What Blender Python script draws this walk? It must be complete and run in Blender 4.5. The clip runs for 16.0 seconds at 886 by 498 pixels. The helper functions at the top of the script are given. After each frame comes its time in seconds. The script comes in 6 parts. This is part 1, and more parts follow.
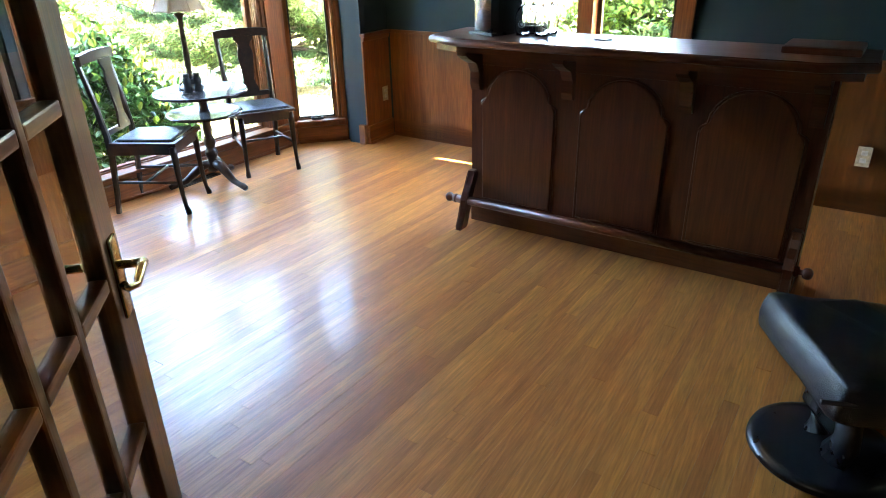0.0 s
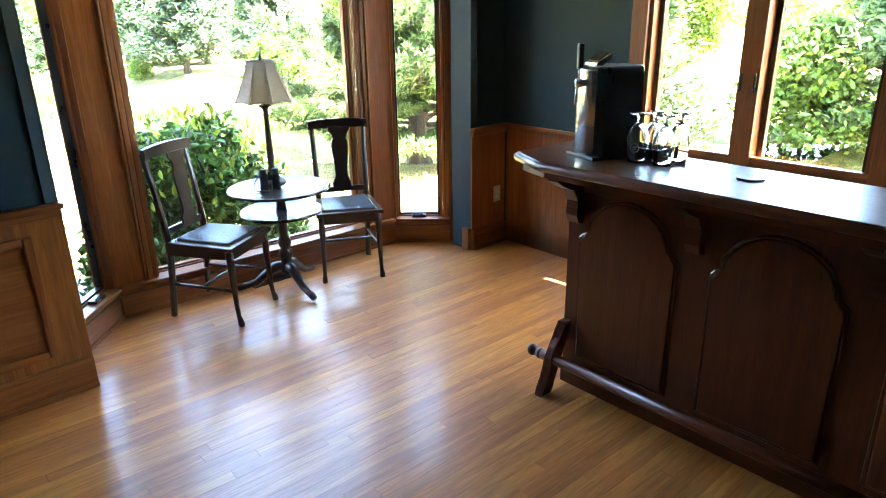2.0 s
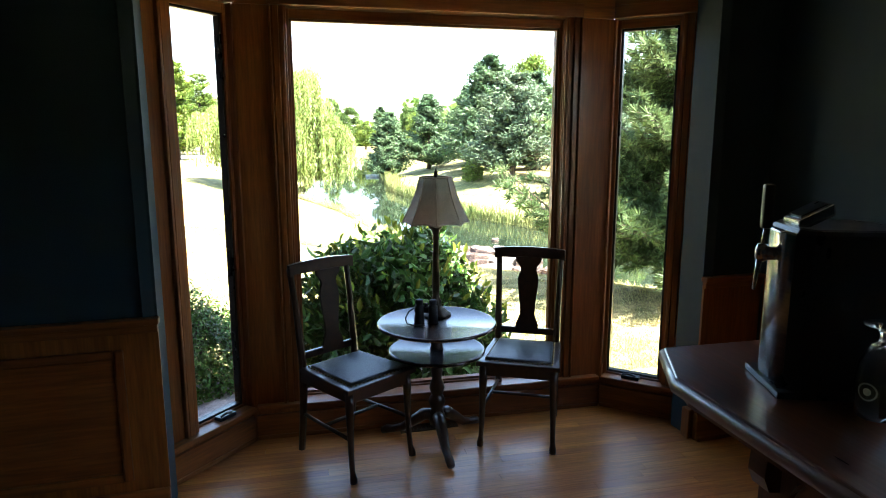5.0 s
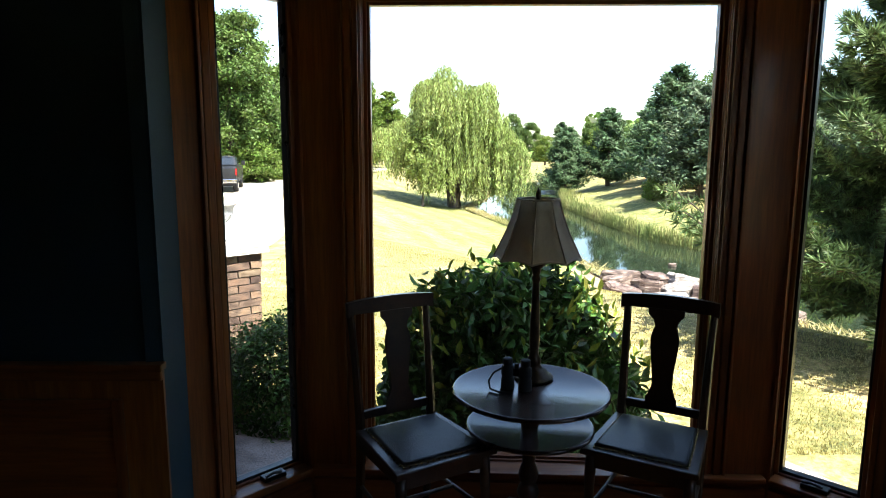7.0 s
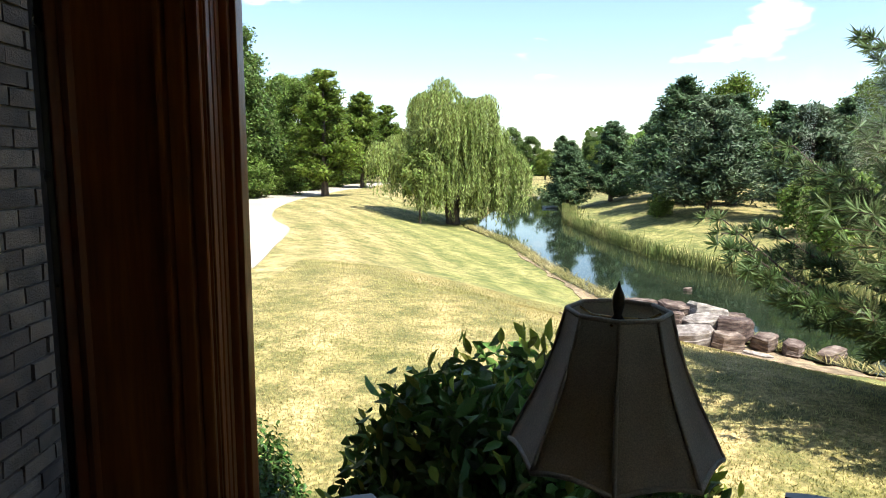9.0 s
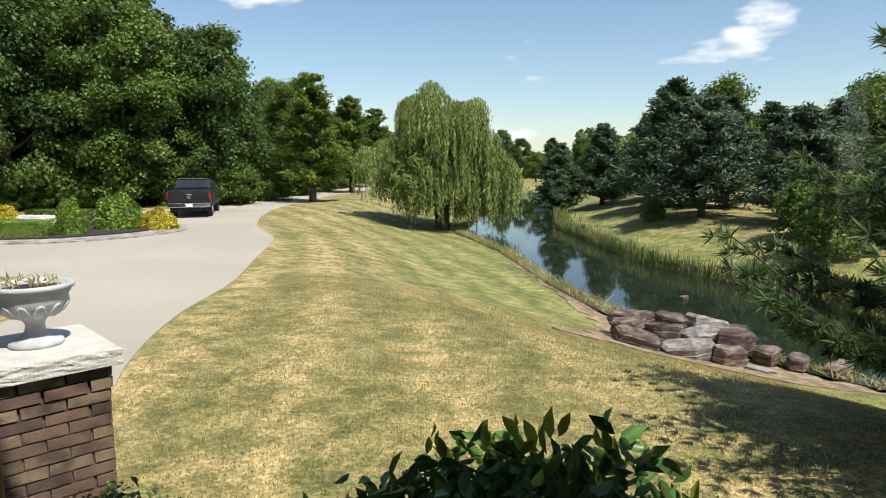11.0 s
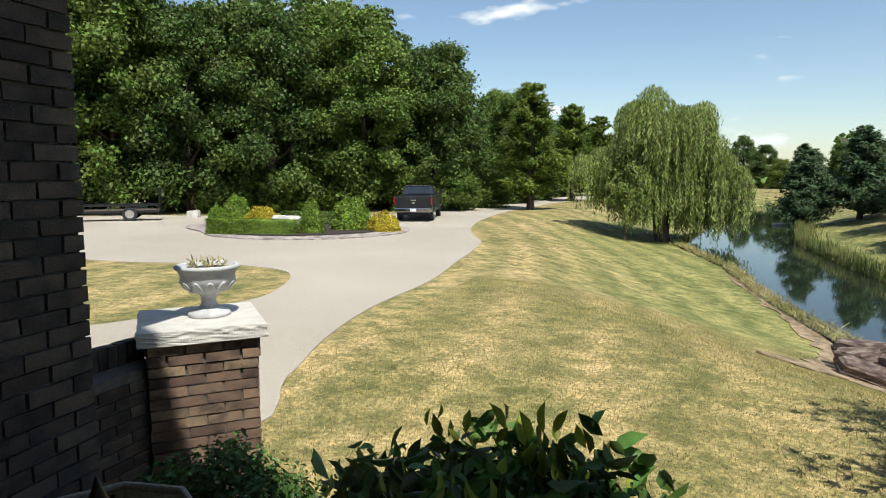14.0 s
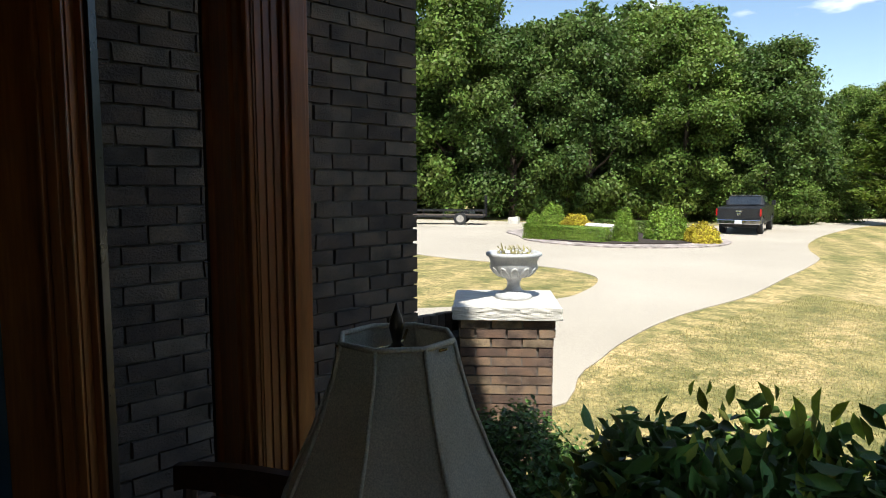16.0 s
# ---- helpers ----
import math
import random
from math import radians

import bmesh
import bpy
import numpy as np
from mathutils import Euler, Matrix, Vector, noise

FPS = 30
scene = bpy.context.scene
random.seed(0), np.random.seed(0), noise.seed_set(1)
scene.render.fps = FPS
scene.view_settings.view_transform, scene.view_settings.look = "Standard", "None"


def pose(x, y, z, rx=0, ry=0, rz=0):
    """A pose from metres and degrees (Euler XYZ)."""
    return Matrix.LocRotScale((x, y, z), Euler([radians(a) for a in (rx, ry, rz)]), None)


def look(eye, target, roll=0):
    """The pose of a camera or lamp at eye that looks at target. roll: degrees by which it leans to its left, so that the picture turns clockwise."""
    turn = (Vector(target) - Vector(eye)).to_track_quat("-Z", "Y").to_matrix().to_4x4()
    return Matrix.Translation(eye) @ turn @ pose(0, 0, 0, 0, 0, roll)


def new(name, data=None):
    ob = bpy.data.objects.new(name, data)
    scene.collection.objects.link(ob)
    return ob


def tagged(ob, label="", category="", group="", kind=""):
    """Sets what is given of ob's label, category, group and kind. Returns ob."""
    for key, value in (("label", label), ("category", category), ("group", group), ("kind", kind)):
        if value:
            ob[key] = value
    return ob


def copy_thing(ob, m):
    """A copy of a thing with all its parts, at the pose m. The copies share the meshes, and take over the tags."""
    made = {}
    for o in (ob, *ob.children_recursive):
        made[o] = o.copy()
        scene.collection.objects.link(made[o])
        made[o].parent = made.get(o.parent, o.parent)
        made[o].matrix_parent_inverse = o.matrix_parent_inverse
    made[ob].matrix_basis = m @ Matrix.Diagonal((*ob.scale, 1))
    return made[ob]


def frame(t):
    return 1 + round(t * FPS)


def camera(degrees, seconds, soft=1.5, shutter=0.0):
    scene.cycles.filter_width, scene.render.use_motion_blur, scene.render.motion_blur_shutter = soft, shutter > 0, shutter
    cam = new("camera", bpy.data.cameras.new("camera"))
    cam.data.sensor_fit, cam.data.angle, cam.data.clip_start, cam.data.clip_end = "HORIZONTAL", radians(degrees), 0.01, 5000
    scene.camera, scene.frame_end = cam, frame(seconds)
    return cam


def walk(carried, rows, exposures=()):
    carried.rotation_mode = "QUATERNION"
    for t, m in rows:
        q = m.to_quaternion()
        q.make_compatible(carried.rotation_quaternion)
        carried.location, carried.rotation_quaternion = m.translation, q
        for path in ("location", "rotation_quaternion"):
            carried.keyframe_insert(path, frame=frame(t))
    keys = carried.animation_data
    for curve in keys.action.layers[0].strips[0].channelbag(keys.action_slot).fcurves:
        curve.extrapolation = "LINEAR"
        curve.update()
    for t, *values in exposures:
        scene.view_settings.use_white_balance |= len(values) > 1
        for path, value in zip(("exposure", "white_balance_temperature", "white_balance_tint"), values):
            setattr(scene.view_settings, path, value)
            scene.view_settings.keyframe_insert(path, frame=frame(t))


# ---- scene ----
cam = camera(68.4, 16.0, soft=1.0)
PATH = [
    (0, (-2.905, -3.229, 1.482), (-1.355, -2.291, 0.635), -1.2),
    (0.5, (-2.698, -3.135, 1.537), (-1.163, -2.161, 0.704), -1.3),
    (1, (-2.442, -3.104, 1.564), (-0.934, -2.062, 0.765), -1.3),
    (1.5, (-2.188, -3.099, 1.58), (-0.784, -1.879, 0.845), -1.2),
    (2, (-1.957, -3.032, 1.57), (-0.642, -1.68, 0.904), -0.9),
    (2.5, (-1.776, -2.985, 1.593), (-0.539, -1.528, 1.005), -0.7),
    (3, (-1.595, -2.98, 1.598), (-0.454, -1.418, 1.09), -0.6),
    (3.5, (-1.411, -2.999, 1.605), (-0.414, -1.325, 1.155), -0.4),
    (4, (-1.227, -2.913, 1.587), (-0.35, -1.164, 1.175), -0.1),
    (4.5, (-1.028, -2.75, 1.594), (-0.296, -0.928, 1.215), -0.1),
    (5, (-0.879, -2.696, 1.581), (-0.325, -0.806, 1.229), -0.0),
    (5.2, (-0.808, -2.705, 1.578), (-0.348, -0.79, 1.233), -0.0),
    (7.5, (-0.342, -1.672, 1.552), (-0.333, 0.305, 1.25), 0.3),
    (8, (-0.326, -1.283, 1.561), (-0.317, 0.695, 1.268), 0.3),
    (8.5, (-0.324, -0.902, 1.595), (-0.311, 1.078, 1.313), 0.3),
    (9, (-0.282, -0.548, 1.594), (-0.258, 1.435, 1.328), 0.2),
    (11.3, (-0.163, 0.1, 1.706), (-0.107, 2.083, 1.451), -0.3),
    (11.5, (-0.126, 0.108, 1.701), (-0.065, 2.092, 1.453), -0.3),
    (12, (0.049, 0.11, 1.675), (0.108, 2.094, 1.432), -0.6),
    (12.5, (0.123, 0.078, 1.664), (0.123, 2.063, 1.425), -0.5),
    (13, (0.139, -0.02, 1.665), (-0.038, 1.959, 1.431), -0.3),
    (13.5, (0.306, 0.011, 1.658), (-0.117, 1.951, 1.425), -0.3),
    (14, (0.446, 0.057, 1.658), (-0.174, 1.945, 1.429), -0.2),
    (14.5, (0.561, 0.096, 1.65), (-0.202, 1.931, 1.423), -0.0),
    (15, (0.619, 0.042, 1.632), (-0.273, 1.819, 1.411), 0.0),
    (15.3, (0.644, -0.002, 1.621), (-0.369, 1.71, 1.417), 0.2),
    (15.5, (0.66, -0.032, 1.61), (-0.444, 1.623, 1.402), 0.2),
    (16, (0.675, -0.108, 1.567), (-0.743, 1.289, 1.372), -0.1),
]

# exposure follows the clip's own automatic exposure
EXPOSURES = [(0.0, 6.9), (1.0, 6.75), (2.0, 6.25), (3.0, 5.65), (4.0, 4.9), (5.0, 4.0), (7.5, 2.4), (9.0, 1.75), (11.5, 0.75), (13.0, 0.72), (14.5, 0.9), (15.2, 1.05), (16.0, 1.25)]
walk(cam, [(t, look(eye, target, roll)) for t, eye, target, roll in PATH], EXPOSURES)

# ---------------------------------------------------------------- light
SUN_EL, SUN_AZ = radians(60), math.atan2(0.66, -0.75)
sun_dir = Vector((math.sin(SUN_AZ) * math.cos(SUN_EL), math.cos(SUN_AZ) * math.cos(SUN_EL), math.sin(SUN_EL)))
world = bpy.data.worlds.new("sky")
scene.world = world
world.use_nodes = True
wn, wl = world.node_tree.nodes, world.node_tree.links
wn.clear()
w_out, w_bg, w_sky = wn.new("ShaderNodeOutputWorld"), wn.new("ShaderNodeBackground"), wn.new("ShaderNodeTexSky")
w_sky.sky_type, w_sky.sun_disc, w_sky.sun_elevation, w_sky.sun_rotation = "NISHITA", False, SUN_EL, SUN_AZ
w_sky.air_density, w_sky.dust_density, w_sky.ozone_density = 1.0, 0.45, 1.1
w_bg.inputs["Strength"].default_value = 0.085
w_geo, w_map, w_noise, w_ramp, w_mix = wn.new("ShaderNodeTexCoord"), wn.new("ShaderNodeMapping"), wn.new("ShaderNodeTexNoise"), wn.new("ShaderNodeValToRGB"), wn.new("ShaderNodeMix")
w_map.inputs["Scale"].default_value = (4.6, 4.6, 13.0)
w_map.inputs["Location"].default_value = (0.4, 0.15, 0.0)
w_noise.inputs["Scale"].default_value, w_noise.inputs["Detail"].default_value = 1.5, 6.0
w_ramp.color_ramp.elements[0].position, w_ramp.color_ramp.elements[1].position = 0.62, 0.71
w_mix.data_type = "RGBA"
w_mix.inputs[7].default_value = (7.5, 7.6, 7.8, 1)
wl.new(w_geo.outputs["Generated"], w_map.inputs["Vector"])
wl.new(w_map.outputs["Vector"], w_noise.inputs["Vector"])
wl.new(w_noise.outputs["Fac"], w_ramp.inputs["Fac"])
wl.new(w_ramp.outputs["Color"], w_mix.inputs[0])
wl.new(w_sky.outputs["Color"], w_mix.inputs[6])
wl.new(w_mix.outputs[2], w_bg.inputs["Color"])
wl.new(w_bg.outputs["Background"], w_out.inputs["Surface"])
sun = new("sun", bpy.data.lights.new("sun", "SUN"))
sun.data.energy, sun.data.angle, sun.data.color = 3.7, radians(0.53), (1.0, 0.965, 0.92)
sun.matrix_world = look(sun_dir * 60, (0, 0, 0))

# unseen fill lamp added in the hall, behind the walker
hall_fill = new("hall_fill_light", bpy.data.lights.new("hall_fill_light", "AREA"))
hall_fill.data.shape, hall_fill.data.size, hall_fill.data.energy, hall_fill.data.color = "DISK", 0.4, 0.05, (1.0, 0.9, 0.76)
hall_fill.matrix_world = pose(-4.0, -3.0, 2.55)

# ---------------------------------------------------------------- materials


def noise_mat(name, c1, c2, scale=(8, 8, 8), rough=0.6, bump=0.1, fine=60.0, c3=None, spread=(0.35, 0.65), metal=0.0, per_object=0.0, per_island=0.0, spec=0.5, space="Object", distort=0.0, coat=0.0, rough_var=0.1, subsurf=0.0):
    """Two scales of variation between c1 and c2 (c3: blotches), with grain relief."""
    m = bpy.data.materials.new(name)
    m.use_nodes = True
    nt = m.node_tree
    n, l = nt.nodes, nt.links
    b = n["Principled BSDF"]
    b.inputs["Metallic"].default_value, b.inputs["Specular IOR Level"].default_value = metal, spec
    b.inputs["Coat Weight"].default_value, b.inputs["Coat Roughness"].default_value = coat, 0.12
    tc, mp = n.new("ShaderNodeTexCoord"), n.new("ShaderNodeMapping")
    mp.inputs["Scale"].default_value = scale
    l.new(tc.outputs[space], mp.inputs["Vector"])
    vec = mp.outputs["Vector"]
    if per_object:
        oi, add = n.new("ShaderNodeObjectInfo"), n.new("ShaderNodeVectorMath")
        mul = n.new("ShaderNodeMath")
        mul.operation, mul.inputs[1].default_value = "MULTIPLY", 57.0
        l.new(oi.outputs["Random"], mul.inputs[0])
        l.new(vec, add.inputs[0]), l.new(mul.outputs[0], add.inputs[1])
        vec = add.outputs["Vector"]
    big, small = n.new("ShaderNodeTexNoise"), n.new("ShaderNodeTexNoise")
    big.inputs["Scale"].default_value, big.inputs["Detail"].default_value, big.inputs["Distortion"].default_value = 1.0, 4.0, distort
    small.inputs["Scale"].default_value, small.inputs["Detail"].default_value = fine / max(scale), 3.0
    l.new(vec, big.inputs["Vector"]), l.new(vec, small.inputs["Vector"])
    ramp = n.new("ShaderNodeValToRGB")
    ramp.color_ramp.elements[0].position, ramp.color_ramp.elements[1].position = spread
    ramp.color_ramp.elements[0].color, ramp.color_ramp.elements[1].color = (*c1, 1), (*c2, 1)
    if c3:
        e = ramp.color_ramp.elements.new(sum(spread) / 2)
        e.color = (*c3, 1)
    l.new(big.outputs["Fac"], ramp.inputs["Fac"])
    mix = n.new("ShaderNodeMix")
    mix.data_type, mix.blend_type = "RGBA", "MULTIPLY"
    mix.inputs[0].default_value = 0.55
    gr = n.new("ShaderNodeValToRGB")
    gr.color_ramp.elements[0].color, gr.color_ramp.elements[1].color = (0.55, 0.55, 0.55, 1), (1.25, 1.25, 1.25, 1)
    gr.color_ramp.elements[0].position, gr.color_ramp.elements[1].position = 0.3, 0.7
    l.new(small.outputs["Fac"], gr.inputs["Fac"])
    l.new(ramp.outputs["Color"], mix.inputs[6]), l.new(gr.outputs["Color"], mix.inputs[7])
    col = mix.outputs[2]
    if per_object or per_island:
        src = n.new("ShaderNodeNewGeometry").outputs["Random Per Island"] if per_island else oi.outputs["Random"]
        amount = per_island or per_object
        hsv, mr = n.new("ShaderNodeHueSaturation"), n.new("ShaderNodeMapRange")
        mr.inputs["To Min"].default_value, mr.inputs["To Max"].default_value = 1 - amount, 1 + amount
        l.new(src, mr.inputs["Value"]), l.new(mr.outputs["Result"], hsv.inputs["Value"]), l.new(col, hsv.inputs["Color"])
        hm = n.new("ShaderNodeMapRange")
        hm.inputs["To Min"].default_value, hm.inputs["To Max"].default_value = 0.5 - amount * 0.035, 0.5 + amount * 0.035
        l.new(src, hm.inputs["Value"]), l.new(hm.outputs["Result"], hsv.inputs["Hue"])
        col = hsv.outputs["Color"]
    l.new(col, b.inputs["Base Color"])
    rr = n.new("ShaderNodeMapRange")
    rr.inputs["To Min"].default_value, rr.inputs["To Max"].default_value = max(0.02, rough - rough_var), min(1, rough + rough_var)
    l.new(big.outputs["Fac"], rr.inputs["Value"]), l.new(rr.outputs["Result"], b.inputs["Roughness"])
    if bump:
        bp = n.new("ShaderNodeBump")
        bp.inputs["Strength"].default_value, bp.inputs["Distance"].default_value = bump, 0.01
        l.new(small.outputs["Fac"], bp.inputs["Height"]), l.new(bp.outputs["Normal"], b.inputs["Normal"])
    if subsurf:
        tr, ms, out = n.new("ShaderNodeBsdfTranslucent"), n.new("ShaderNodeMixShader"), n["Material Output"]
        ms.inputs["Fac"].default_value = subsurf
        l.new(col, tr.inputs["Color"]), l.new(b.outputs["BSDF"], ms.inputs[1]), l.new(tr.outputs["BSDF"], ms.inputs[2])
        l.new(ms.outputs["Shader"], out.inputs["Surface"])
    return m


def glass_mat(name, tint=(1, 1, 1), gloss=0.02, low=0.022):
    m = bpy.data.materials.new(name)
    m.use_nodes = True
    n, l = m.node_tree.nodes, m.node_tree.links
    n.remove(n["Principled BSDF"])
    t, g, f, x = n.new("ShaderNodeBsdfTransparent"), n.new("ShaderNodeBsdfGlossy"), n.new("ShaderNodeLayerWeight"), n.new("ShaderNodeMixShader")
    pw, mr = n.new("ShaderNodeMath"), n.new("ShaderNodeMapRange")
    pw.operation, pw.inputs[1].default_value = "POWER", 5.0
    f.inputs["Blend"].default_value = 0.5
    mr.inputs["To Min"].default_value, mr.inputs["To Max"].default_value = low, 0.9
    t.inputs["Color"].default_value, g.inputs["Roughness"].default_value = (*tint, 1), gloss
    l.new(f.outputs["Facing"], pw.inputs[0]), l.new(pw.outputs[0], mr.inputs["Value"])
    l.new(mr.outputs["Result"], x.inputs["Fac"]), l.new(t.outputs["BSDF"], x.inputs[1]), l.new(g.outputs["BSDF"], x.inputs[2])
    l.new(x.outputs["Shader"], n["Material Output"].inputs["Surface"])
    return m


def wood(name, dark, light, along=1, rough=0.35, coat=0.25, per_object=0.25, grain=30.0):
    sc = [grain, grain, grain]
    sc[along] = grain * 0.07
    return noise_mat(name, dark, light, tuple(sc), rough, 0.05, grain * 5, per_object=per_object, spread=(0.3, 0.72), distort=0.6, coat=coat)


M_PLANK = wood("oak_floor", (0.44, 0.158, 0.034), (0.63, 0.255, 0.062), 0, 0.36, 0.2, 0.16, 26)
M_GAP = noise_mat("floor_gap", (0.05, 0.025, 0.01), (0.08, 0.04, 0.015), rough=0.7)
M_TRIM_V = wood("trim_wood_upright", (0.20, 0.060, 0.013), (0.35, 0.118, 0.028), 2, 0.38, 0.2, 0.12, 22)
M_TRIM_H = wood("trim_wood_level", (0.20, 0.060, 0.013), (0.35, 0.118, 0.028), 0, 0.38, 0.2, 0.12, 22)
M_TRIM_Y = wood("trim_wood_cross", (0.20, 0.060, 0.013), (0.35, 0.118, 0.028), 1, 0.38, 0.2, 0.12, 22)
M_BAR = wood("bar_wood", (0.070, 0.018, 0.007), (0.115, 0.031, 0.011), 2, 0.33, 0.25, 0.1, 20)
M_BAR_Y = wood("bar_wood_long", (0.080, 0.021, 0.008), (0.130, 0.037, 0.013), 1, 0.32, 0.2, 0.1, 20)
M_DARKWOOD = wood("dark_stained_wood", (0.022, 0.010, 0.006), (0.055, 0.024, 0.012), 2, 0.35, 0.25, 0.1, 30)
M_DARKTOP = wood("dark_table_top", (0.03, 0.013, 0.008), (0.06, 0.026, 0.014), 0, 0.22, 0.4, 0.1, 24)
M_DOORWOOD = wood("door_wood", (0.15, 0.047, 0.014), (0.27, 0.105, 0.034), 2, 0.4, 0.15, 0.1, 22)
M_WALL = noise_mat("teal_wall_paint", (0.015, 0.043, 0.057), (0.019, 0.051, 0.067), (3, 3, 3), 0.62, 0.06, 220, rough_var=0.05)
M_CEIL = noise_mat("ceiling_paint", (0.30, 0.28, 0.24), (0.35, 0.33, 0.29), (2, 2, 2), 0.8, 0.05, 150)
M_HALL = noise_mat("tan_hall_paint", (0.24, 0.20, 0.15), (0.28, 0.235, 0.18), (2, 2, 2), 0.7, 0.05, 150)
M_LEATHER = noise_mat("black_leather", (0.012, 0.013, 0.016), (0.022, 0.023, 0.027), (14, 14, 14), 0.34, 0.25, 260)
M_BLACK = noise_mat("black_plastic", (0.010, 0.010, 0.011), (0.016, 0.016, 0.017), (10, 10, 10), 0.3, 0.02, 200)
M_RUBBER = noise_mat("black_rubber", (0.012, 0.012, 0.012), (0.022, 0.021, 0.02), (10, 10, 10), 0.75, 0.15, 200)
M_STEEL = noise_mat("brushed_steel", (0.50, 0.50, 0.51), (0.62, 0.62, 0.63), (4, 4, 60), 0.22, 0.02, 300, metal=1.0)
M_BRASS = noise_mat("old_brass", (0.50, 0.34, 0.12), (0.66, 0.47, 0.19), (12, 12, 12), 0.25, 0.03, 200, metal=1.0)
M_BRONZE = noise_mat("dark_bronze", (0.04, 0.028, 0.018), (0.09, 0.06, 0.035), (20, 20, 20), 0.35, 0.1, 200, metal=0.6)
M_SHADE = noise_mat("cream_lampshade_fabric", (0.60, 0.53, 0.40), (0.68, 0.61, 0.48), (12, 12, 12), 0.85, 0.25, 420, subsurf=0.38)
M_PIPING = noise_mat("cream_piping", (0.48, 0.42, 0.31), (0.56, 0.49, 0.37), (30, 30, 30), 0.85, 0.2, 300)
M_IVORY = noise_mat("ivory_plastic", (0.62, 0.56, 0.42), (0.68, 0.62, 0.48), (20, 20, 20), 0.4, 0.02)
M_WHITE = noise_mat("white_paint", (0.72, 0.72, 0.70), (0.80, 0.80, 0.78), (8, 8, 8), 0.5, 0.05)
M_GLASS = glass_mat("window_glass", (0.97, 0.985, 0.98))
M_TUMBLER = bpy.data.materials.new("drinking_glass")
M_TUMBLER.use_nodes = True
for key, value in (("Transmission Weight", 1.0), ("Roughness", 0.01), ("IOR", 1.45), ("Base Color", (0.97, 0.98, 0.98, 1))):
    M_TUMBLER.node_tree.nodes["Principled BSDF"].inputs[key].default_value = value
M_GREY = noise_mat("grey_print", (0.42, 0.44, 0.46), (0.5, 0.52, 0.54), rough=0.6)
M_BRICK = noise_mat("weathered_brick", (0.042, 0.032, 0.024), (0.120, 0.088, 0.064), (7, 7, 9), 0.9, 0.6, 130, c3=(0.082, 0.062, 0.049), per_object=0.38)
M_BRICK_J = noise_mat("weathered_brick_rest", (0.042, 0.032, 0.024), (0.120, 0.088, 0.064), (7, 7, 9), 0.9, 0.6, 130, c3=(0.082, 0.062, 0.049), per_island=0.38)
M_TANBRICK = noise_mat("pier_brick", (0.075, 0.046, 0.032), (0.25, 0.155, 0.095), (8, 8, 10), 0.85, 0.6, 130, c3=(0.18, 0.12, 0.082), per_object=0.5)
M_MORTAR = noise_mat("mortar", (0.11, 0.095, 0.08), (0.17, 0.15, 0.125), (30, 30, 30), 0.95, 0.5, 300)
M_LIMESTONE = noise_mat("limestone", (0.52, 0.49, 0.43), (0.66, 0.62, 0.55), (9, 9, 9), 0.85, 0.5, 120)
M_URN = noise_mat("cast_stone_urn", (0.40, 0.40, 0.40), (0.56, 0.55, 0.53), (14, 14, 14), 0.8, 0.3, 160)
M_CONCRETE = noise_mat("concrete_drive", (0.37, 0.32, 0.25), (0.47, 0.41, 0.33), (0.22, 0.22, 0.22), 0.9, 0.12, 45, spread=(0.3, 0.7))
M_GRASS = noise_mat("dry_lawn", (0.23, 0.21, 0.065), (0.42, 0.325, 0.150), (0.55, 0.55, 0.55), 0.95, 0.8, 26.0, c3=(0.33, 0.27, 0.108), spread=(0.25, 0.75))
M_BLADE = noise_mat("grass_blades", (0.36, 0.33, 0.11), (0.58, 0.47, 0.22), (0.5, 0.5, 0.5), 0.8, 0.0, 8, per_island=0.3, subsurf=0.4)
M_REED = noise_mat("reeds", (0.12, 0.16, 0.035), (0.28, 0.27, 0.09), (0.5, 0.5, 0.5), 0.8, 0.0, 8, per_island=0.35, subsurf=0.2)
M_MULCH = noise_mat("dark_mulch", (0.020, 0.014, 0.010), (0.05, 0.034, 0.024), (6, 6, 6), 0.95, 0.8, 60)
M_GRAVEL = noise_mat("gravel", (0.17, 0.14, 0.125), (0.52, 0.44, 0.39), (3, 3, 3), 0.9, 0.5, 60, per_island=0.4)
M_DIRT = noise_mat("straw_bank", (0.15, 0.105, 0.060), (0.40, 0.29, 0.17), (4, 4, 4), 0.95, 0.8, 50)
M_ROCK = noise_mat("red_brown_rock", (0.055, 0.034, 0.026), (0.235, 0.18, 0.145), (5, 5, 22), 0.9, 1.0, 70, c3=(0.12, 0.078, 0.062), per_object=0.3)
M_PALEROCK = noise_mat("pale_rock", (0.17, 0.14, 0.12), (0.46, 0.41, 0.36), (6, 6, 20), 0.9, 1.0, 70, c3=(0.32, 0.27, 0.235), per_object=0.2)
M_BARK = noise_mat("bark", (0.055, 0.04, 0.028), (0.13, 0.095, 0.07), (6, 6, 1.5), 0.95, 0.8, 30)


def leaf_mat(name, c1, c2, scale=0.6, trans=0.35, rough=0.55, isl=0.6):
    return noise_mat(name, c1, c2, (scale, scale, scale), rough, 0.0, scale * 9, per_island=isl, subsurf=trans, spec=0.25)


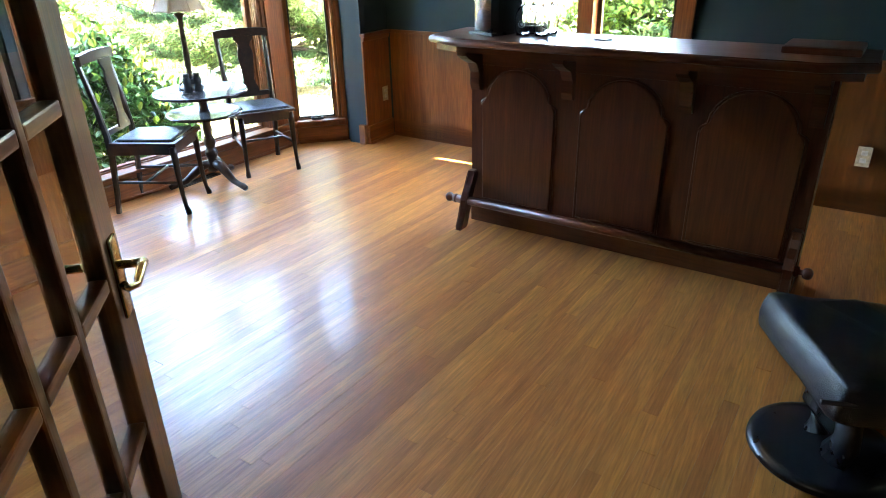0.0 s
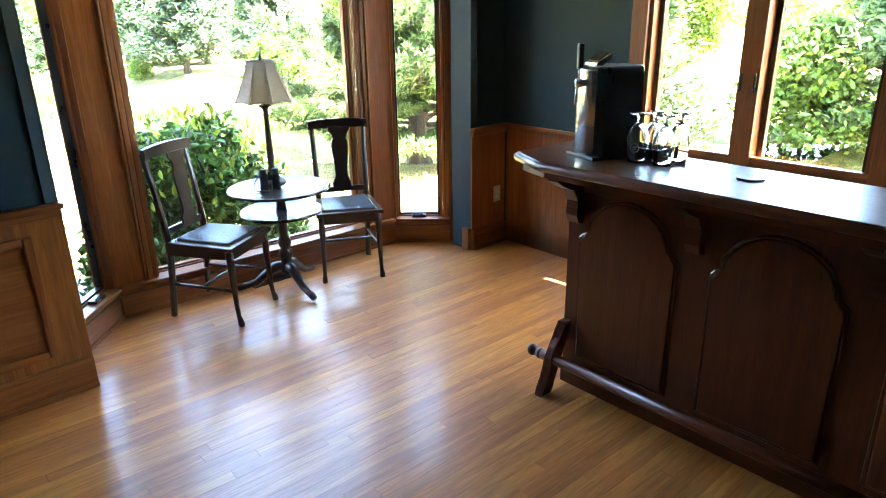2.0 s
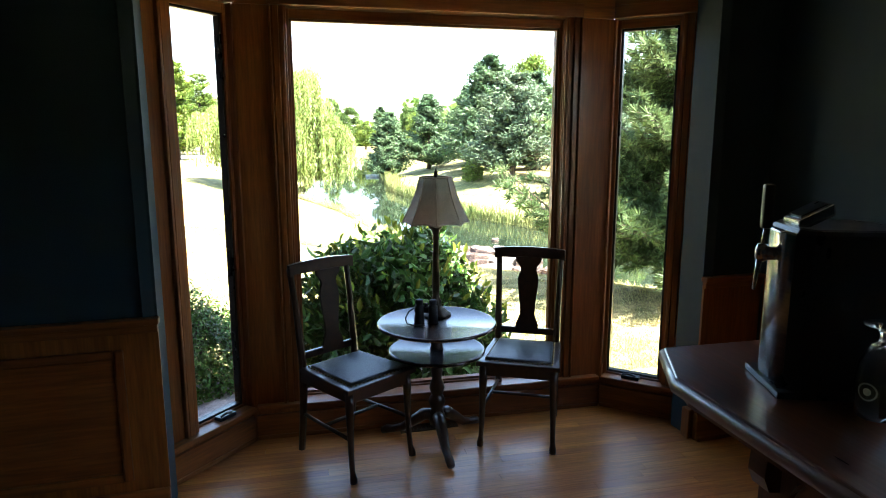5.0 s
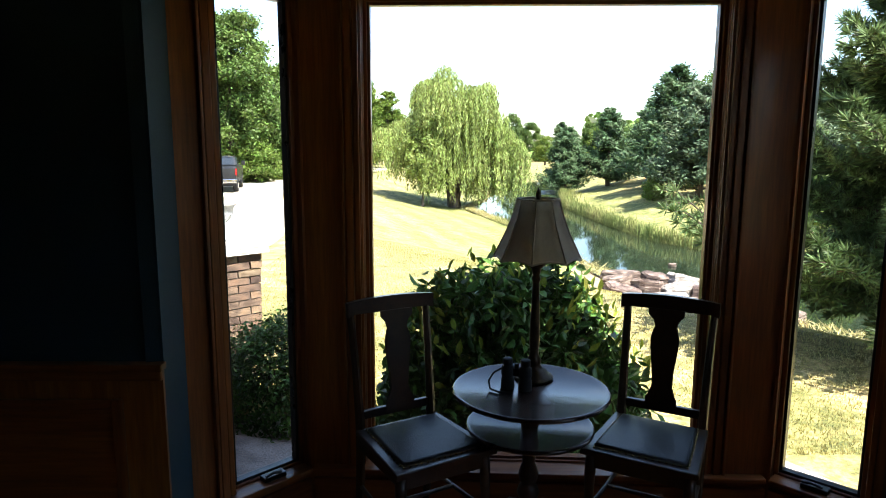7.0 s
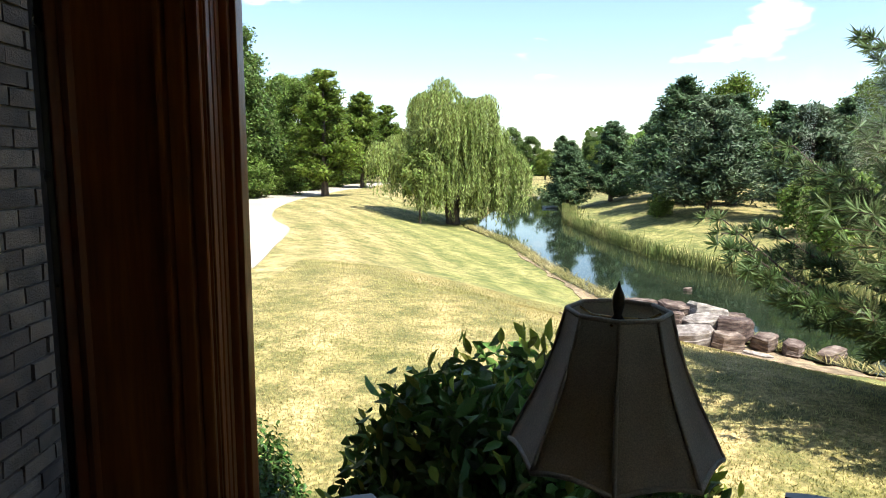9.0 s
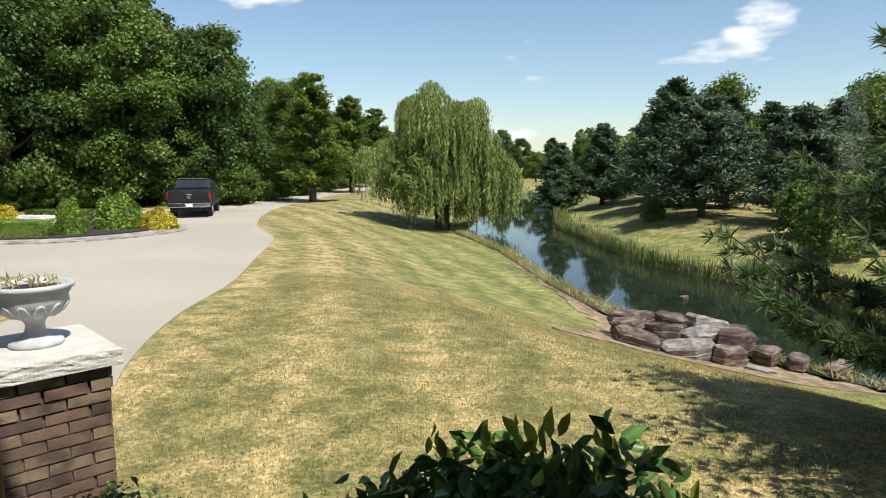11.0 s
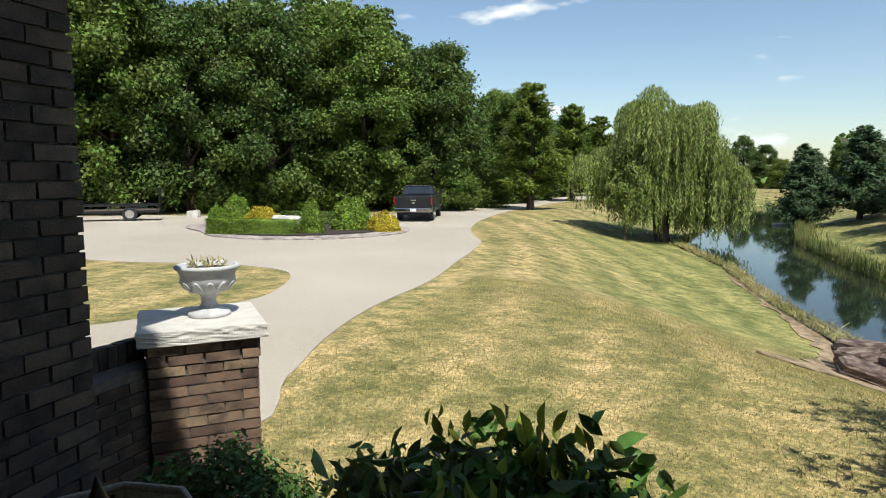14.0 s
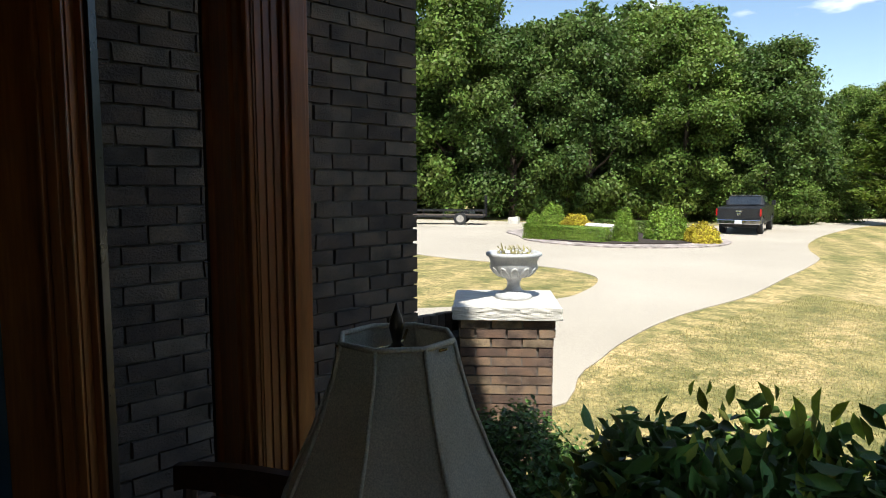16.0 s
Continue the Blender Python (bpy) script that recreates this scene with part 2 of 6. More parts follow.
M_LEAF = leaf_mat("oak_leaves", (0.062, 0.105, 0.024), (0.140, 0.200, 0.046), 0.25)
M_LEAF2 = leaf_mat("maple_leaves", (0.095, 0.150, 0.027), (0.19, 0.26, 0.052), 0.25)
M_LEAF3 = leaf_mat("yellow_green_leaves", (0.10, 0.15, 0.02), (0.20, 0.25, 0.038), 0.25)
M_WILLOW = leaf_mat("willow_leaves", (0.23, 0.285, 0.075), (0.38, 0.43, 0.14), 0.35, 0.45)
M_SPRUCE = leaf_mat("spruce_needles", (0.055, 0.098, 0.040), (0.118, 0.175, 0.078), 0.4, 0.2)
M_BLUESPRUCE = leaf_mat("grey_pine_needles", (0.065, 0.100, 0.052), (0.13, 0.17, 0.090), 0.4, 0.2)
M_PINE = leaf_mat("pine_needles", (0.075, 0.125, 0.045), (0.17, 0.225, 0.085), 0.7, 0.3)
M_BUSH = leaf_mat("dark_bush_leaves", (0.045, 0.095, 0.020), (0.115, 0.20, 0.045), 3.0, 0.25, 0.3)
# sunlight on the bush's top leaves, put into a brighter yellow-green
M_BUSHTIP = leaf_mat("sunlit_bush_leaves", (0.20, 0.26, 0.03), (0.34, 0.36, 0.06), 3.0, 0.45, 0.4)
M_BOX = leaf_mat("boxwood_leaves", (0.15, 0.235, 0.028), (0.27, 0.37, 0.055), 2.0, 0.3, 0.4)
M_YELLOW = leaf_mat("golden_shrub_leaves", (0.40, 0.32, 0.03), (0.64, 0.50, 0.06), 1.5, 0.3)

# ---------------------------------------------------------------- mesh helpers


def link(name, bm, material, smooth=False):
    me = bpy.data.meshes.new(name)
    bm.normal_update()
    bm.to_mesh(me)
    bm.free()
    me.materials.append(material)
    if smooth:
        me.shade_smooth()
    return new(name, me)


def part(name, bm, material, parent, label="", smooth=False, m=None):
    ob = link(name, bm, material, smooth)
    ob.parent = parent
    if m is not None:
        ob.matrix_basis = m
    if label:
        ob["label"] = label
    return ob


def thing(name, m, label, category, group="", kind=""):
    ob = new(name)
    ob.empty_display_size = 0.1
    ob.matrix_basis = m
    return tagged(ob, label, category, group, kind)


def setting(name, bm, material, label, category, parent=None):
    ob = link(name, bm, material)
    ob.parent = parent
    return tagged(ob, label, category, "", "structure")


def box(bm, x0, x1, y0, y1, z0, z1, bevel=0.0, m=None):
    made = bmesh.ops.create_cube(bm, size=1.0)["verts"]
    bmesh.ops.scale(bm, vec=(x1 - x0, y1 - y0, z1 - z0), verts=made)
    bmesh.ops.translate(bm, vec=((x0 + x1) / 2, (y0 + y1) / 2, (z0 + z1) / 2), verts=made)
    if bevel:
        edges = list({e for v in made for e in v.link_edges})
        got = bmesh.ops.bevel(bm, geom=edges, offset=bevel, segments=2, affect="EDGES", profile=0.6)
        made = list({v for f in got["faces"] for v in f.verts} | {v for v in made if v.is_valid})
    if m is not None:
        bmesh.ops.transform(bm, matrix=m, verts=made)
    return made


def boxed(*a, **k):
    bm = bmesh.new()
    box(bm, *a, **k)
    return bm


def prism(bm, outline, z0, z1, bevel=0.0, m=None):
    """An upright prism on a plan outline (counter-clockwise)."""
    lo = [bm.verts.new((x, y, z0)) for x, y in outline]
    hi = [bm.verts.new((x, y, z1)) for x, y in outline]
    top = bm.faces.new(hi)
    bm.faces.new(lo[::-1])
    n = len(outline)
    for i in range(n):
        bm.faces.new((lo[i], lo[(i + 1) % n], hi[(i + 1) % n], hi[i]))
    vs = lo + hi
    if bevel:
        got = bmesh.ops.bevel(bm, geom=list(top.edges), offset=bevel, segments=3, affect="EDGES", profile=0.5)
        vs = list({v for f in got["faces"] for v in f.verts} | {v for v in vs if v.is_valid})
    if m is not None:
        bmesh.ops.transform(bm, matrix=m, verts=vs)
    return vs


def lathe(bm, profile, n=24, m=None):
    """A turned solid from (radius, height) pairs, from bottom to top."""
    rings = []
    for r, z in profile:
        r = max(r, 0.0004)
        rings.append([bm.verts.new((r * math.cos(2 * math.pi * i / n), r * math.sin(2 * math.pi * i / n), z)) for i in range(n)])
    for a, b in zip(rings, rings[1:]):
        for i in range(n):
            bm.faces.new((a[i], a[(i + 1) % n], b[(i + 1) % n], b[i]))
    bm.faces.new(rings[0][::-1])
    bm.faces.new(rings[-1])
    vs = [v for r in rings for v in r]
    if m is not None:
        bmesh.ops.transform(bm, matrix=m, verts=vs)
    return vs


def tube(bm, points, radii, n=8, squash=1.0):
    """A round bar through points; radii one number or one a point."""
    pts = [Vector(p) for p in points]
    if not isinstance(radii, (list, tuple)):
        radii = [radii] * len(pts)
    rings = []
    for i, p in enumerate(pts):
        d = (pts[min(i + 1, len(pts) - 1)] - pts[max(i - 1, 0)]).normalized()
        side = d.cross(Vector((0, 0, 1)) if abs(d.z) < 0.95 else Vector((1, 0, 0))).normalized()
        up = side.cross(d)
        rings.append([bm.verts.new(p + radii[i] * (math.cos(2 * math.pi * k / n) * side + squash * math.sin(2 * math.pi * k / n) * up)) for k in range(n)])
    for a, b in zip(rings, rings[1:]):
        for k in range(n):
            bm.faces.new((a[k], a[(k + 1) % n], b[(k + 1) % n], b[k]))
    bm.faces.new(rings[0][::-1])
    bm.faces.new(rings[-1])


def quads(name, centres, along, across, material, parent=None, label="", fold=0.0):
    """One mesh of many small pointed leaves: centre, half length and half width vectors as arrays."""
    c, a, w = (np.asarray(v, dtype=np.float64) for v in (centres, along, across))
    k = len(c)
    nrm = np.cross(a, w)
    nrm /= np.maximum(np.linalg.norm(nrm, axis=1, keepdims=True), 1e-9)
    wl_ = np.linalg.norm(w, axis=1, keepdims=True)
    dip = nrm * wl_ * fold
    full = fold > 0.3
    if full:
        tip = -nrm * np.linalg.norm(a, axis=1, keepdims=True) * 0.22
        verts = np.stack([c - a, c - a * 0.35 + w * 0.85 + dip, c + a * 0.3 + w * 0.8 + dip, c + a + tip, c + a * 0.3 - w * 0.8 + dip, c - a * 0.35 - w * 0.85 + dip], axis=1).reshape(-1, 3)
    else:
        verts = np.stack([c - a, c + w * 1.0 - a * 0.1 + dip, c + a, c - w * 1.0 - a * 0.1 + dip], axis=1).reshape(-1, 3)
    me = bpy.data.meshes.new(name)
    if full:
        base = np.arange(k)[:, None] * 6
        faces = np.concatenate([base + np.array([[0, 1, 2, 3]]), base + np.array([[0, 3, 4, 5]])], axis=1).reshape(-1, 4)
        size = 4
    elif fold:
        base = np.arange(k)[:, None] * 4
        faces = np.concatenate([base + np.array([[0, 1, 2]]), base + np.array([[0, 2, 3]])], axis=1).reshape(-1, 3)
        size = 3
    else:
        faces = np.arange(k * 4).reshape(-1, 4)
        size = 4
    me.vertices.add(len(verts))
    me.vertices.foreach_set("co", verts.ravel())
    me.loops.add(faces.size)
    me.loops.foreach_set("vertex_index", faces.ravel().astype(np.int32))
    me.polygons.add(len(faces))
    me.polygons.foreach_set("loop_start", (np.arange(len(faces)) * size).astype(np.int32))
    me.polygons.foreach_set("loop_total", np.full(len(faces), size, dtype=np.int32))
    me.update(calc_edges=True)
    me.materials.append(material)
    ob = new(name, me)
    ob.parent = parent
    if label:
        ob["label"] = label
    return ob


def unit(v):
    return v / np.maximum(np.linalg.norm(v, axis=-1, keepdims=True), 1e-9)


def random_leaves(rng, centres, length, width, droop=0.0, outward=None):
    """Half-length and half-width vectors for leaves in random poses."""
    k = len(centres)
    a = unit(rng.normal(size=(k, 3)))
    if outward is not None:
        a = unit(a + outward)
    a[:, 2] -= droop
    a = unit(a)
    w = unit(np.cross(a, rng.normal(size=(k, 3))))
    s = rng.uniform(0.65, 1.3, size=(k, 1))
    return a * length * 0.5 * s, w * width * 0.5 * s


def facing_leaves(rng, normal, length, width, loose=0.55, along=None):
    """Half-length and half-width vectors for leaves that mostly show their upper face outwards."""
    k = len(normal)
    nrm = unit(normal + rng.normal(size=(k, 3)) * loose)
    a = rng.normal(size=(k, 3)) if along is None else along + rng.normal(size=(k, 3)) * 0.45
    a = unit(a - nrm * (a * nrm).sum(1, keepdims=True))
    w = np.cross(nrm, a)
    s = rng.uniform(0.6, 1.35, size=(k, 1))
    return a * length * 0.5 * s, w * width * 0.5 * s


def frame_m(x, y, angle, z=0.0):
    """The pose of a wall's own frame: origin, turn in degrees."""
    return pose(x, y, z, 0, 0, angle)

# ---------------------------------------------------------------- the room
CEIL_Z, ROOM_L, ROOM_B = 2.62, -2.85, -4.6
FAR = frame_m(1.62, 0.0, -3.5)          # the wall with the pair of windows: x into the wall, -y along it
GLASS_LO, GLASS_HI = 0.195, 2.115
BAY = [(-1.26, 0.0), (-1.33, 0.245), (-0.925, 0.65), (1.026, 0.544), (1.33, 0.24), (1.27, 0.0)]

# floor: a dark bed under the boards
bm = bmesh.new()
prism(bm, [(ROOM_L - 0.2, ROOM_B - 0.2), (1.9, ROOM_B - 0.2), (1.9, 0.05), (1.4, 0.3), (1.0, 0.66), (-1.0, 0.66), (-1.4, 0.3), (ROOM_L - 0.2, 0.05)], -0.14, -0.012)
floor = setting("floor", bm, M_GAP, "honey oak strip floor with a satin varnish", "floor")

# ceiling
bm = bmesh.new()
prism(bm, [(ROOM_L - 0.3, ROOM_B - 0.3), (2.0, ROOM_B - 0.3), (2.0, 0.1), (1.5, 0.4), (1.05, 0.8), (-1.05, 0.8), (-1.5, 0.4), (ROOM_L - 0.3, 0.1)], CEIL_Z, CEIL_Z + 0.12)
setting("ceiling", bm, M_CEIL, "plain taupe painted ceiling", "ceiling")


def wainscot(parent, length, panels, mat_v, top=0.87, sign=1):
    """Raised-frame wainscot on a wall's own frame: x along, the room at -y."""
    part("back_panel", boxed(0, length, -0.014, 0, 0.0, top - 0.02), mat_v, parent)
    part("cap_rail", boxed(-0.008, length + 0.008, -0.042, 0.004, top - 0.025, top, 0.006), M_TRIM_H, parent)
    part("cap_moulding", boxed(0, length, -0.028, 0, top - 0.06, top - 0.025, 0.008), M_TRIM_H, parent)
    part("baseboard", boxed(0, length, -0.03, 0, 0.0, 0.15, 0.006), M_TRIM_H, parent)
    part("shoe_moulding", boxed(0, length, -0.046, -0.03, 0.0, 0.024, 0.008), M_TRIM_H, parent)
    for x0, x1 in panels:
        z0, z1, w = 0.2, top - 0.12, 0.035
        for n, b in (("panel_stile", (x0, x0 + w, z0, z1)), ("panel_stile", (x1 - w, x1, z0, z1)), ("panel_rail", (x0 + w, x1 - w, z0, z0 + w)), ("panel_rail", (x0 + w, x1 - w, z1 - w, z1))):
            part(n, boxed(b[0], b[1], -0.034, -0.012, b[2], b[3], 0.008), M_TRIM_V if n == "panel_stile" else M_TRIM_H, parent)
        part("panel_field", boxed(x0 + w + 0.004, x1 - w - 0.004, -0.020, -0.012, z0 + w + 0.004, z1 - w - 0.004, 0.003), M_TRIM_H, parent)


# the wall that holds the bay: painted above, panelled below
def plain_wall(name, m, length, label, thick=0.18, z0=-0.14, z1=CEIL_Z):
    ob = setting(name, boxed(0, length, 0, thick, z0, z1), M_WALL, label, "wall")
    ob.matrix_basis = m
    return ob


PAINT = "dark teal painted wall above wood wainscot"
left_wall = plain_wall("wall_north_left", frame_m(ROOM_L, 0, 0), -1.26 - ROOM_L, PAINT)
w = tagged(thing("wainscot", frame_m(ROOM_L, 0, 0), "brown varnished wood wainscot with framed panels", "wainscot"), kind="structure")
wainscot(w, -1.26 - ROOM_L, [(0.1, 0.50), (0.6, 1.46)], M_TRIM_V)
right_wall = plain_wall("wall_north_right", frame_m(1.27, 0, 0), 0.36, PAINT)
w = tagged(thing("wainscot", frame_m(1.27, 0, 0), "orange-brown wood wainscot beside the bay", "wainscot"), kind="structure")
wainscot(w, 0.345, [], M_TRIM_V)

# bay returns (painted strips) and the painted head above the bay windows
for name, a, b in (("wall_bay_left", BAY[1], BAY[0]), ("wall_bay_right", BAY[5], BAY[4])):
    d = Vector((b[0] - a[0], b[1] - a[1]))
    ang = math.degrees(math.atan2(d.y, d.x))
    if name == "wall_bay_left":
        m = frame_m(a[0], a[1], ang)
        ob = setting(name, boxed(0, d.length, -0.0, 0.05, -0.14, CEIL_Z), M_WALL, "narrow dark teal bay return", "wall")
        ob.matrix_basis = frame_m(a[0] - 0.052, a[1] - 0.012, ang)
    else:
        ob = setting(name, boxed(0, d.length, -0.05, 0.0, -0.14, CEIL_Z), M_WALL, "narrow dark teal bay return", "wall")
        ob.matrix_basis = frame_m(a[0] + 0.0, a[1], ang)

# plinth block at the right return
part("plinth_block", boxed(-0.0, 0.05, -0.0, 0.06, 0.0, 0.16, 0.006), M_TRIM_V, right_wall, "varnished wood plinth block", m=frame_m(-0.028, 0.0, 0))


def bay_side(name, a, b, open0, open1, casement, n, deep=0.06):
    """One side of the bay: wood-lined wall with a window; x along from a to b, the outside at +y."""
    d = Vector((b[0] - a[0], b[1] - a[1]))
    L, ang = d.length, math.degrees(math.atan2(d.y, d.x))
    m = frame_m(a[0], a[1], ang)
    wall = thing(name, m, "dark varnished wood bay wall round a tall window", "wall", kind="structure")
    T = deep + 0.05
    part("post", boxed(0, open0, 0, T, -0.3, GLASS_HI + 0.06), M_TRIM_V, wall)
    part("post", boxed(open1, L, 0, T, -0.3, GLASS_HI + 0.06), M_TRIM_V, wall)
    part("apron", boxed(open0 - 0.001, open1 + 0.001, 0.002, T, -0.3, GLASS_LO - 0.02), M_TRIM_H, wall)
    part("head", boxed(0, L, 0.0, T, GLASS_HI + 0.062, GLASS_HI + 0.16), M_TRIM_H, wall)
    part("wall_over_window", boxed(0, L, 0.004, T, GLASS_HI + 0.16, CEIL_Z), M_WALL, wall, "dark teal painted wall")
    part("baseboard", boxed(0.012, L - 0.012, -0.022, 0, 0.0, 0.13, 0.005), M_TRIM_H, wall)
    part("shoe_moulding", boxed(0.016, L - 0.016, -0.036, -0.022, 0.0, 0.022, 0.007), M_TRIM_H, wall)
    part("stool", boxed(0.02, L - 0.02, -0.045, deep - 0.026, GLASS_LO - 0.03, GLASS_LO - 0.008, 0.006), M_TRIM_H, wall)
    if deep > 0.08:
        # lined reveals with fine beads
        for s_, x in ((1, open0), (-1, open1)):
            for off in (0.012, 0.032, 0.052):
                xs = sorted((x, x + s_ * (0.004 + off * 0.05)))
                part("reveal_bead", boxed(xs[0], xs[1], off - 0.008, off + 0.008, GLASS_LO - 0.006, GLASS_HI + 0.058, 0.0015), M_TRIM_V, wall)
    # stepped casings
    for s, x in ((1, open0), (-1, open1)):
        for off, wid, proud in ((0.004, 0.022, 0.012), (0.03, 0.03, 0.02), (0.066, 0.012, 0.026)):
            xs = sorted((x - s * off, x - s * (off + wid)))
            if xs[0] > 0.002 and xs[1] < L - 0.002:
                part("casing", boxed(xs[0], xs[1], -proud, 0.0, GLASS_LO - 0.006, GLASS_HI + 0.06, 0.004), M_TRIM_V, wall)
    part("head_casing", boxed(max(0.004, open0 - 0.08), min(L - 0.004, open1 + 0.08), -0.022, 0, GLASS_HI + 0.062, GLASS_HI + 0.13, 0.006), M_TRIM_H, wall)
    win = thing(f"window_{n}", m, "tall clear casement window in a varnished wood frame" if casement else "large fixed picture window in a varnished wood frame", "window", kind="structure")
    y0, y1 = deep - 0.025, deep + 0.025
    O0, O1, Z0, Z1 = open0, open1, GLASS_LO - 0.02, GLASS_HI + 0.06
    sash = M_BLACK if casement else M_TRIM_V
    for nm, bx in (("frame_stile", (O0, O0 + 0.02, Z0, Z1)), ("frame_stile", (O1 - 0.02, O1, Z0, Z1)), ("frame_rail", (O0 + 0.02, O1 - 0.02, Z1 - 0.045, Z1)), ("frame_rail", (O0 + 0.02, O1 - 0.02, Z0, Z0 + 0.02))):
        part(nm, boxed(bx[0], bx[1], y0, y1 + 0.015, bx[2], bx[3], 0.003), M_TRIM_V if nm == "frame_stile" else M_TRIM_H, win)
    q = 0.012
    for nm, bx in (("sash_bar", (O0 + 0.02, O0 + 0.02 + q, Z0 + 0.02, Z1 - 0.045)), ("sash_bar", (O1 - 0.02 - q, O1 - 0.02, Z0 + 0.02, Z1 - 0.045)), ("sash_bar", (O0 + 0.02 + q, O1 - 0.02 - q, Z1 - 0.045 - q, Z1 - 0.045)), ("sash_bar", (O0 + 0.02 + q, O1 - 0.02 - q, Z0 + 0.02, Z0 + 0.02 + q))):
        part(nm, boxed(bx[0], bx[1], y0 + 0.012, y1, bx[2], bx[3], 0.002), sash, win, "black weather strip" if casement else "")
    g = part("pane", boxed(O0 + 0.022, O1 - 0.022, deep - 0.002, deep + 0.002, Z0 + 0.022, Z1 - 0.047), M_GLASS, win)
    g.visible_shadow = False
    if casement:
        bmk = bmesh.new()
        box(bmk, (O0 + O1) / 2 - 0.05, (O0 + O1) / 2 + 0.05, -0.018, 0.03, GLASS_LO - 0.008, GLASS_LO + 0.012, 0.004)
        tube(bmk, [((O0 + O1) / 2 + 0.03, -0.006, GLASS_LO + 0.014), ((O0 + O1) / 2 - 0.01, -0.012, GLASS_LO + 0.024), ((O0 + O1) / 2 - 0.045, -0.014, GLASS_LO + 0.018)], 0.006)
        part("crank", bmk, M_BLACK, win, "black folding crank handle")
    return wall


bay_side("wall_bay_west", BAY[1], BAY[2], 0.215, 0.561, True, 1)
bay_side("wall_bay_centre", BAY[2], BAY[3], 0.236, 1.69, False, 2, 0.09)
bay_side("wall_bay_east", BAY[3], BAY[4], 0.012, 0.352, True, 3)

# floor register under the middle window
reg = thing("floor_register", pose(-0.02, 0.52, 0), "dark slotted metal floor register by the window", "floor register")
part("grille_frame", boxed(-0.16, 0.16, -0.04, 0.04, 0.0, 0.006, 0.002), M_BRONZE, reg)
for i in range(12):
    part("slat", boxed(-0.004, 0.004, -0.03, 0.03, 0.006, 0.009), M_BLACK, reg, m=pose(-0.132 + i * 0.024, 0, 0))

# far wall with its pair of windows, in pieces round the opening
WY0, WY1, WZ0 = -1.10, -2.31, 0.62     # the opening, along the wall
far = thing("wall_east", FAR, PAINT, "wall", kind="structure")
for nm, (y0, y1, z0, z1) in {"wall_beside_bay": (WY0, 0.2, -0.14, CEIL_Z), "wall_beside_corner": (ROOM_B - 0.3, WY1, -0.14, CEIL_Z), "wall_under_window": (WY1, WY0, -0.14, WZ0), "wall_over_window": (WY1, WY0, 2.18, CEIL_Z)}.items():
    part(nm, boxed(0, 0.18, y0, y1, z0, z1), M_WALL, far)
# a panelled dado on that wall: its own frame has x along the wall
fw = tagged(thing("wainscot", FAR @ pose(0, ROOM_B, 0, 0, 0, 90) @ pose(0, 0, 0), "orange-brown wood wainscot with framed panels", "wainscot"), kind="structure")
FL = -ROOM_B - 0.0
wainscot(fw, FL - 0.03, [(0.30, 1.34), (1.46, 2.3), (2.42, 3.4), (3.55, 4.42)], M_TRIM_V)
win = thing("window_4", FAR, "pair of tall casement windows in orange varnished wood frames", "window", kind="structure")
for nm, (y0, y1) in (("casing", (WY0, WY0 + 0.10)), ("casing", (WY1 - 0.10, WY1))):
    part(nm, boxed(-0.024, -0.002, y0, y1, WZ0 - 0.02, 2.18, 0.006), M_TRIM_V, win)
part("head_casing", boxed(-0.026, -0.002, WY1 - 0.1, WY0 + 0.1, 2.182, 2.29, 0.006), M_TRIM_Y, win)
part("window_sill", boxed(-0.07, 0.06, WY1 - 0.08, WY0 + 0.08, WZ0 - 0.05, WZ0 - 0.022, 0.006), M_TRIM_Y, win)
for y in (WY0, WY1):
    s = -1 if y == WY0 else 1
    part("jamb", boxed(0.0, 0.15, min(y, y + s * 0.022), max(y, y + s * 0.022), WZ0, 2.18), M_TRIM_V, win)
ym = (WY0 + WY1) / 2
part("mullion", boxed(-0.02, 0.12, ym - 0.055, ym + 0.055, WZ0, 2.18, 0.006), M_TRIM_V, win)
for ya, yb in ((WY1 + 0.022, ym - 0.055), (ym + 0.055, WY0 - 0.022)):
    for nm, bx in (("sash_stile", (ya, ya + 0.03, WZ0, 2.18)), ("sash_stile", (yb - 0.03, yb, WZ0, 2.18)), ("sash_rail", (ya + 0.03, yb - 0.03, WZ0, WZ0 + 0.04)), ("sash_rail", (ya + 0.03, yb - 0.03, 2.14, 2.18))):
        part(nm, boxed(0.06, 0.1, bx[0], bx[1], bx[2], bx[3], 0.003), M_BRONZE, win, "dark bronze sash")
    g = part("pane", boxed(0.078, 0.082, ya + 0.028, yb - 0.028, WZ0 + 0.038, 2.142), M_GLASS, win)
    g.visible_shadow = False
    part("latch", boxed(-0.03, -0.018, (ym + (0.035 if ya > ym else -0.035)) - 0.006, (ym + (0.035 if ya > ym else -0.035)) + 0.006, 1.2, 1.29, 0.003), M_BLACK, win, "black casement latch")

# walls that close the room behind the walker, with the doorway
DOOR_Y0, DOOR_Y1 = -4.1, -2.58
for nm, (y0, y1, z0, z1) in {"wall_west_a": (DOOR_Y1, 0.0, -0.14, CEIL_Z), "wall_west_b": (ROOM_B, DOOR_Y0, -0.14, CEIL_Z), "wall_west_c": (DOOR_Y0, DOOR_Y1, 2.08, CEIL_Z)}.items():
    setting(nm, boxed(ROOM_L - 0.16, ROOM_L, y0, y1, z0, z1), M_WALL, "dark teal painted wall with a doorway", "wall")
setting("wall_south", boxed(ROOM_L - 0.2, 1.6, ROOM_B - 0.18, ROOM_B, -0.14, CEIL_Z), M_WALL, "plain dark teal painted wall", "wall")
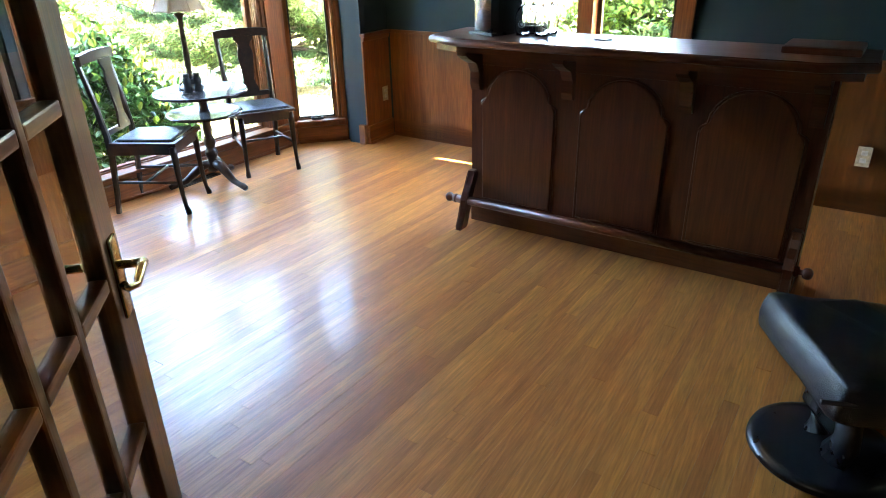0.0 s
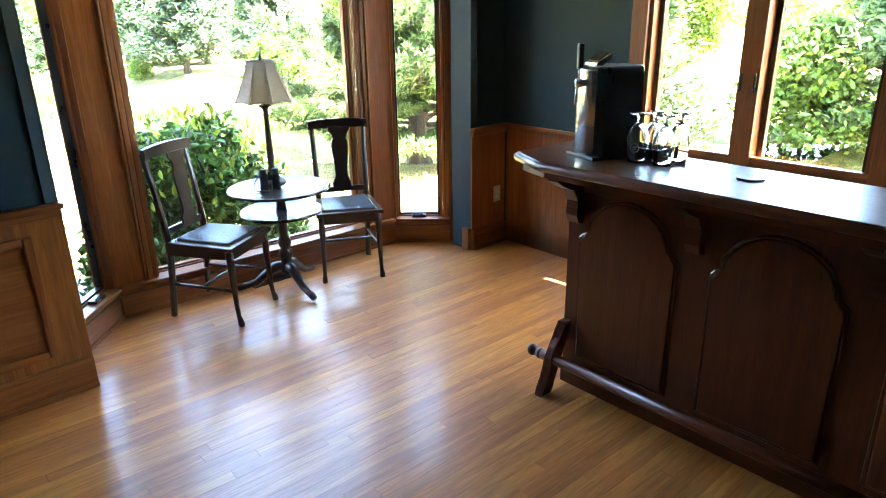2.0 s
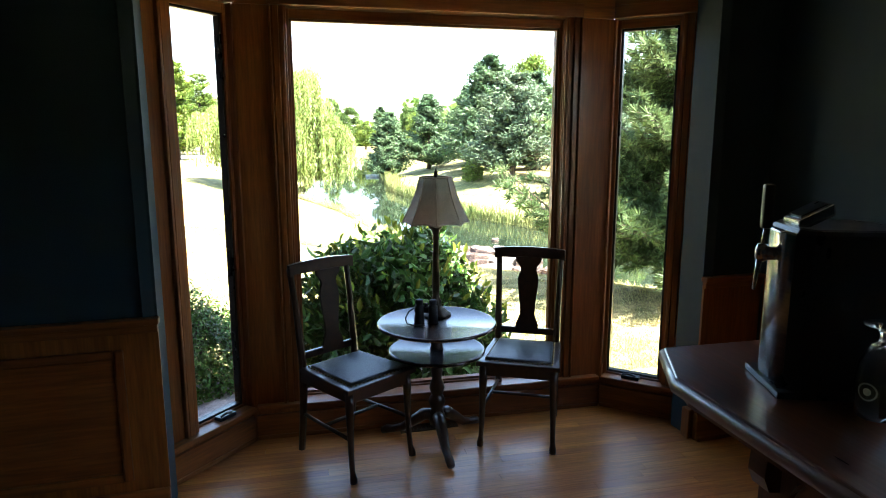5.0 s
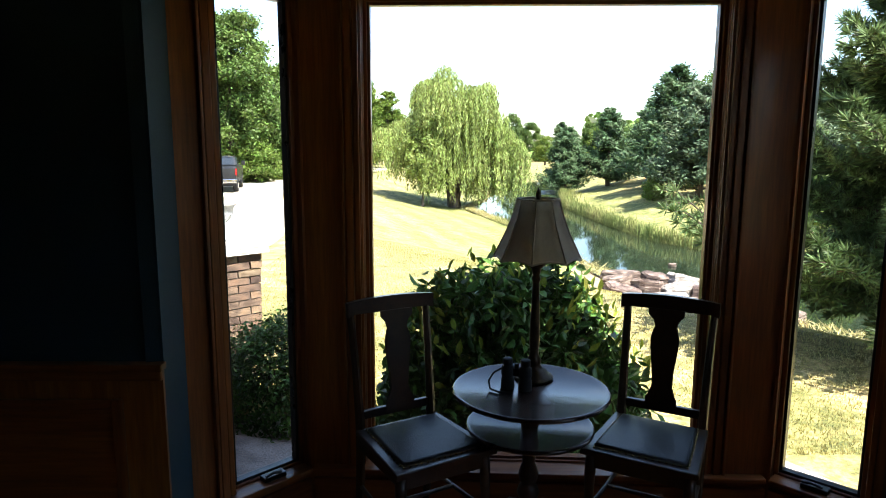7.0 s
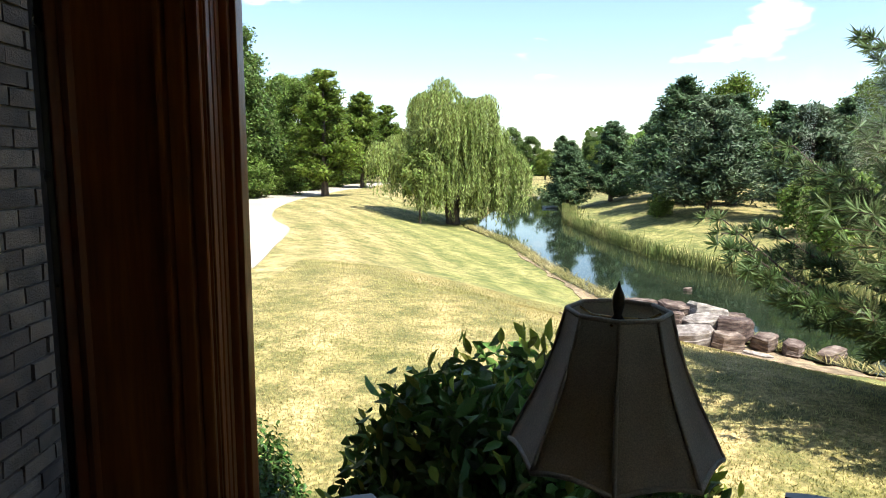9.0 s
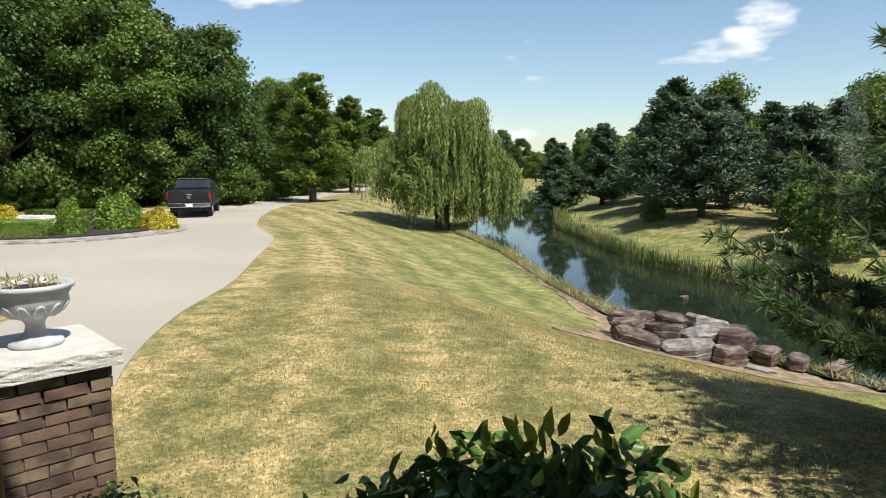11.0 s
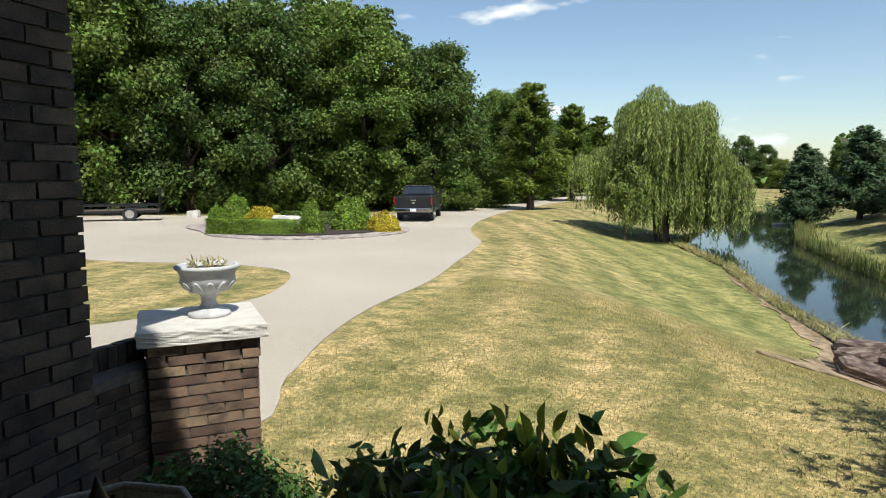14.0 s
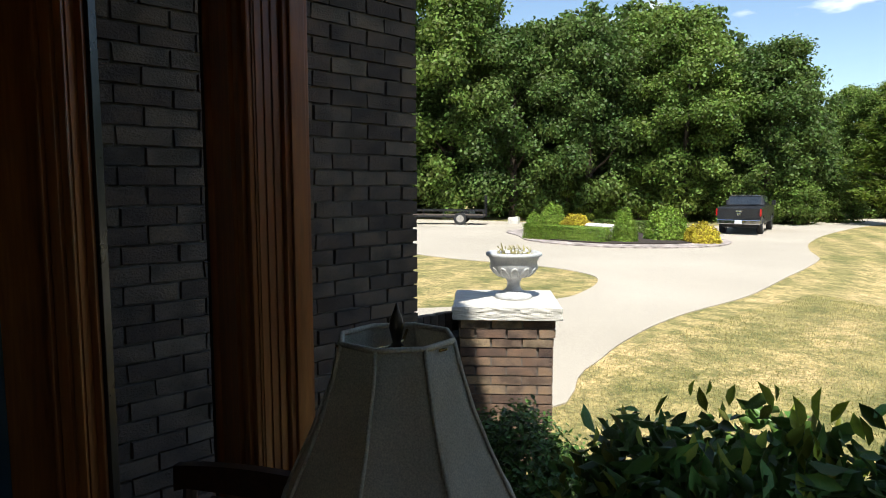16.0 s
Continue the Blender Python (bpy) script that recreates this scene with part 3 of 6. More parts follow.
hall = setting("wall_hall", boxed(ROOM_L - 1.9, ROOM_L - 1.74, ROOM_B, 0, -0.14, CEIL_Z), M_HALL, "plain tan hall wall", "wall")
setting("floor_hall", boxed(ROOM_L - 1.9, ROOM_L - 0.2, ROOM_B, 0, -0.14, -0.002), M_PLANK, "oak hall floor", "floor")
setting("ceiling_hall", boxed(ROOM_L - 1.9, ROOM_L - 0.3, ROOM_B, 0, CEIL_Z, CEIL_Z + 0.1), M_CEIL, "plain hall ceiling", "ceiling")
for i, (y0, y1) in enumerate(((ROOM_B - 0.16, ROOM_B), (0.0, 0.16))):
    setting("wall_hall_end", boxed(ROOM_L - 1.9, ROOM_L - 0.16, y0, y1, -0.14, CEIL_Z), M_HALL, "plain tan hall wall", "wall")
for y0, y1 in ((DOOR_Y0 - 0.09, DOOR_Y0), (DOOR_Y1, DOOR_Y1 + 0.09)):
    setting("trim", boxed(ROOM_L, ROOM_L + 0.02, y0, y1, 0, 2.08, 0.005), M_TRIM_V, "varnished wood door casing", "trim")


# an open French door, hinged at the doorway
def french_door(m, width=0.76, height=2.03):
    d = thing("door_1", m, "open French door of varnished wood with many small panes", "door", kind="structure")
    t, st, top, bot = 0.02, 0.105, 0.11, 0.24
    part("stile", boxed(0, st, -t, t, 0.01, height, 0.004), M_DOORWOOD, d)
    part("stile", boxed(width - st, width, -t, t, 0.01, height, 0.004), M_DOORWOOD, d)
    part("rail", boxed(st, width - st, -t, t, 0.01, bot, 0.003), M_TRIM_H, d)
    part("rail", boxed(st, width - st, -t, t, height - top, height, 0.003), M_TRIM_H, d)
    cols, rows = 3, 5
    pw, ph = (width - 2 * st) / cols, (height - top - bot) / rows
    for i in range(1, cols):
        x = st + i * pw
        part("upright_muntin", boxed(x - 0.014, x + 0.014, -t + 0.003, t - 0.003, bot, height - top, 0.005), M_DOORWOOD, d)
    for j in range(1, rows):
        z = bot + j * ph
        for i in range(cols):
            part("level_muntin", boxed(st + i * pw + (0.014 if i else 0), st + (i + 1) * pw - (0.014 if i < cols - 1 else 0), -t + 0.003, t - 0.003, z - 0.014, z + 0.014, 0.005), M_TRIM_H, d)
    for i in range(cols):
        for j in range(rows):
            g = part("pane", boxed(st + i * pw + 0.01, st + (i + 1) * pw - 0.01, -0.002, 0.002, bot + j * ph + 0.01, bot + (j + 1) * ph - 0.01), M_GLASS, d)
            g.visible_shadow = False
    for s in (1, -1):
        bmk = bmesh.new()
        hx, hz = width - 0.055, 0.93
        box(bmk, hx - 0.022, hx + 0.022, min(s * t, s * (t + 0.008)), max(s * t, s * (t + 0.008)), hz - 0.11, hz + 0.06, 0.004)
        tube(bmk, [(hx, s * t, hz), (hx, s * (t + 0.055), hz)], 0.009, 10)
        tube(bmk, [(hx, s * (t + 0.052), hz), (hx - 0.03, s * (t + 0.056), hz + 0.006), (hx - 0.07, s * (t + 0.052), hz - 0.012), (hx - 0.10, s * (t + 0.045), hz - 0.004), (hx - 0.11, s * (t + 0.04), hz + 0.008)], [0.011, 0.009, 0.008, 0.007, 0.008], 10)
        part("door_handle", bmk, M_BRASS, d, "polished brass lever handle", True)
    return d


french_door(frame_m(-2.79, -2.56, 43.0))

# ---------------------------------------------------------------- the bar
BARM = frame_m(0.26, -1.52, -3.2)
BL = 1.72


def arch_outline(w, h, shoulder):
    """A panel with an arched head on small shoulders, from its bottom left, as (x, z)."""
    hw = w / 2
    pts = [(-hw, 0), (hw, 0), (hw, h - shoulder)]
    r = hw - 0.035
    pts += [(hw, h - shoulder + 0.02), (hw - 0.012, h - shoulder + 0.032), (hw - 0.032, h - shoulder + 0.04)]
    for i in range(0, 13):
        a = math.pi * i / 12
        pts.append((r * math.cos(a), h - shoulder + 0.05 + (shoulder - 0.05) * math.sin(a)))
    pts += [(-hw + 0.032, h - shoulder + 0.04), (-hw + 0.012, h - shoulder + 0.032), (-hw, h - shoulder + 0.02), (-hw, h - shoulder)]
    return pts


def build_bar():
    bar = thing("home_bar", BARM, "dark reddish-brown wooden home bar with arched panels and a foot rail", "bar counter")
    part("front_panel", boxed(0, 0.022, -BL, 0, 0.04, 0.995), M_BAR, bar)
    part("end_panel", boxed(0.022, 0.145, -0.022, 0, 0.04, 0.995, 0.003), M_BAR, bar)
    part("end_panel", boxed(0.022, 0.145, -BL, -BL + 0.022, 0.04, 0.995, 0.003), M_BAR, bar)
    part("plinth", boxed(-0.012, 0.145, -BL, 0.0, 0.0, 0.10, 0.005), M_BAR_Y, bar)
    part("frieze", boxed(-0.012, 0.022, -BL - 0.002, 0.002, 0.90, 0.995, 0.004), M_BAR_Y, bar)
    part("back_shelf", boxed(0.024, 0.14, -BL + 0.03, -0.03, 0.5, 0.52, 0.003), M_BAR_Y, bar)
    cw = BL / 3
    for k in range(3):
        yc = -cw * (k + 0.5)
        bmp = bmesh.new()
        prism(bmp, arch_outline(cw - 0.15, 0.735, 0.20), 0, 0.014, 0.01)
        part("arched_panel", bmp, M_BAR_Y, bar, m=Matrix(((0, 0, -1, -0.0), (-1, 0, 0, yc), (0, 1, 0, 0.15), (0, 0, 0, 1))))
        ring = arch_outline(cw - 0.135, 0.743, 0.205)
        bmr = bmesh.new()
        pts = [(-0.004, -x + 0, z) for x, z in ring]
        tube(bmr, pts + [pts[0]], 0.0075, 6)
        part("panel_moulding", bmr, M_BAR, bar, m=pose(0, yc, 0.146))
    for k in range(4):
        y = (-0.045, -cw, -2 * cw, -BL + 0.045)[k]
        prof = [(0, 0), (-0.03, 0.005), (-0.045, 0.04), (-0.04, 0.10), (-0.07, 0.15), (-0.14, 0.18), (-0.17, 0.20), (-0.17, 0.23), (0, 0.23)]
        bmc = bmesh.new()
        prism(bmc, prof[::-1], -0.028, 0.028)
        part("corbel", bmc, M_BAR, bar, m=Matrix(((1, 0, 0, -0.004), (0, 0, -1, y), (0, 1, 0, 0.765), (0, 0, 0, 1))))
    # foot rail on slender S-shaped feet, with turned ends
    bmr = bmesh.new()
    tube(bmr, [(-0.105, 0.055, 0.155), (-0.105, -BL - 0.02, 0.155)], 0.024, 14)
    part("foot_rail", bmr, M_BAR_Y, bar, smooth=True)
    for y in (0.062, -BL - 0.03):
        s = 1 if y > 0 else -1
        bmr = bmesh.new()
        lathe(bmr, [(0.024, -0.03), (0.027, -0.02), (0.013, -0.010), (0.012, 0.002), (0.022, 0.008), (0.027, 0.02), (0.026, 0.032), (0.018, 0.042), (0.004, 0.046)], 16, Matrix.Translation((-0.105, y, 0.155)) @ Matrix.Rotation(-s * math.pi / 2, 4, "X"))
        part("rail_finial", bmr, M_BAR_Y, bar, "turned wooden finial", True)
    for y in (-0.024, -BL + 0.024):
        spine = [(-0.160, 0.0, 0.034), (-0.150, 0.03, 0.028), (-0.128, 0.07, 0.024), (-0.105, 0.12, 0.030), (-0.100, 0.165, 0.036), (-0.082, 0.21, 0.028), (-0.052, 0.245, 0.024), (-0.032, 0.28, 0.026), (-0.030, 0.315, 0.022)]
        bmf = bmesh.new()
        prism(bmf, [(x + w, z) for x, z, w in spine] + [(x - w, z) for x, z, w in spine[::-1]], -0.022, 0.022)
        bmesh.ops.bevel(bmf, geom=[e for e in bmf.edges if e.calc_length() < 0.08 and abs(e.verts[0].co.z - e.verts[1].co.z) < 0.001], offset=0.006, segments=2, affect="EDGES")
        part("rail_foot", bmf, M_BAR_Y, bar, m=Matrix(((1, 0, 0, 0), (0, 0, -1, y), (0, 1, 0, 0), (0, 0, 0, 1))))
    # overhanging top with a thick rolled edge and cut corners
    def top_outline(o):
        return [(0.16 + o, 0.125 + o), (-0.20, 0.125 + o), (-0.285 - o, -0.06), (-0.285 - o, -BL + 0.06), (-0.2, -BL - 0.12 - o), (0.16 + o, -BL - 0.12 - o)]
    bmt = bmesh.new()
    prism(bmt, top_outline(0), 1.032, 1.065, 0.006)
    part("bar_top", bmt, M_BAR_Y, bar, "polished brown bar top")
    bmt = bmesh.new()
    prism(bmt, top_outline(-0.035), 0.995, 1.032)
    part("under_top", bmt, M_BAR_Y, bar)
    bmt = bmesh.new()
    o = top_outline(-0.006)
    tube(bmt, [(x, y, 1.044) for x, y in o] + [(o[0][0], o[0][1], 1.044)], 0.018, 10)
    part("rolled_edge", bmt, M_BAR_Y, bar, "thick rounded edge moulding", True)
    bmt = bmesh.new()
    box(bmt, -0.13, 0.13, -BL - 0.06, -BL + 0.22, 1.067, 1.097, 0.012)
    part("flap", bmt, M_BAR_Y, bar, "lifting bar flap")
    return bar


build_bar()

# beer dispenser
keg = thing("beer_dispenser", pose(0.215, -1.68, 1.066, 0, 0, -22) @ Matrix.Diagonal((0.62, 0.68, 1.0, 1.0)), "black and steel countertop beer dispenser with a tap", "beer dispenser")
bm = bmesh.new()
prism(bm, [(-0.10, -0.135), (0.16, -0.135), (0.20, -0.09), (0.20, 0.09), (0.16, 0.135), (-0.10, 0.135), (-0.135, 0.09), (-0.135, -0.09)], 0.012, 0.335, 0.02)
part("body", bm, M_BLACK, keg, smooth=False)
bm = bmesh.new()
prism(bm, [(-0.095, -0.12), (-0.14, -0.085), (-0.158, -0.04), (-0.158, 0.04), (-0.14, 0.085), (-0.095, 0.12)][::-1], 0.02, 0.325, 0.006)
part("front_shell", bm, M_STEEL, keg, "polished steel front shell", True)
part("base", boxed(-0.165, 0.2, -0.13, 0.13, 0, 0.014, 0.004), M_BLACK, keg)
bm = bmesh.new()
tube(bm, [(-0.15, 0, 0.275), (-0.205, 0, 0.275)], 0.014, 12)
lathe(bm, [(0.012, 0), (0.02, 0.006), (0.022, 0.022), (0.014, 0.034)], 14, pose(-0.195, 0, 0.26))
tube(bm, [(-0.2, 0, 0.268), (-0.208, 0, 0.225), (-0.212, 0, 0.2)], [0.009, 0.007, 0.005], 10)
tube(bm, [(-0.195, 0, 0.285), (-0.19, 0, 0.325)], 0.006, 8)
part("tap", bm, M_STEEL, keg, "chrome beer tap", True)
bm = bmesh.new()
box(bm, -0.206, -0.172, -0.014, 0.014, 0.325, 0.415, 0.009)
part("tap_lever", bm, M_BLACK, keg, "black tap lever")
bm = bmesh.new()
box(bm, -0.055, 0.055, -0.055, 0.055, -0.012, 0.012, 0.006, pose(-0.06, 0.0, 0.352, 0, -18, 0))
part("display_panel", bm, M_STEEL, keg, "steel control panel with a dark display")
part("display", boxed(-0.04, 0.04, -0.04, 0.04, 0.013, 0.016), M_BLACK, keg, m=pose(-0.06, 0, 0.352, 0, -18, 0))
bm = bmesh.new()
box(bm, 0.205, 0.212, -0.06, 0.06, 0.08, 0.27, 0.001)
part("rear_grille", bm, M_BLACK, keg, "ribbed black rear grille")
for i in range(11):
    part("rib", boxed(0.212, 0.224, -0.058, 0.058, 0.1 + i * 0.014, 0.106 + i * 0.014), M_BLACK, keg)


# upside-down beer glasses with a printed round emblem
def beer_glass(m):
    g = thing("beer_glass", m, "clear footed beer glass standing upside down with a round grey print", "glass", "glasses on the bar")
    prof_o = [(0.033, 0.0), (0.037, 0.03), (0.040, 0.065), (0.036, 0.10), (0.022, 0.13), (0.009, 0.142), (0.007, 0.155), (0.012, 0.166), (0.034, 0.172), (0.035, 0.175)]
    bmg = bmesh.new()
    n = 24
    rings = [[bmg.verts.new((r * math.cos(2 * math.pi * i / n), r * math.sin(2 * math.pi * i / n), z)) for i in range(n)] for r, z in prof_o + [(0.001, 0.176)]]
    inner = [[bmg.verts.new((r * math.cos(2 * math.pi * i / n), r * math.sin(2 * math.pi * i / n), z)) for i in range(n)] for r, z in ((0.031, 0.0), (0.035, 0.03), (0.038, 0.065), (0.033, 0.10), (0.018, 0.125), (0.001, 0.133))]
    for a, b in list(zip(rings, rings[1:])):
        for i in range(n):
            bmg.faces.new((a[i], a[(i + 1) % n], b[(i + 1) % n], b[i]))
    for a, b in list(zip(inner, inner[1:])):
        for i in range(n):
            bmg.faces.new((b[i], b[(i + 1) % n], a[(i + 1) % n], a[i]))
    for i in range(n):
        bmg.faces.new((inner[0][i], inner[0][(i + 1) % n], rings[0][(i + 1) % n], rings[0][i]))
    part("bowl_and_stem", bmg, M_TUMBLER, g, smooth=True)
    for rad, wid in ((0.017, 0.003), (0.007, 0.007)):
        bme = bmesh.new()
        vo, vi = [], []
        for i in range(20):
            a = 2 * math.pi * i / 20
            for rr, lst in ((rad, vo), (max(rad - wid, 0.0003), vi)):
                u, v = rr * math.cos(a), 0.055 + rr * math.sin(a)
                lst.append(bme.verts.new((-math.sqrt(0.0412 ** 2 - u * u), u, v)))
        for i in range(20):
            bme.faces.new((vo[i], vo[(i + 1) % 20], vi[(i + 1) % 20], vi[i]))
        part("printed_emblem", bme, M_GREY, g, "pale grey round print")
    return g


g0 = beer_glass(pose(0.205, -1.835, 1.066, 0, 0, 15))
for x, y, a in ((0.205, -1.935, 40), (0.275, -1.86, 70), (0.30, -1.945, -20)):
    copy_thing(g0, pose(x, y, 1.066, 0, 0, a))
tray = thing("drip_tray", pose(0.33, -1.80, 1.066, 0, 0, -5), "low black wooden tray on the bar top", "tray")
part("tray_floor", boxed(-0.07, 0.07, -0.10, 0.10, 0, 0.01), M_DARKWOOD, tray)
for b in ((-0.07, -0.06, -0.1, 0.1), (0.06, 0.07, -0.1, 0.1), (-0.06, 0.06, -0.1, -0.09), (-0.06, 0.06, 0.09, 0.1)):
    part("tray_side", boxed(*b, 0.01, 0.04, 0.002), M_DARKWOOD, tray)
coaster = thing("coaster", pose(0.2, -2.25, 1.066), "round dark coaster lying on the bar top", "coaster")
bm = bmesh.new()
lathe(bm, [(0.042, 0), (0.045, 0.002), (0.045, 0.005), (0.042, 0.006)], 24)
part("disc", bm, M_DARKWOOD, coaster)


# outlets on the wainscot
def outlet(m, label):
    o = thing("wall_outlet", m, label, "outlet")
    part("cover_plate", boxed(-0.036, 0.036, -0.006, 0, -0.058, 0.058, 0.003), M_IVORY, o)
    for dz in (-0.022, 0.022):
        part("socket", boxed(-0.016, 0.016, -0.009, -0.004, dz - 0.014, dz + 0.014, 0.003), M_WHITE, o)


outlet(pose(1.53, -0.014, 0.37), "ivory duplex outlet on the wood wainscot")
outlet(FAR @ pose(-0.020, -3.45, 0.34, 0, 0, -90), "white duplex outlet on a wood wainscot panel")


# ---------------------------------------------------------------- table, chairs, lamp
def chair(m, label):
    c = thing("side_chair", m, label, "chair", "chairs at the small table")
    sw, sd, sh = 0.20, 0.21, 0.45
    for x in (-1, 1):
        # cabriole-like front leg
        bml = bmesh.new()
        pts = [(x * 0.175, -0.185, 0.42), (x * 0.177, -0.190, 0.36), (x * 0.178, -0.192, 0.25), (x * 0.18, -0.196, 0.12), (x * 0.182, -0.204, 0.05), (x * 0.184, -0.214, 0.018), (x * 0.184, -0.216, 0.0)]
        tube(bml, pts, [0.021, 0.021, 0.017, 0.0135, 0.013, 0.018, 0.017], 10)
        part("front_leg", bml, M_DARKWOOD, c, smooth=True)
        # back post, raked above and below the seat
        bml = bmesh.new()
        pts = [(x * 0.158, 0.235, 0.0), (x * 0.158, 0.215, 0.15), (x * 0.160, 0.195, 0.36), (x * 0.161, 0.195, 0.48), (x * 0.165, 0.225, 0.72), (x * 0.170, 0.262, 0.93)]
        tube(bml, pts, [0.017, 0.018, 0.02, 0.02, 0.0165, 0.0155], 8)
        part("back_post", bml, M_DARKWOOD, c)
    for b in ((-0.165, 0.165, -0.2, -0.178), (-0.15, 0.15, 0.185, 0.205)):
        part("seat_rail", boxed(*b, 0.375, 0.43, 0.003), M_DARKWOOD, c)
    for x in (-1, 1):
        part("seat_rail", boxed(min(x * 0.158, x * 0.178), max(x * 0.158, x * 0.178), -0.178, 0.19, 0.375, 0.43, 0.003), M_DARKWOOD, c)
    bms = bmesh.new()
    prism(bms, [(-0.208, -0.222), (0.208, -0.222), (0.185, 0.185), (-0.185, 0.185)], 0.43, 0.452, 0.006)
    part("seat_board", bms, M_DARKWOOD, c)
    bms = bmesh.new()
    prism(bms, [(-0.165, -0.185), (0.165, -0.185), (0.148, 0.15), (-0.148, 0.15)], 0.4525, 0.468, 0.012)
    pad = part("seat_pad", bms, M_LEATHER, c, "black leather seat pad", True)
    nail = bmesh.new()
    bmesh.ops.create_icosphere(nail, subdivisions=1, radius=0.0048)
    first = part("nail", nail, M_BRASS, c, "brass upholstery nail", True, pose(-0.165, -0.19, 0.455))
    spots = []
    for i in range(15):
        u = -1 + 2 * i / 14
        spots += [(u * 0.166, -0.192), (u * 0.150, 0.158)]
    for i in range(1, 14):
        u = i / 14
        spots += [(-(0.170 - 0.018 * u), -0.192 + 0.35 * u), (0.170 - 0.018 * u, -0.192 + 0.35 * u)]
    for x, y in spots[1:]:
        o = new("nail", first.data)
        o.parent, o.matrix_basis = c, pose(x, y, 0.455)
    # crest rail, curved and slightly arched
    bmc = bmesh.new()
    prof = []
    for i in range(13):
        u = -1 + 2 * i / 12
        prof.append((u * 0.192, 0.965 - 0.012 * u * u))
    low = [(u * 0.192, 0.895 if abs(u) > 0.86 else 0.905) for u in [1 - 2 * i / 12 for i in range(13)]]
    prism(bmc, [(x, z) for x, z in (prof[::-1] + low[::-1])], -0.013, 0.013, 0.005)
    part("crest_rail", bmc, M_DARKWOOD, c, m=Matrix.Translation((0, 0.262, 0)) @ Matrix(((1, 0, 0, 0), (0, 0.05, 1, -0.045), (0, 1, 0, 0), (0, 0, 0, 1))))
    part("lower_back_rail", boxed(-0.15, 0.15, 0.19, 0.21, 0.485, 0.52, 0.004), M_DARKWOOD, c)
    # shaped splat
    half = [(0.062, 0.515), (0.060, 0.55), (0.046, 0.575), (0.038, 0.60), (0.042, 0.66), (0.052, 0.74), (0.056, 0.79), (0.048, 0.82), (0.040, 0.84), (0.048, 0.865), (0.068, 0.885), (0.070, 0.91)]
    bmp = bmesh.new()
    prism(bmp, [(x, z) for x, z in half] + [(-x, z) for x, z in half[::-1]], -0.006, 0.006, 0.002)
    part("back_splat", bmp, M_DARKWOOD, c, "vase-shaped back splat", m=Matrix(((1, 0, 0, 0), (0, 0.155, 1, 0.118), (0, 1, 0, 0), (0, 0, 0, 1))))
    for x in (-1, 1):
        bmr = bmesh.new()
        tube(bmr, [(x * 0.178, -0.192, 0.2), (x * 0.158, 0.205, 0.2)], 0.009, 8)
        part("side_stretcher", bmr, M_DARKWOOD, c, smooth=True)
    bmr = bmesh.new()
    tube(bmr, [(-0.168, 0.02, 0.2), (0.168, 0.02, 0.2)], 0.009, 8)
    part("cross_stretcher", bmr, M_DARKWOOD, c, smooth=True)
    return c


CHAIR = "dark-stained wooden side chair with a black leather seat by the window"
c1 = chair(pose(-0.445, 0.335, 0, 0, 0, 30), CHAIR)
copy_thing(c1, pose(0.447, 0.335, 0, 0, 0, -30))


def side_table(m):
    t = thing("side_table", m, "round two-tier dark wooden pedestal table by the window", "table")
    for name, r, z in (("table_top", 0.30, 0.628), ("lower_tier", 0.245, 0.487)):
        bmt = bmesh.new()
        lathe(bmt, [(r - 0.03, z - 0.004), (r - 0.012, z), (r, z + 0.006), (r, z + 0.014), (r - 0.005, z + 0.02), (r - 0.012, z + 0.02), (r - 0.016, z + 0.017), (0.001, z + 0.017)], 56)
        part(name, bmt, M_DARKTOP, t, "", True)
    bmt = bmesh.new()
    lathe(bmt, [(0.035, 0.505), (0.03, 0.52), (0.026, 0.56), (0.03, 0.61), (0.05, 0.626)], 20)
    part("upper_column", bmt, M_DARKWOOD, t, "", True)
    bmt = bmesh.new()
    lathe(bmt, [(0.038, 0.10), (0.044, 0.14), (0.036, 0.17), (0.028, 0.185), (0.036, 0.20), (0.044, 0.225), (0.036, 0.25), (0.026, 0.262), (0.034, 0.275), (0.040, 0.30), (0.032, 0.33), (0.024, 0.35), (0.030, 0.39), (0.026, 0.44), (0.05, 0.47), (0.06, 0.486)], 20)
    part("turned_column", bmt, M_DARKWOOD, t, "", True)
    for k in range(3):
        bmt = bmesh.new()
        pts = [(0.02, 0, 0.15), (0.07, 0, 0.145), (0.13, 0, 0.10), (0.19, 0, 0.055), (0.24, 0, 0.04), (0.275, 0, 0.034), (0.305, 0, 0.022)]
        tube(bmt, pts, [0.03, 0.032, 0.028, 0.022, 0.019, 0.022, 0.018], 10)
        part("claw_foot", bmt, M_DARKWOOD, t, "", True, pose(0, 0, 0, 0, 0, -93 + 120 * k))
    return t


side_table(pose(-0.02, 0.345, 0))


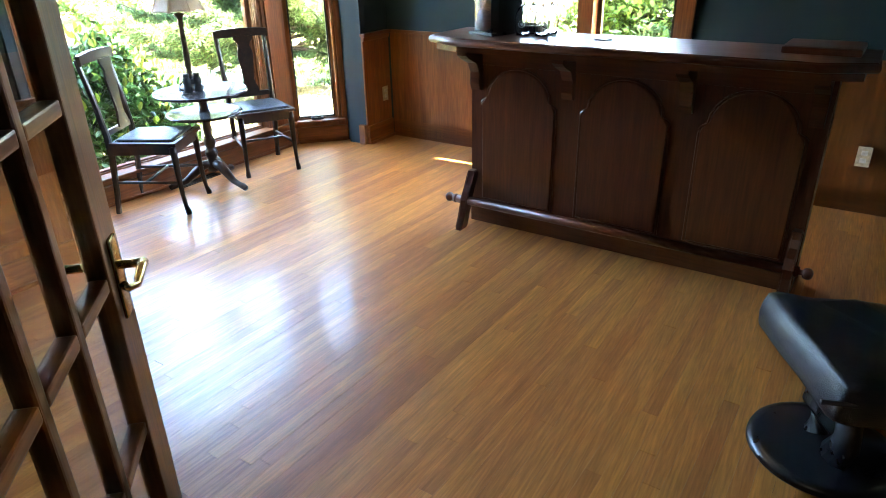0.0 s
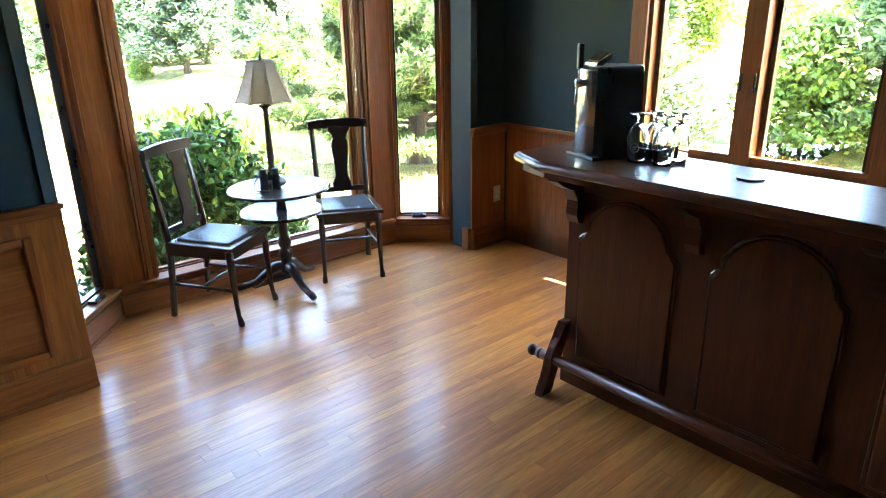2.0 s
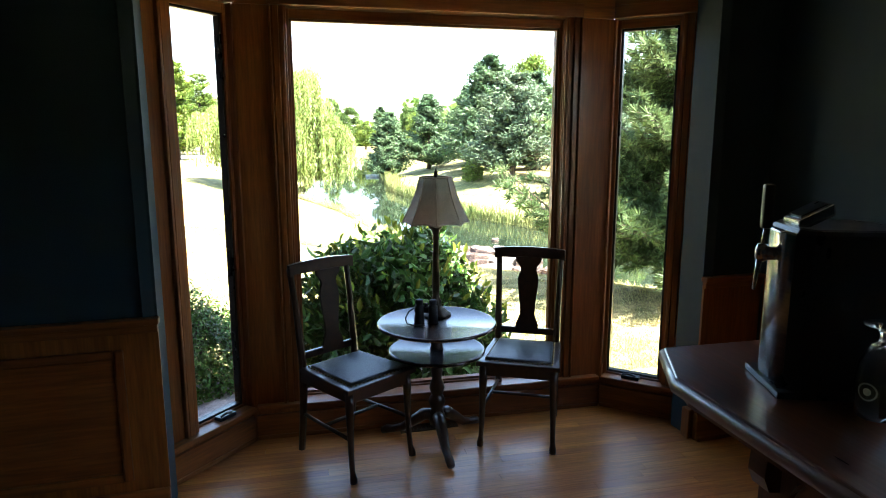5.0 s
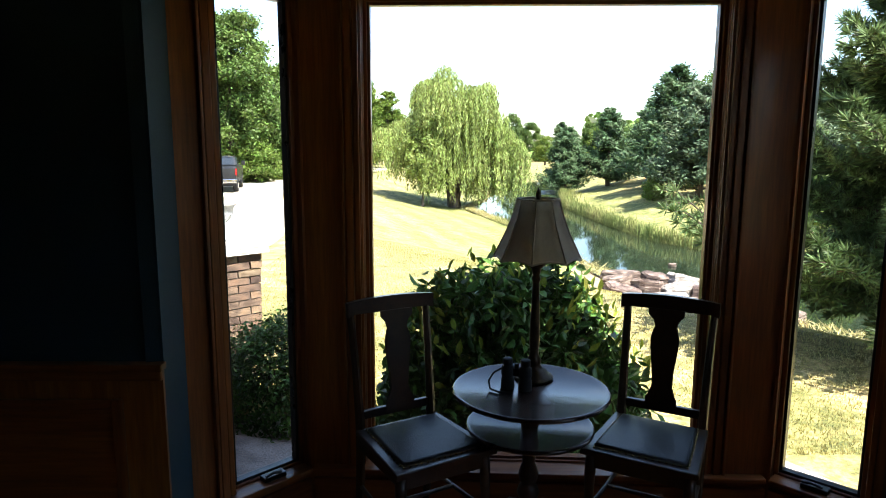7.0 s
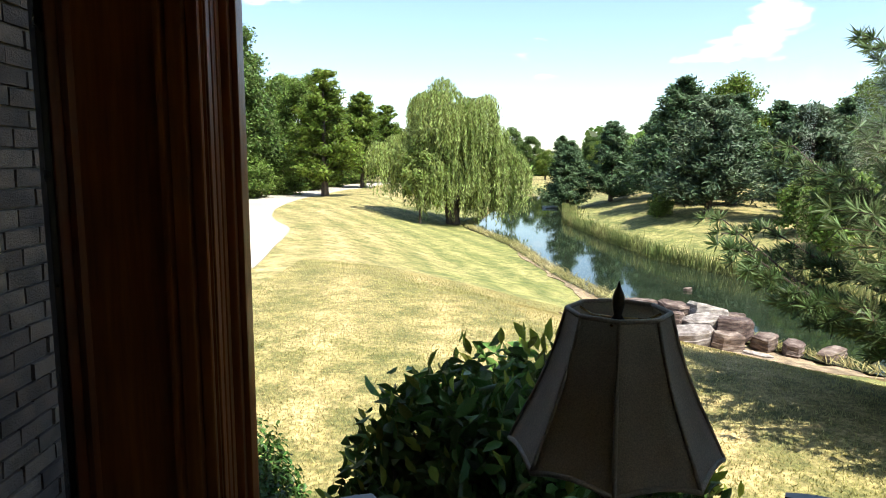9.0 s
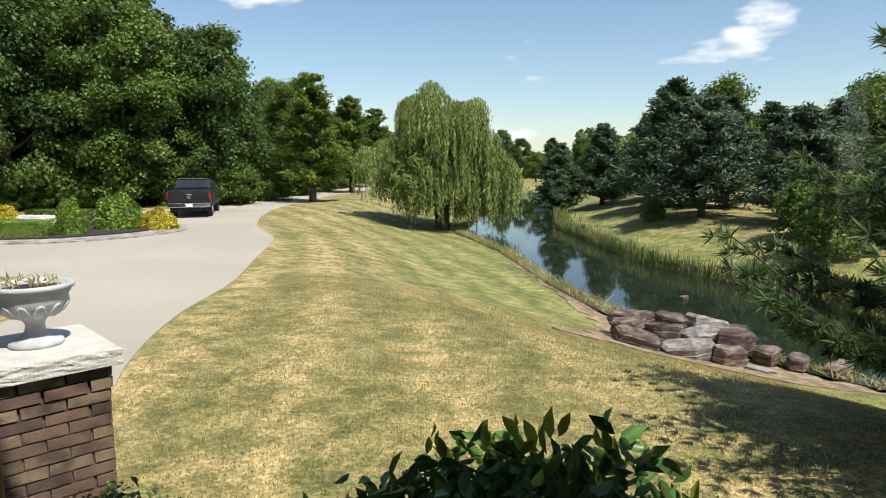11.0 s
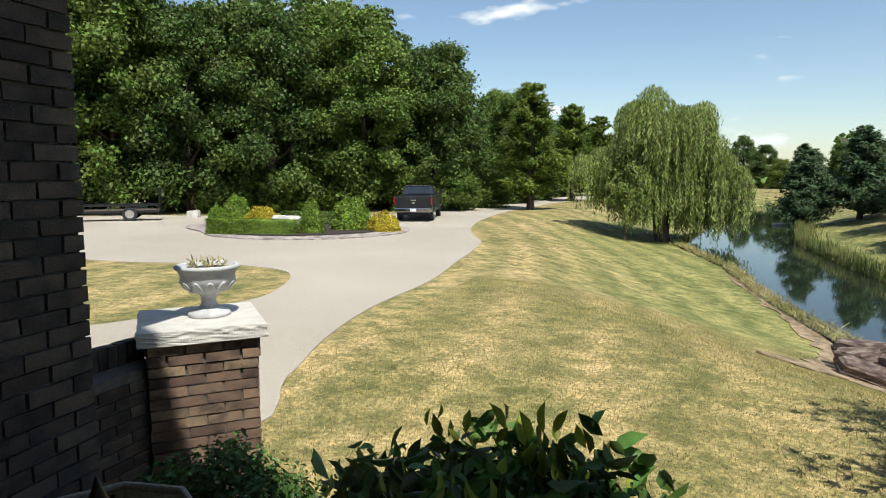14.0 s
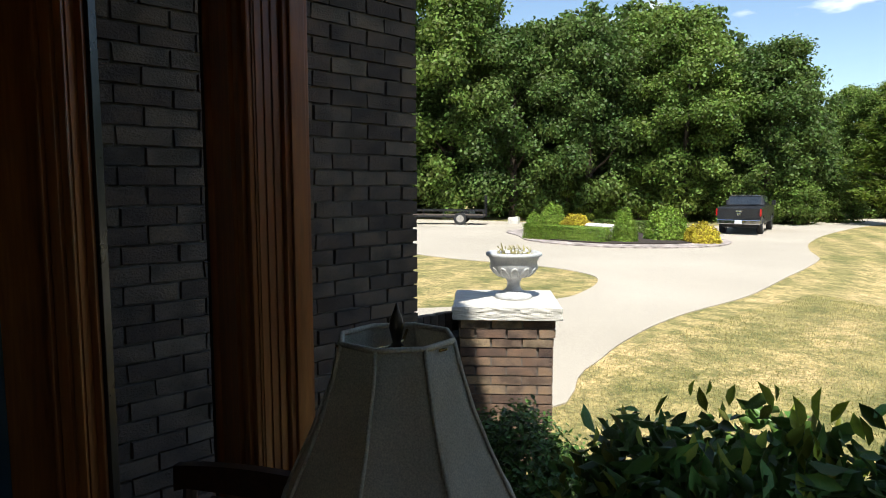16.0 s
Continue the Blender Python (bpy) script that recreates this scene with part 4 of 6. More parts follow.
def table_lamp(m):
    l = thing("table_lamp", m, "table lamp with a cream paneled bell shade and slim bronze base", "lamp")
    bml = bmesh.new()
    lathe(bml, [(0.075, 0.0), (0.078, 0.006), (0.074, 0.014), (0.058, 0.02), (0.052, 0.034), (0.034, 0.042), (0.026, 0.06), (0.030, 0.075), (0.022, 0.09), (0.017, 0.11), (0.021, 0.16), (0.0165, 0.30), (0.0135, 0.39), (0.019, 0.405), (0.014, 0.42), (0.020, 0.445), (0.034, 0.46), (0.036, 0.466), (0.012, 0.475), (0.010, 0.50)], 24)
    part("stem_and_base", bml, M_BRONZE, l, "", True)
    # paneled bell shade with bowed edges
    n, z0, z1 = 8, 0.482, 0.715
    prof = [(0.172, z0), (0.168, z0 + 0.006), (0.150, z0 + 0.045), (0.128, z0 + 0.09), (0.107, z0 + 0.14), (0.091, z0 + 0.19), (0.080, z1)]
    bms = bmesh.new()
    sub = 4
    def ring(r, z):
        vs = []
        for i in range(n):
            for s in range(sub):
                f = s / sub
                a0, a1 = 2 * math.pi * (i + 0.5) / n, 2 * math.pi * (i + 1.5) / n
                sag = 1 - 0.10 * math.sin(math.pi * f) * (1.0 if z < z0 + 0.2 else 0.5)
                p = Vector((math.cos(a0), math.sin(a0), 0)).lerp(Vector((math.cos(a1), math.sin(a1), 0)), f) * r
                lift = 0.010 * math.sin(math.pi * f) if z <= z0 + 0.007 else 0
                vs.append(bms.verts.new((p.x * (1 - (1 - sag) * 0.3), p.y * (1 - (1 - sag) * 0.3), z + lift)))
        return vs
    rings = [ring(r, z) for r, z in prof]
    for a, b in zip(rings, rings[1:]):
        for i in range(n * sub):
            bms.faces.new((a[i], a[(i + 1) % (n * sub)], b[(i + 1) % (n * sub)], b[i]))
    sh = part("shade", bms, M_SHADE, l, "cream fabric bell shade", True)
    md = sh.modifiers.new("thick", "SOLIDIFY")
    md.thickness = 0.0015
    for i in range(n):
        a = 2 * math.pi * (i + 0.5) / n
        bmr = bmesh.new()
        tube(bmr, [(r * math.cos(a) * 1.006, r * math.sin(a) * 1.006, z) for r, z in prof[1:]], 0.0032, 6)
        part("seam", bmr, M_PIPING, l, "cream seam piping", True)
    for r, z, k in ((0.169, z0 + 0.004, 0.01), (0.080, z1, 0.0)):
        bmr = bmesh.new()
        pts = []
        for i in range(n):
            for s in range(sub):
                f = s / sub
                a0, a1 = 2 * math.pi * (i + 0.5) / n, 2 * math.pi * (i + 1.5) / n
                p = Vector((math.cos(a0), math.sin(a0), 0)).lerp(Vector((math.cos(a1), math.sin(a1), 0)), f) * r
                pts.append((p.x, p.y, z + k * math.sin(math.pi * f)))
        tube(bmr, pts + [pts[0]], 0.004, 6)
        part("rim", bmr, M_PIPING, l, "cream rim piping", True)
    bmr = bmesh.new()
    for k in range(3):
        a = 2 * math.pi * k / 3
        tube(bmr, [(0, 0, z1 - 0.012), (0.05 * math.cos(a), 0.05 * math.sin(a), z1 - 0.016), (0.085 * math.cos(a), 0.085 * math.sin(a), z1 - 0.004)], 0.002, 5)
    for s in (-1, 1):
        tube(bmr, [(s * 0.012, 0, 0.5), (s * 0.05, 0, 0.55), (s * 0.055, 0, 0.62), (s * 0.03, 0, 0.69), (0, 0, 0.703)], 0.002, 5)
    part("harp", bmr, M_BRASS, l, "thin wire harp", True)
    bmr = bmesh.new()
    lathe(bmr, [(0.010, 0.49), (0.017, 0.50), (0.018, 0.54), (0.013, 0.548)], 14)
    lathe(bmr, [(0.012, 0.55), (0.028, 0.585), (0.03, 0.61), (0.02, 0.635), (0.004, 0.648)], 14)
    part("bulb_and_socket", bmr, M_WHITE, l, "unlit white bulb", True)
    bmr = bmesh.new()
    lathe(bmr, [(0.012, 0.70), (0.006, 0.708), (0.008, 0.716), (0.0105, 0.728), (0.009, 0.74), (0.004, 0.752), (0.001, 0.762)], 12)
    part("lamp_finial", bmr, M_BRONZE, l, "dark pointed finial", True)
    return l


table_lamp(pose(0.008, 0.46, 0.646, 0, 0, 8))

# binoculars standing on the table
bino = thing("binoculars", pose(-0.075, 0.345, 0.646, 0, 0, -20), "black binoculars standing upright on the table", "binoculars")
for s in (-1, 1):
    bm = bmesh.new()
    lathe(bm, [(0.026, 0.0), (0.027, 0.004), (0.025, 0.035), (0.022, 0.045), (0.026, 0.058), (0.024, 0.085), (0.016, 0.092), (0.019, 0.097), (0.019, 0.115), (0.016, 0.118)], 18, pose(s * 0.034, 0, 0))
    part("barrel", bm, M_RUBBER, bino, smooth=True)
bm = bmesh.new()
box(bm, -0.024, 0.024, -0.010, 0.010, 0.05, 0.082, 0.004)
tube(bm, [(0, 0.0, 0.082), (0, 0.0, 0.1)], 0.009, 12)
part("bridge", bm, M_RUBBER, bino)
bm = bmesh.new()
tube(bm, [(-0.058, 0.0, 0.075), (-0.085, -0.02, 0.06), (-0.1, -0.035, 0.03), (-0.09, -0.05, 0.006), (-0.05, -0.07, 0.004), (0.0, -0.06, 0.004)], 0.004, 6)
part("strap", bm, M_RUBBER, bino, "thin black neck strap")


# leather ottoman on a round pedestal
ott = thing("ottoman", pose(-0.93, -3.42, 0, 0, 0, 28), "black leather ottoman on a round black wooden pedestal", "ottoman")
bm = bmesh.new()
lathe(bm, [(0.215, 0), (0.222, 0.01), (0.218, 0.026), (0.19, 0.034), (0.10, 0.038)], 40)
part("base_disc", bm, M_BLACK, ott, "round black lacquered base", True)
bm = bmesh.new()
tube(bm, [(-0.06, 0, 0.036), (-0.10, 0, 0.12), (-0.08, 0, 0.24), (-0.12, 0, 0.30)], [0.035, 0.032, 0.03, 0.035], 12, 1.6)
tube(bm, [(0.06, 0, 0.036), (0.10, 0, 0.12), (0.08, 0, 0.24), (0.12, 0, 0.30)], [0.035, 0.032, 0.03, 0.035], 12, 1.6)
part("pedestal", bm, M_BLACK, ott, "", True)
bm = bmesh.new()
box(bm, -0.27, 0.27, -0.22, 0.22, 0.29, 0.43, 0.05, pose(0, 0, 0, 8, 0, 0))
bmesh.ops.subdivide_edges(bm, edges=bm.edges[:], cuts=2, use_grid_fill=True)
for v in bm.verts:
    k = 0.012 * math.sin(v.co.x * 23) * math.sin(v.co.y * 19 + 1) + 0.008 * noise.noise(v.co * 14)
    v.co += v.co.normalized() * k
part("cushion", bm, M_LEATHER, ott, "puckered black leather cushion", True)
bm = bmesh.new()
tube(bm, [(-0.262, -0.21, 0.345), (0.262, -0.21, 0.345)], 0.007, 8)
tube(bm, [(-0.262, -0.21, 0.345), (-0.262, 0.21, 0.40)], 0.007, 8)
part("piping", bm, M_LEATHER, ott, "", True)

# ---------------------------------------------------------------- outside: house shell, ground, water
def eave(name, outline, z0, z1):
    bme = bmesh.new()
    prism(bme, outline, z0, z1)
    return setting(name, bme, M_BRONZE, "unseen dark roof edge, its overhang set to shape sun and shade", "roof")


# unseen roof slab; its east overhang is set to trim the indoor sun patch
eave("roof", [(-8.0, -9.0), (2.32, -9.0), (2.32, 0.5), (1.45, 0.5), (1.1, 0.98), (-1.1, 0.98), (-1.45, 0.5), (-1.6, 0.5), (-1.6, 2.5), (-8.0, 2.5)], 2.95, 3.2)
# unseen block added over the roof, sloped to keep sun off the wing
bm = bmesh.new()
prism(bm, [(-9.0, 3.2), (1.9, 3.2), (1.9, 4.7), (0.95, 6.9), (0.2, 8.7), (-9.0, 8.7)], 0.0, 9.0, 0, Matrix(((1, 0, 0, 0), (0, 0, -1, -0.1), (0, 1, 0, 0), (0, 0, 0, 1))))
setting("roof_gable", bm, M_BRICK, "unseen tall brick block added above the bay to shade the wing", "roof")
WATER_Z = -1.95
BANK_Y = np.array([-40, 2, 8, 11.2, 15.5, 18.4, 21.4, 27.2, 35.6, 60, 73, 79, 82, 400.0])
BANK_X = np.array([30, 14, 9, 6.6, 4.5, 4.0, 3.6, 3.2, 1.6, 6.0, 9.2, 12.0, 13.0, 60.0])
FARB_Y = np.array([-40, 2, 8, 15.3, 18.6, 20.0, 22.4, 27.9, 36.9, 60, 73, 79, 82, 400.0])
FARB_X = np.array([36, 19, 13.5, 10.2, 9.4, 8.9, 7.9, 7.5, 7.3, 11.4, 13.8, 14.0, 13.2, 60.2])


def ground_z(x, y):
    """Height of the ground: a level by the house and the drive, falling to the pond, rising past it."""
    x, y = np.asarray(x, float), np.asarray(y, float)
    level = -0.40 - 0.5 * np.clip((y - 8) / 24, 0, 1)
    xb, xf = np.interp(y, BANK_Y, BANK_X), np.interp(y, FARB_Y, FARB_X)
    k = np.clip(1 - (xb - x) / 9.0, 0, 1)
    k = k * k * (3 - 2 * k)
    near = level + (WATER_Z - 0.05 - level) * k
    j = np.clip((x - xf) / 7.0, 0, 1)
    j = j * j * (3 - 2 * j)
    beyond = WATER_Z - 0.05 + j * (0.85 + 0.01 * np.clip(y, 0, 60))
    mid = WATER_Z - 0.05 - 0.7 * np.clip(np.minimum(x - xb, xf - x) / 1.2, 0, 1)
    z = np.where(x < xb, near, np.where(x > xf, beyond, mid))
    shore = np.clip((y - 79) / 7, 0, 1)
    z = z * (1 - shore) - 0.95 * shore
    return z + 0.03 * np.sin(x * 0.7 + 1) * np.cos(y * 0.45) * np.clip((y - 3) / 6, 0, 1)


def gz(x, y):
    return float(ground_z(x, y))


def grid_mesh(name, xs, ys, material):
    X, Y = np.meshgrid(xs, ys)
    Z = ground_z(X, Y)
    verts = np.stack([X.ravel(), Y.ravel(), Z.ravel()], 1)
    nx, ny = len(xs), len(ys)
    i = np.arange((nx - 1) * (ny - 1))
    a = (i // (nx - 1)) * nx + i % (nx - 1)
    faces = np.stack([a, a + 1, a + nx + 1, a + nx], 1)
    me = bpy.data.meshes.new(name)
    me.from_pydata(verts.tolist(), [], faces.tolist())
    me.materials.append(material)
    me.shade_smooth()
    return new(name, me)


xs = np.concatenate([[-1500, -600, -250, -120, -70], np.arange(-48, 30.1, 0.5), [36, 50, 80, 150, 300, 700, 1500]])
ys = np.concatenate([[-1500, -500, -150, -60, -25], np.arange(-12, 60.1, 0.6), np.arange(61, 92, 1.0), np.arange(94, 150, 4.0), [170, 220, 320, 500, 900, 1500]])
tagged(grid_mesh("ground", xs, ys, M_GRASS), "sunlit lawn of dry yellow-green mown grass", "lawn", kind="structure")

# mowing stripes and straw tone live in the lawn's own material
nt = M_GRASS.node_tree
n_, l_ = nt.nodes, nt.links
base = n_["Principled BSDF"]
old = base.inputs["Base Color"].links[0].from_socket
tc, wav, mixs, mapv = n_.new("ShaderNodeTexCoord"), n_.new("ShaderNodeTexWave"), n_.new("ShaderNodeMix"), n_.new("ShaderNodeMapping")
mapv.inputs["Location"].default_value = (74.0, -3.0, 0.0)
wav.wave_type, wav.rings_direction = "RINGS", "Z"
wav.inputs["Scale"].default_value, wav.inputs["Distortion"].default_value, wav.inputs["Detail"].default_value, wav.inputs["Detail Scale"].default_value = 0.21, 0.6, 3.0, 0.4
mixs.data_type, mixs.blend_type = "RGBA", "MULTIPLY"
mixs.inputs[0].default_value = 0.7
ramp = n_.new("ShaderNodeValToRGB")
ramp.color_ramp.elements[0].color, ramp.color_ramp.elements[1].color = (0.66, 0.73, 0.58, 1), (1.26, 1.2, 1.26, 1)
l_.new(tc.outputs["Object"], mapv.inputs["Vector"]), l_.new(mapv.outputs["Vector"], wav.inputs["Vector"])
l_.new(wav.outputs["Fac"], ramp.inputs["Fac"]), l_.new(old, mixs.inputs[6]), l_.new(ramp.outputs["Color"], mixs.inputs[7])
# tufts: a mottle of hand-sized patches, and thin straw
tuft, tramp, tmix = n_.new("ShaderNodeTexNoise"), n_.new("ShaderNodeValToRGB"), n_.new("ShaderNodeMix")
tuft.inputs["Scale"].default_value, tuft.inputs["Detail"].default_value, tuft.inputs["Roughness"].default_value = 2.6, 10.0, 0.78
tramp.color_ramp.elements[0].position, tramp.color_ramp.elements[1].position = 0.43, 0.58
tramp.color_ramp.elements[0].color, tramp.color_ramp.elements[1].color = (0.50, 0.56, 0.42, 1), (1.32, 1.22, 1.28, 1)
tmix.data_type, tmix.blend_type = "RGBA", "MULTIPLY"
tmix.inputs[0].default_value = 1.0
l_.new(tc.outputs["Object"], tuft.inputs["Vector"]), l_.new(tuft.outputs["Fac"], tramp.inputs["Fac"])
l_.new(mixs.outputs[2], tmix.inputs[6]), l_.new(tramp.outputs["Color"], tmix.inputs[7])
# low ground by the water keeps greener
sep, low_r, gmix, patch, padd = n_.new("ShaderNodeSeparateXYZ"), n_.new("ShaderNodeMapRange"), n_.new("ShaderNodeMix"), n_.new("ShaderNodeTexNoise"), n_.new("ShaderNodeMath")
patch.inputs["Scale"].default_value, patch.inputs["Detail"].default_value = 0.35, 6.0
padd.operation = "MULTIPLY_ADD"
padd.inputs[1].default_value = 1.1
low_r.inputs["From Min"].default_value, low_r.inputs["From Max"].default_value = -0.35, -1.05
low_r.inputs["To Min"].default_value, low_r.inputs["To Max"].default_value = 0.0, 0.5
l_.new(tc.outputs["Object"], sep.inputs[0]), l_.new(tc.outputs["Object"], patch.inputs["Vector"])
l_.new(patch.outputs["Fac"], padd.inputs[0]), l_.new(sep.outputs["Z"], padd.inputs[2]), l_.new(padd.outputs[0], low_r.inputs["Value"])
gmix.data_type, gmix.blend_type = "RGBA", "MULTIPLY"
gmix.inputs[7].default_value = (0.50, 0.80, 0.42, 1)
l_.new(low_r.outputs["Result"], gmix.inputs[0]), l_.new(tmix.outputs[2], gmix.inputs[6])
# blade-sized speckle
speck, sramp, smix = n_.new("ShaderNodeTexNoise"), n_.new("ShaderNodeValToRGB"), n_.new("ShaderNodeMix")
speck.inputs["Scale"].default_value, speck.inputs["Detail"].default_value, speck.inputs["Roughness"].default_value = 22.0, 4.0, 0.7
sramp.color_ramp.elements[0].position, sramp.color_ramp.elements[1].position = 0.40, 0.60
sramp.color_ramp.elements[0].color, sramp.color_ramp.elements[1].color = (0.48, 0.52, 0.40, 1), (1.42, 1.36, 1.4, 1)
smix.data_type, smix.blend_type = "RGBA", "MULTIPLY"
smix.inputs[0].default_value = 0.75
l_.new(tc.outputs["Object"], speck.inputs["Vector"]), l_.new(speck.outputs["Fac"], sramp.inputs["Fac"])
l_.new(gmix.outputs[2], smix.inputs[6]), l_.new(sramp.outputs["Color"], smix.inputs[7])
l_.new(smix.outputs[2], base.inputs["Base Color"])

# pond
M_WATER = noise_mat("pond_water", (0.012, 0.020, 0.012), (0.022, 0.030, 0.016), (1.2, 1.2, 1.2), 0.04, 0.035, 7, rough_var=0.02, spec=0.6)
bm = bmesh.new()
ring = [(x - 0.3, y) for x, y in zip(BANK_X[1:-1], BANK_Y[1:-1])] + [(x + 0.3, y) for x, y in zip(FARB_X[1:-1][::-1], FARB_Y[1:-1][::-1])]
bm.faces.new([bm.verts.new((x, y, WATER_Z)) for x, y in ring[::-1]])
bmesh.ops.triangulate(bm, faces=bm.faces[:])
setting("water", bm, M_WATER, "still dark pond reflecting blue sky", "pond")


def smooth_ring(points, steps=8):
    """A closed smooth outline through a few points."""
    k, out = len(points), []
    P = [Vector(p) for p in points]
    for i in range(k):
        p0, p1, p2, p3 = P[i - 1], P[i], P[(i + 1) % k], P[(i + 2) % k]
        for s in range(steps):
            t = s / steps
            out.append(0.5 * ((2 * p1) + (p2 - p0) * t + (2 * p0 - 5 * p1 + 4 * p2 - p3) * t * t + (3 * p1 - p0 - 3 * p2 + p3) * t ** 3))
    return [(v.x, v.y) for v in out]


def ragged(points, steps, amount):
    """A smooth outline broken up by small random bites."""
    r = random.Random(len(points))
    return [(x + r.uniform(-amount, amount), y + r.uniform(-amount, amount)) for x, y in smooth_ring(points, steps)]


def inside(outline, x, y):
    hit = np.zeros(np.shape(x), bool)
    px, py = zip(*outline)
    j = len(px) - 1
    for i in range(len(px)):
        with np.errstate(divide="ignore", invalid="ignore"):
            c = ((py[i] > y) != (py[j] > y)) & (x < (px[j] - px[i]) * (y - py[i]) / (py[j] - py[i] + 1e-12) + px[i])
        hit ^= c
        j = i
    return hit


def draped(name, outline, lift, material, label, category, step=0.5):
    """A sheet that lies on the ground within an outline, with a real edge."""
    bmd = bmesh.new()
    f = bmd.faces.new([bmd.verts.new((x, y, 0)) for x, y in outline])
    f.normal_update()
    if f.normal.z < 0:
        f.normal_flip()
    bmesh.ops.triangulate(bmd, faces=[f])
    lo_x, hi_x = min(p[0] for p in outline), max(p[0] for p in outline)
    lo_y, hi_y = min(p[1] for p in outline), max(p[1] for p in outline)
    for co, no, a, b in (((1, 0, 0), 0, lo_x, hi_x), ((0, 1, 0), 1, lo_y, hi_y)):
        q = a + step
        while q < b:
            bmesh.ops.bisect_plane(bmd, geom=bmd.verts[:] + bmd.edges[:] + bmd.faces[:], plane_co=Vector(co) * q, plane_no=co)
            q += step
    edge = [e for e in bmd.edges if e.is_boundary]
    ext = bmesh.ops.extrude_edge_only(bmd, edges=edge)["geom"]
    low = {v for v in ext if isinstance(v, bmesh.types.BMVert)}
    for v in bmd.verts:
        v.co.z = gz(v.co.x, v.co.y) + (lift if v not in low else -0.25)
    return setting(name, bmd, material, label, category)


# the drive sweeps past the house and round a planted island; a walk joins it
DRIVE = [(-3.0, 4.2), (-3.08, 5.7), (-3.42, 7.1), (-3.75, 9.4), (-3.9, 12.4), (-4.4, 16.0), (-4.7, 18.5), (-5.3, 21.8), (-6.6, 25.3), (-7.9, 30), (-9.0, 37), (-8.8, 50), (-6.5, 66), (-5.0, 80), (-7.0, 81), (-10.0, 66), (-12.0, 50), (-14.2, 42), (-18, 36.5), (-26, 34.5), (-36, 31), (-42, 26), (-42, 15), (-30, 13.4), (-18, 13.2), (-12.4, 13.1), (-9.7, 13.2), (-7.65, 12.7), (-6.75, 11.8), (-6.1, 10.2), (-5.95, 9.2), (-6.4, 7.8), (-7.2, 6.6), (-8.5, 5.6), (-8.5, 4.2)]
draped("road", smooth_ring(DRIVE, 5), 0.014, M_CONCRETE, "pale sunlit concrete driveway with worn patches", "driveway", 1.0)
bed_ring = [(-17.6, 22.6), (-15.5, 20.6), (-13.2, 19.6), (-11.4, 19.9), (-10.1, 21.6), (-9.3, 24.6), (-10.6, 27.8), (-14, 29.8), (-18.5, 29.5), (-20.9, 27), (-19.8, 24.4)]
gravel_ring = smooth_ring(bed_ring, 6)
draped("gravel_strip", gravel_ring, 0.06, M_GRAVEL, "ring of grey-pink gravel round the planted island", "gravel", 1.0)
cx_, cy_ = sum(p[0] for p in bed_ring) / 11, sum(p[1] for p in bed_ring) / 11
draped("mulch_bed", [(cx_ + (x - cx_) * 0.78, cy_ + (y - cy_) * 0.78) for x, y in gravel_ring], 0.10, M_MULCH, "dark brown mulch bed of the island", "mulch bed", 1.0)
draped("house_bed", smooth_ring([(-2.0, 0.7), (1.9, 0.7), (1.9, 1.6), (1.2, 2.35), (-0.2, 2.5), (-1.4, 2.5), (-1.85, 2.3)], 4), 0.03, M_GRAVEL, "stone mulch bed under the bay window", "gravel bed", 0.5)
draped("bare_bank", ragged([(2.9, 12.2), (3.2, 11.3), (4.4, 10.6), (5.6, 10.1), (7.2, 9.8), (8.6, 8.6), (9.2, 8.2), (7.2, 11.0), (5.2, 14.2), (4.5, 16.5), (4.1, 19), (3.6, 22), (3.3, 26.8), (2.9, 26.8), (3.2, 21.5), (3.5, 18), (3.7, 15.2), (3.3, 13.2)], 6, 0.13), 0.022, M_DIRT, "bare straw-coloured pond bank", "bank", 0.6)
draped("bare_patch", ragged([(2.1, 11.5), (2.9, 11.2), (3.5, 11.7), (2.6, 12.1)], 6, 0.10), 0.034, M_DIRT, "bare pale patch worn in the lawn", "bare ground", 0.5)

# grass blades near the house, as one mass
rng = np.random.RandomState(5)
k = 150000
bx = rng.uniform(-3.2, 7.0, k)
by = 1.9 + 12 * rng.uniform(0, 1, k) ** 1.5
ok = ~inside(smooth_ring(DRIVE, 5), bx, by) & (bx < np.interp(by, BANK_Y, BANK_X) - 1.0) & ~((by < 2.6) & (np.abs(bx) < 1.9))
bx, by = bx[ok], by[ok]
bz = ground_z(bx, by)
h = rng.uniform(0.012, 0.032, len(bx))
a = np.stack([rng.normal(0, 0.35, len(bx)) * h, rng.normal(0, 0.35, len(bx)) * h, h], 1) * 0.6
w_ = unit(np.cross(a, rng.normal(size=(len(bx), 3)))) * rng.uniform(0.002, 0.005, (len(bx), 1))
tagged(quads("lawn_grass", np.stack([bx, by, bz + h * 0.4], 1), a, w_, M_BLADE), "short dry lawn blades", "grass", kind="stuff")


def reeds(seed, k):
    r = np.random.RandomState(seed)
    y = r.uniform(14, 60, k)
    x = np.interp(y, FARB_Y, FARB_X) + r.exponential(0.25, k) - 0.1
    z = np.maximum(ground_z(x, y), WATER_Z)
    hh = r.uniform(0.25, 0.75, k)
    aa = np.stack([r.normal(0, 0.12, k) * hh, r.normal(0, 0.12, k) * hh, hh * 0.5], 1)
    ww = unit(np.cross(aa, r.normal(size=(k, 3)))) * 0.018
    return quads("reeds", np.stack([x, y, z + hh * 0.45], 1), aa, ww, M_REED)


